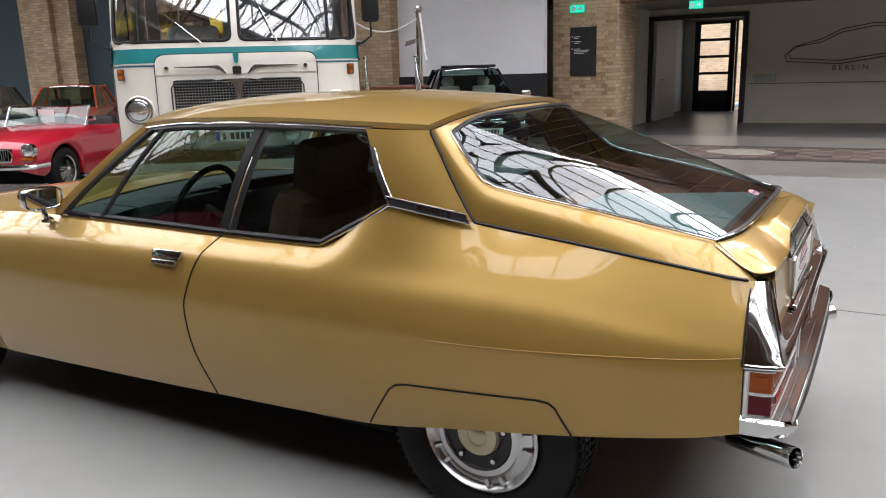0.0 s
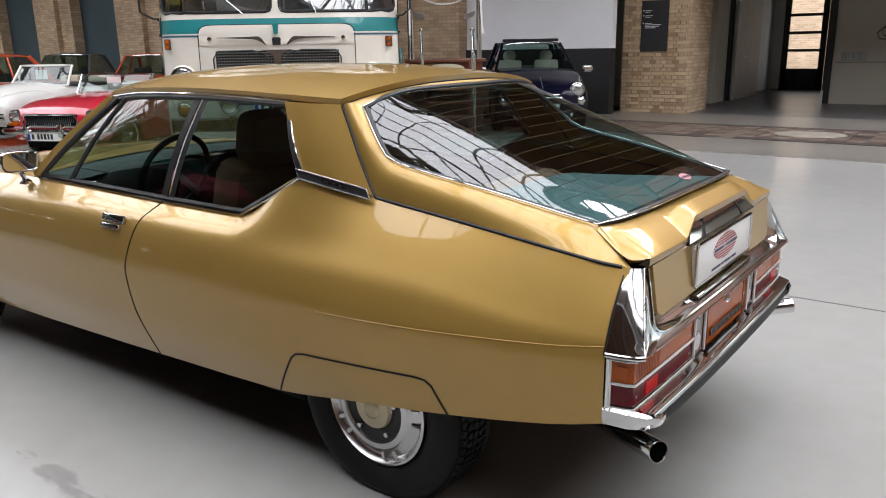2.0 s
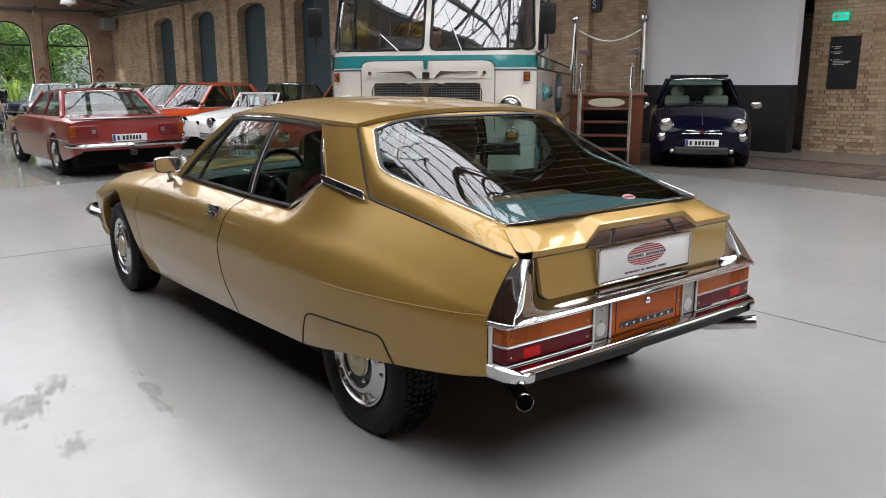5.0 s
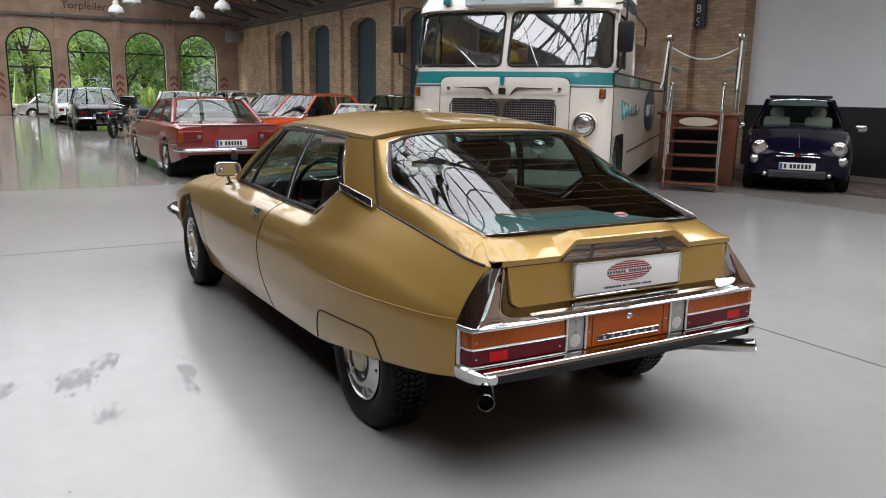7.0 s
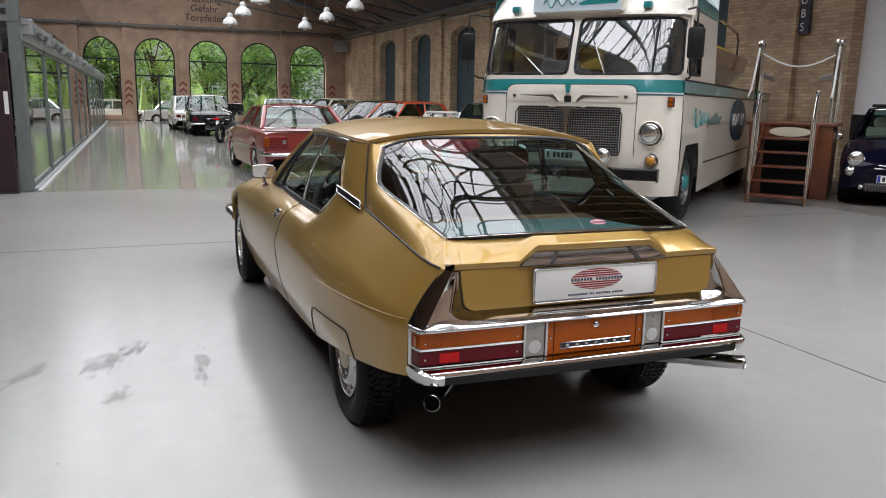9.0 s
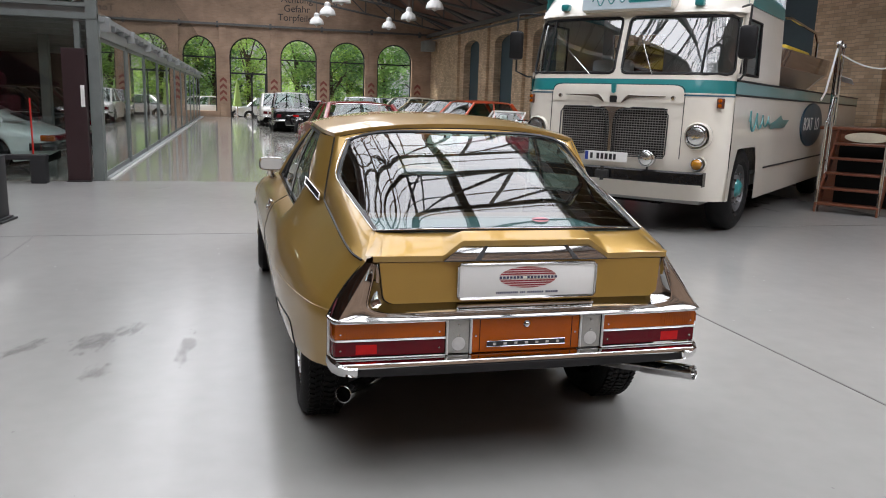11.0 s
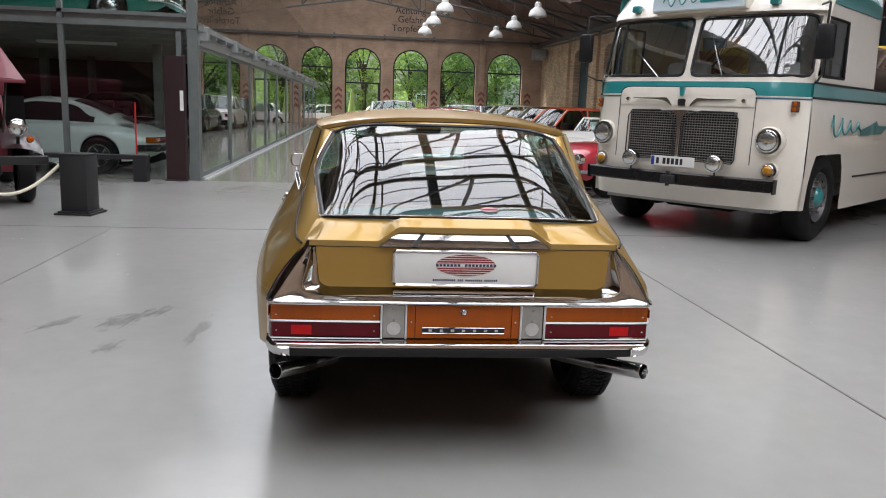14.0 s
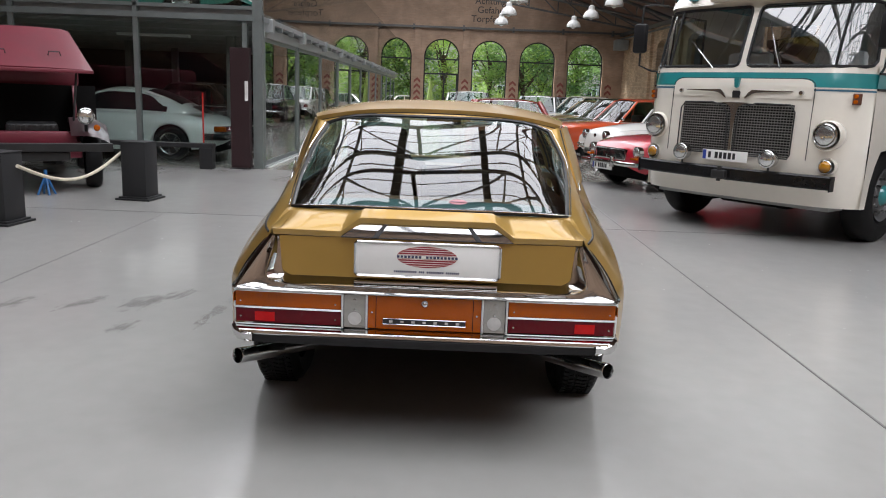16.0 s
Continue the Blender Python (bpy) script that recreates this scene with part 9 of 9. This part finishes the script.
# warning words and chevrons on the gable
T = Matrix.Translation((FX + 0.01, 7.55, 0)) @ Matrix.Rotation(math.pi / 2, 4, "Z") @ Matrix.Rotation(math.pi / 2, 4, "X")
wl = thing("wall_lettering", "old black painted warning words on the gable", "lettering")
for k, tx in enumerate(("Achtung", "Gefahr", "Torpfeiler")):
    words("word", tx, 0.55, IRON, Matrix.Translation((0, 0, 6.75 - 0.52 * k)) @ T, wl, 0.003)
CHEV = mat("faded_red_stripe", (0.22, 0.06, 0.045), 0.7, 0, 0.3, 5)
for c in centres[4:]:
    ch = thing("warning_chevrons", "faded red warning chevrons painted on the pier", "wall marking", Matrix.Translation((FX + 0.125, c + 1.46, 0)))
    for k in range(4):
        bm = B()
        z = 0.9 + 0.36 * k
        prism(bm, [(-0.2, z), (0, z + 0.18), (0.2, z), (0.2, z + 0.16), (0, z + 0.34), (-0.2, z + 0.16)], 0.004, Matrix(((0, 0, 1, 0), (1, 0, 0, 0), (0, 1, 0, 0), (0, 0, 0, 1))))
        part("chevron", bm, CHEV, ch)
# air unit high in the corner
bm = B()
bx(bm, -43.6, -42.6, 15.0, 15.7, 4.3, 4.9, 0.03)
tagged(part("air_unit", bm, GREY_STEEL, None, "grey ventilation unit high in the corner", True), "", "ventilation unit")

# pendant lamps
SHADE = mat("white_lamp_shade", (0.70, 0.70, 0.68), 0.35)


def pendant(x, y, z):
    p = thing("pendant_lamp", "white bell-shaped industrial pendant lamp", "lamp", Matrix.Translation((x, y, z)), "hall pendant lamps")
    bm = B()
    lathe(bm, [(0.295, 0.0), (0.30, 0.015), (0.285, 0.10), (0.24, 0.20), (0.15, 0.27), (0.115, 0.30), (0.11, 0.42), (0.05, 0.47), (0, 0.47)], Matrix.Identity(4), 24)
    part("shade", bm, SHADE, p, "", True)
    bm = B()
    cyl(bm, (0, 0, 0.46), (0, 0, roof_z(y) - z - 0.2), 0.012, n=6)
    part("rod", bm, TRUSS, p)
    bm = B()
    lathe(bm, [(0, -0.08), (0.09, -0.03), (0.10, 0.08), (0, 0.1)], Matrix.Identity(4), 16)
    part("bulb", bm, WHITE, p, "", True)
    return p


for x, y, z in [(-34 + 4 * i, 7.32 + 3.08 * j, 4.36) for i in (1, 2, 3, 4) for j in (0, 1)]:
    pendant(x, y, z)
# steel ties and pipes along the gable and the side wall
bm = B()
bx(bm, FX + 0.14, FX + 0.24, -13, 15.8, 5.25, 5.37)
for y in span(-12, 15, 10):
    bx(bm, FX + 0.02, FX + 0.3, y - 0.06, y + 0.06, 5.15, 5.45)
tagged(part("gable_beam", bm, TRUSS, None, "dark steel beam along the gable", kind="structure"), "", "beam")
bm = B()
bx(bm, 0, 36, -0.34, -0.22, 5.15, 5.35, 0, m_side)
tube(bm, [m_side @ Vector((0, -0.45, 4.95)), m_side @ Vector((36, -0.45, 4.95))], 0.05, 8)
tagged(part("eaves_beam", bm, TRUSS, None, "dark steel eaves beam and pipe", kind="structure"), "", "beam")

# ---- outside: trees, yard cars ----
def leaf_mat(name, c):
    m = mat(name, c, 0.6, 0, 0.35, 1.2)
    nt = m.node_tree
    tl = nt.nodes.new("ShaderNodeBsdfTranslucent")
    nt.links.new(nt.nodes["Color Ramp"].outputs[0], tl.inputs[0])
    ms = nt.nodes.new("ShaderNodeMixShader")
    ms.inputs[0].default_value = 0.58
    nt.links.new(nt.nodes["Principled BSDF"].outputs[0], ms.inputs[1])
    nt.links.new(tl.outputs[0], ms.inputs[2])
    nt.links.new(ms.outputs[0], nt.nodes["Material Output"].inputs[0])
    return m


LEAF = [leaf_mat("leaves_light", (0.36, 0.50, 0.13)), leaf_mat("leaves_mid", (0.26, 0.40, 0.11)), leaf_mat("leaves_dark", (0.175, 0.29, 0.10))]
BARK = mat("bark", (0.08, 0.06, 0.045), 0.9, 0, 0.3, 6, 0.5, 25)


def tree(x, y, height, spread, seed, lm):
    rnd = random.Random(seed)
    t = thing("tree", "leafy green tree outside the windows", "tree", Matrix.Translation((x, y, -0.3)), "trees outside")
    bm = B()
    tips = []
    tube(bm, [(0, 0, 0), (0.05, 0.05, height * 0.25), (rnd.uniform(-0.2, 0.2), rnd.uniform(-0.2, 0.2), height * 0.5)], 0.16, 8)
    for k in range(9):
        a = rnd.uniform(0, 6.28)
        z = height * rnd.uniform(0.2, 0.5)
        e = Vector((spread * 0.75 * math.cos(a), spread * 0.75 * math.sin(a), z + height * rnd.uniform(0.1, 0.35)))
        tube(bm, [(0, 0, z), e * 0.5 + Vector((0, 0, z * 0.6)), e], 0.05, 5)
        tips.append(e)
    part("trunk", bm, BARK, t, "", True)
    verts, faces = [], []
    clumps = [Vector((0, 0, height * rnd.uniform(0.08, 0.95))) + Vector((rnd.gauss(0, spread * 0.5), rnd.gauss(0, spread * 0.5), 0)) for _ in range(44)] + tips
    for c in clumps:
        cr = rnd.uniform(0.5, 1.0)
        for _ in range(95):
            d = Vector((rnd.gauss(0, 1), rnd.gauss(0, 1), rnd.gauss(0, 0.7))) * cr * 0.55
            p = c + d
            if p.z < 0.5:
                continue
            s = rnd.uniform(0.07, 0.15)
            u = Vector((rnd.uniform(-1, 1), rnd.uniform(-1, 1), rnd.uniform(-0.5, 0.5))).normalized() * s
            w = u.cross(Vector((rnd.uniform(-1, 1), rnd.uniform(-1, 1), 1))).normalized() * s * 0.6
            n = len(verts)
            verts += [p - u, p - w, p + u, p + w]
            faces.append((n, n + 1, n + 2, n + 3))
    me = bpy.data.meshes.new("crown")
    me.from_pydata([tuple(v) for v in verts], [], faces)
    me.materials.append(lm)
    cr = new("crown", me)
    cr.parent = t
    return t


rnd = random.Random(3)
for k in range(13):
    tree(-50.5 - rnd.uniform(0, 5), -9 + 2.4 * k + rnd.uniform(-0.6, 0.6), rnd.uniform(6.5, 9), rnd.uniform(1.8, 2.6), 40 + k, LEAF[k % 3])
for k in range(8):
    tree(-60 - rnd.uniform(0, 5), -14 + 4.2 * k, rnd.uniform(9, 12), 3.2, 70 + k, LEAF[(k + 1) % 3])
# shrubs close behind the glass
for k in range(6):
    rr = random.Random(90 + k)
    bm = B()
    x, y = -47.5, 7.2 + 1.3 * k
    for _ in range(150):
        a, h = rr.uniform(0, 6.28), rr.uniform(0.8, 2.1)
        l = rr.uniform(0.1, 0.6)
        p = Vector((x, y, -0.3))
        e = p + Vector((l * math.cos(a), l * math.sin(a), h))
        s = Vector((-math.sin(a), math.cos(a), 0)) * 0.02
        vs = [bm.verts.new(q) for q in (p - s, p + s, p.lerp(e, 0.6) + s * 1.4, e, p.lerp(e, 0.6) - s * 1.4)]
        bm.faces.new(vs)
    tagged(part("shrub", bm, LEAF[0], None, "tall spiky green shrub outside the window"), "", "shrub", "shrubs outside")
bm = B()
bx(bm, -78, -77, -60, 60, -0.3, 9)
hs = tagged(part("house", bm, mat("pale_render", (0.55, 0.50, 0.40), 0.8, 0, 0.08, 0.5), None, "pale rendered apartment house beyond the trees"), "", "house")
for i in range(20):
    for j in range(3):
        bm = B()
        y, z = -30 + 3.1 * i, 0.9 + 2.9 * j
        bx(bm, -77.0, -76.92, y, y + 1.1, z, z + 1.6, 0.02)
        w = part("window", bm, WHITE, hs)
        bm = B()
        bx(bm, -76.92, -76.90, y + 0.1, y + 0.5, z + 0.1, z + 1.5)
        bx(bm, -76.92, -76.90, y + 0.6, y + 1.0, z + 0.1, z + 1.5)
        part("pane", bm, SOCLE, w)
for x, y, d, pm, lb in ((-49.2, -1.2, 90, SILVER, "silver car parked in the yard"), (-49.4, 2.6, 95, WHITE_P, "white car parked in the yard"), (-49.0, 6.1, 88, SILVER, "silver car parked by the yard door"), (-49.3, -5.6, 92, BLACKP, "black car parked in the yard")):
    plain_saloon("parked_car", lb, Matrix.Translation((0, 0, -0.3)) @ facing(x, y, d), pm, 4.3, 0.85, 0.92, 1.45)
# upright sign on the brick beside the screen
bm = B()
bx(bm, -9.98, -9.62, 17.08, 17.12, 3.03, 5.2, 0.004)
us = tagged(part("wall_sign", bm, mat("dark_navy_sign", (0.03, 0.035, 0.055), 0.5), None, "tall dark upright sign with pale capitals on the brick"), "", "sign")
for k, ch in enumerate("SBU"):
    words("sign_letter", ch, 0.26, PAPER, Matrix.Translation((-9.80, 17.076, 3.09 + 0.285 * k)) @ Matrix.Rotation(math.pi / 2, 4, "X"), us, 0.003)


# folded parasol in the yard
bm = B()
lathe(bm, [(0, 2.15), (0.05, 2.1), (0.16, 1.4), (0.30, 0.55), (0.28, 0.5), (0, 0.5)], Matrix.Translation((-46.6, 4.05, 0.1)), 10)
prs = tagged(part("folded_parasol", bm, mat("lime_fabric", (0.24, 0.36, 0.10), 0.8, 0, 0.2, 3), None, "folded lime green parasol outside the windows"), "", "parasol")
bm = B()
cyl(bm, (-46.6, 4.05, -0.3), (-46.6, 4.05, 0.7), 0.03)
part("pole", bm, STEEL, prs)

# ---- single bricks of the pier that the camera passes nearest ----
BRICK_ONE = bpy.data.materials.new("single_yellow_brick")
BRICK_ONE.use_nodes = True
nt = BRICK_ONE.node_tree
oi = nt.nodes.new("ShaderNodeObjectInfo")
rp = nt.nodes.new("ShaderNodeValToRGB")
rp.color_ramp.elements[0].color, rp.color_ramp.elements[1].color = (0.36, 0.23, 0.13, 1), (0.74, 0.57, 0.36, 1)
rp.color_ramp.elements.new(0.2).color = (0.56, 0.40, 0.24, 1)
nt.links.new(oi.outputs["Random"], rp.inputs[0])
nz = nt.nodes.new("ShaderNodeTexNoise")
nz.inputs["Scale"].default_value, nz.inputs["Detail"].default_value = 22, 6
tcn = nt.nodes.new("ShaderNodeTexCoord")
nt.links.new(tcn.outputs["Object"], nz.inputs["Vector"])
mx = nt.nodes.new("ShaderNodeMix")
mx.data_type, mx.blend_type = "RGBA", "MULTIPLY"
mx.inputs["Factor"].default_value = 0.38
nt.links.new(rp.outputs[0], mx.inputs["A"])
nt.links.new(nz.outputs[1], mx.inputs["B"])
nt.links.new(mx.outputs["Result"], nt.nodes["Principled BSDF"].inputs["Base Color"])
nt.nodes["Principled BSDF"].inputs["Roughness"].default_value = 0.88
bn = nt.nodes.new("ShaderNodeBump")
bn.inputs["Strength"].default_value, bn.inputs["Distance"].default_value = 0.5, 0.006
nt.links.new(nz.outputs[0], bn.inputs["Height"])
nt.links.new(bn.outputs[0], nt.nodes["Principled BSDF"].inputs["Normal"])


def brick_mesh(w, h, d, seed):
    rnd = random.Random(seed)
    bm = B()
    r = bmesh.ops.create_cube(bm, size=1.0)
    for v in r["verts"]:
        v.co = Vector((v.co.x * w + rnd.uniform(-0.003, 0.003), v.co.y * d, v.co.z * h + rnd.uniform(-0.002, 0.002)))
    me = bpy.data.meshes.new("brick")
    bm.to_mesh(me)
    bm.free()
    me.materials.append(BRICK_ONE)
    return me


stretchers = [brick_mesh(0.232, 0.064, 0.03, k) for k in range(5)]
headers = [brick_mesh(0.110, 0.064, 0.03, 10 + k) for k in range(5)]
rnd = random.Random(77)
count = 0
for row in range(34):
    z = 0.04 + 0.0765 * row
    x = -5.17 + (0.0 if row % 2 else -0.06)
    long = row % 2 == 0
    while x < -3.78:
        w = 0.232 if long else 0.110
        if x + w > -3.76:
            break
        me = rnd.choice(stretchers if long else headers)
        if count < 300 and x > -5.2:
            b = new("brick", me)
            b.parent = pier
            b.location = (x + w / 2, 18.306 + rnd.uniform(-0.004, 0.003), z)
            b.rotation_euler = (rnd.uniform(-0.01, 0.01), 0, rnd.uniform(-0.006, 0.006))
            count += 1
        x += w + 0.011
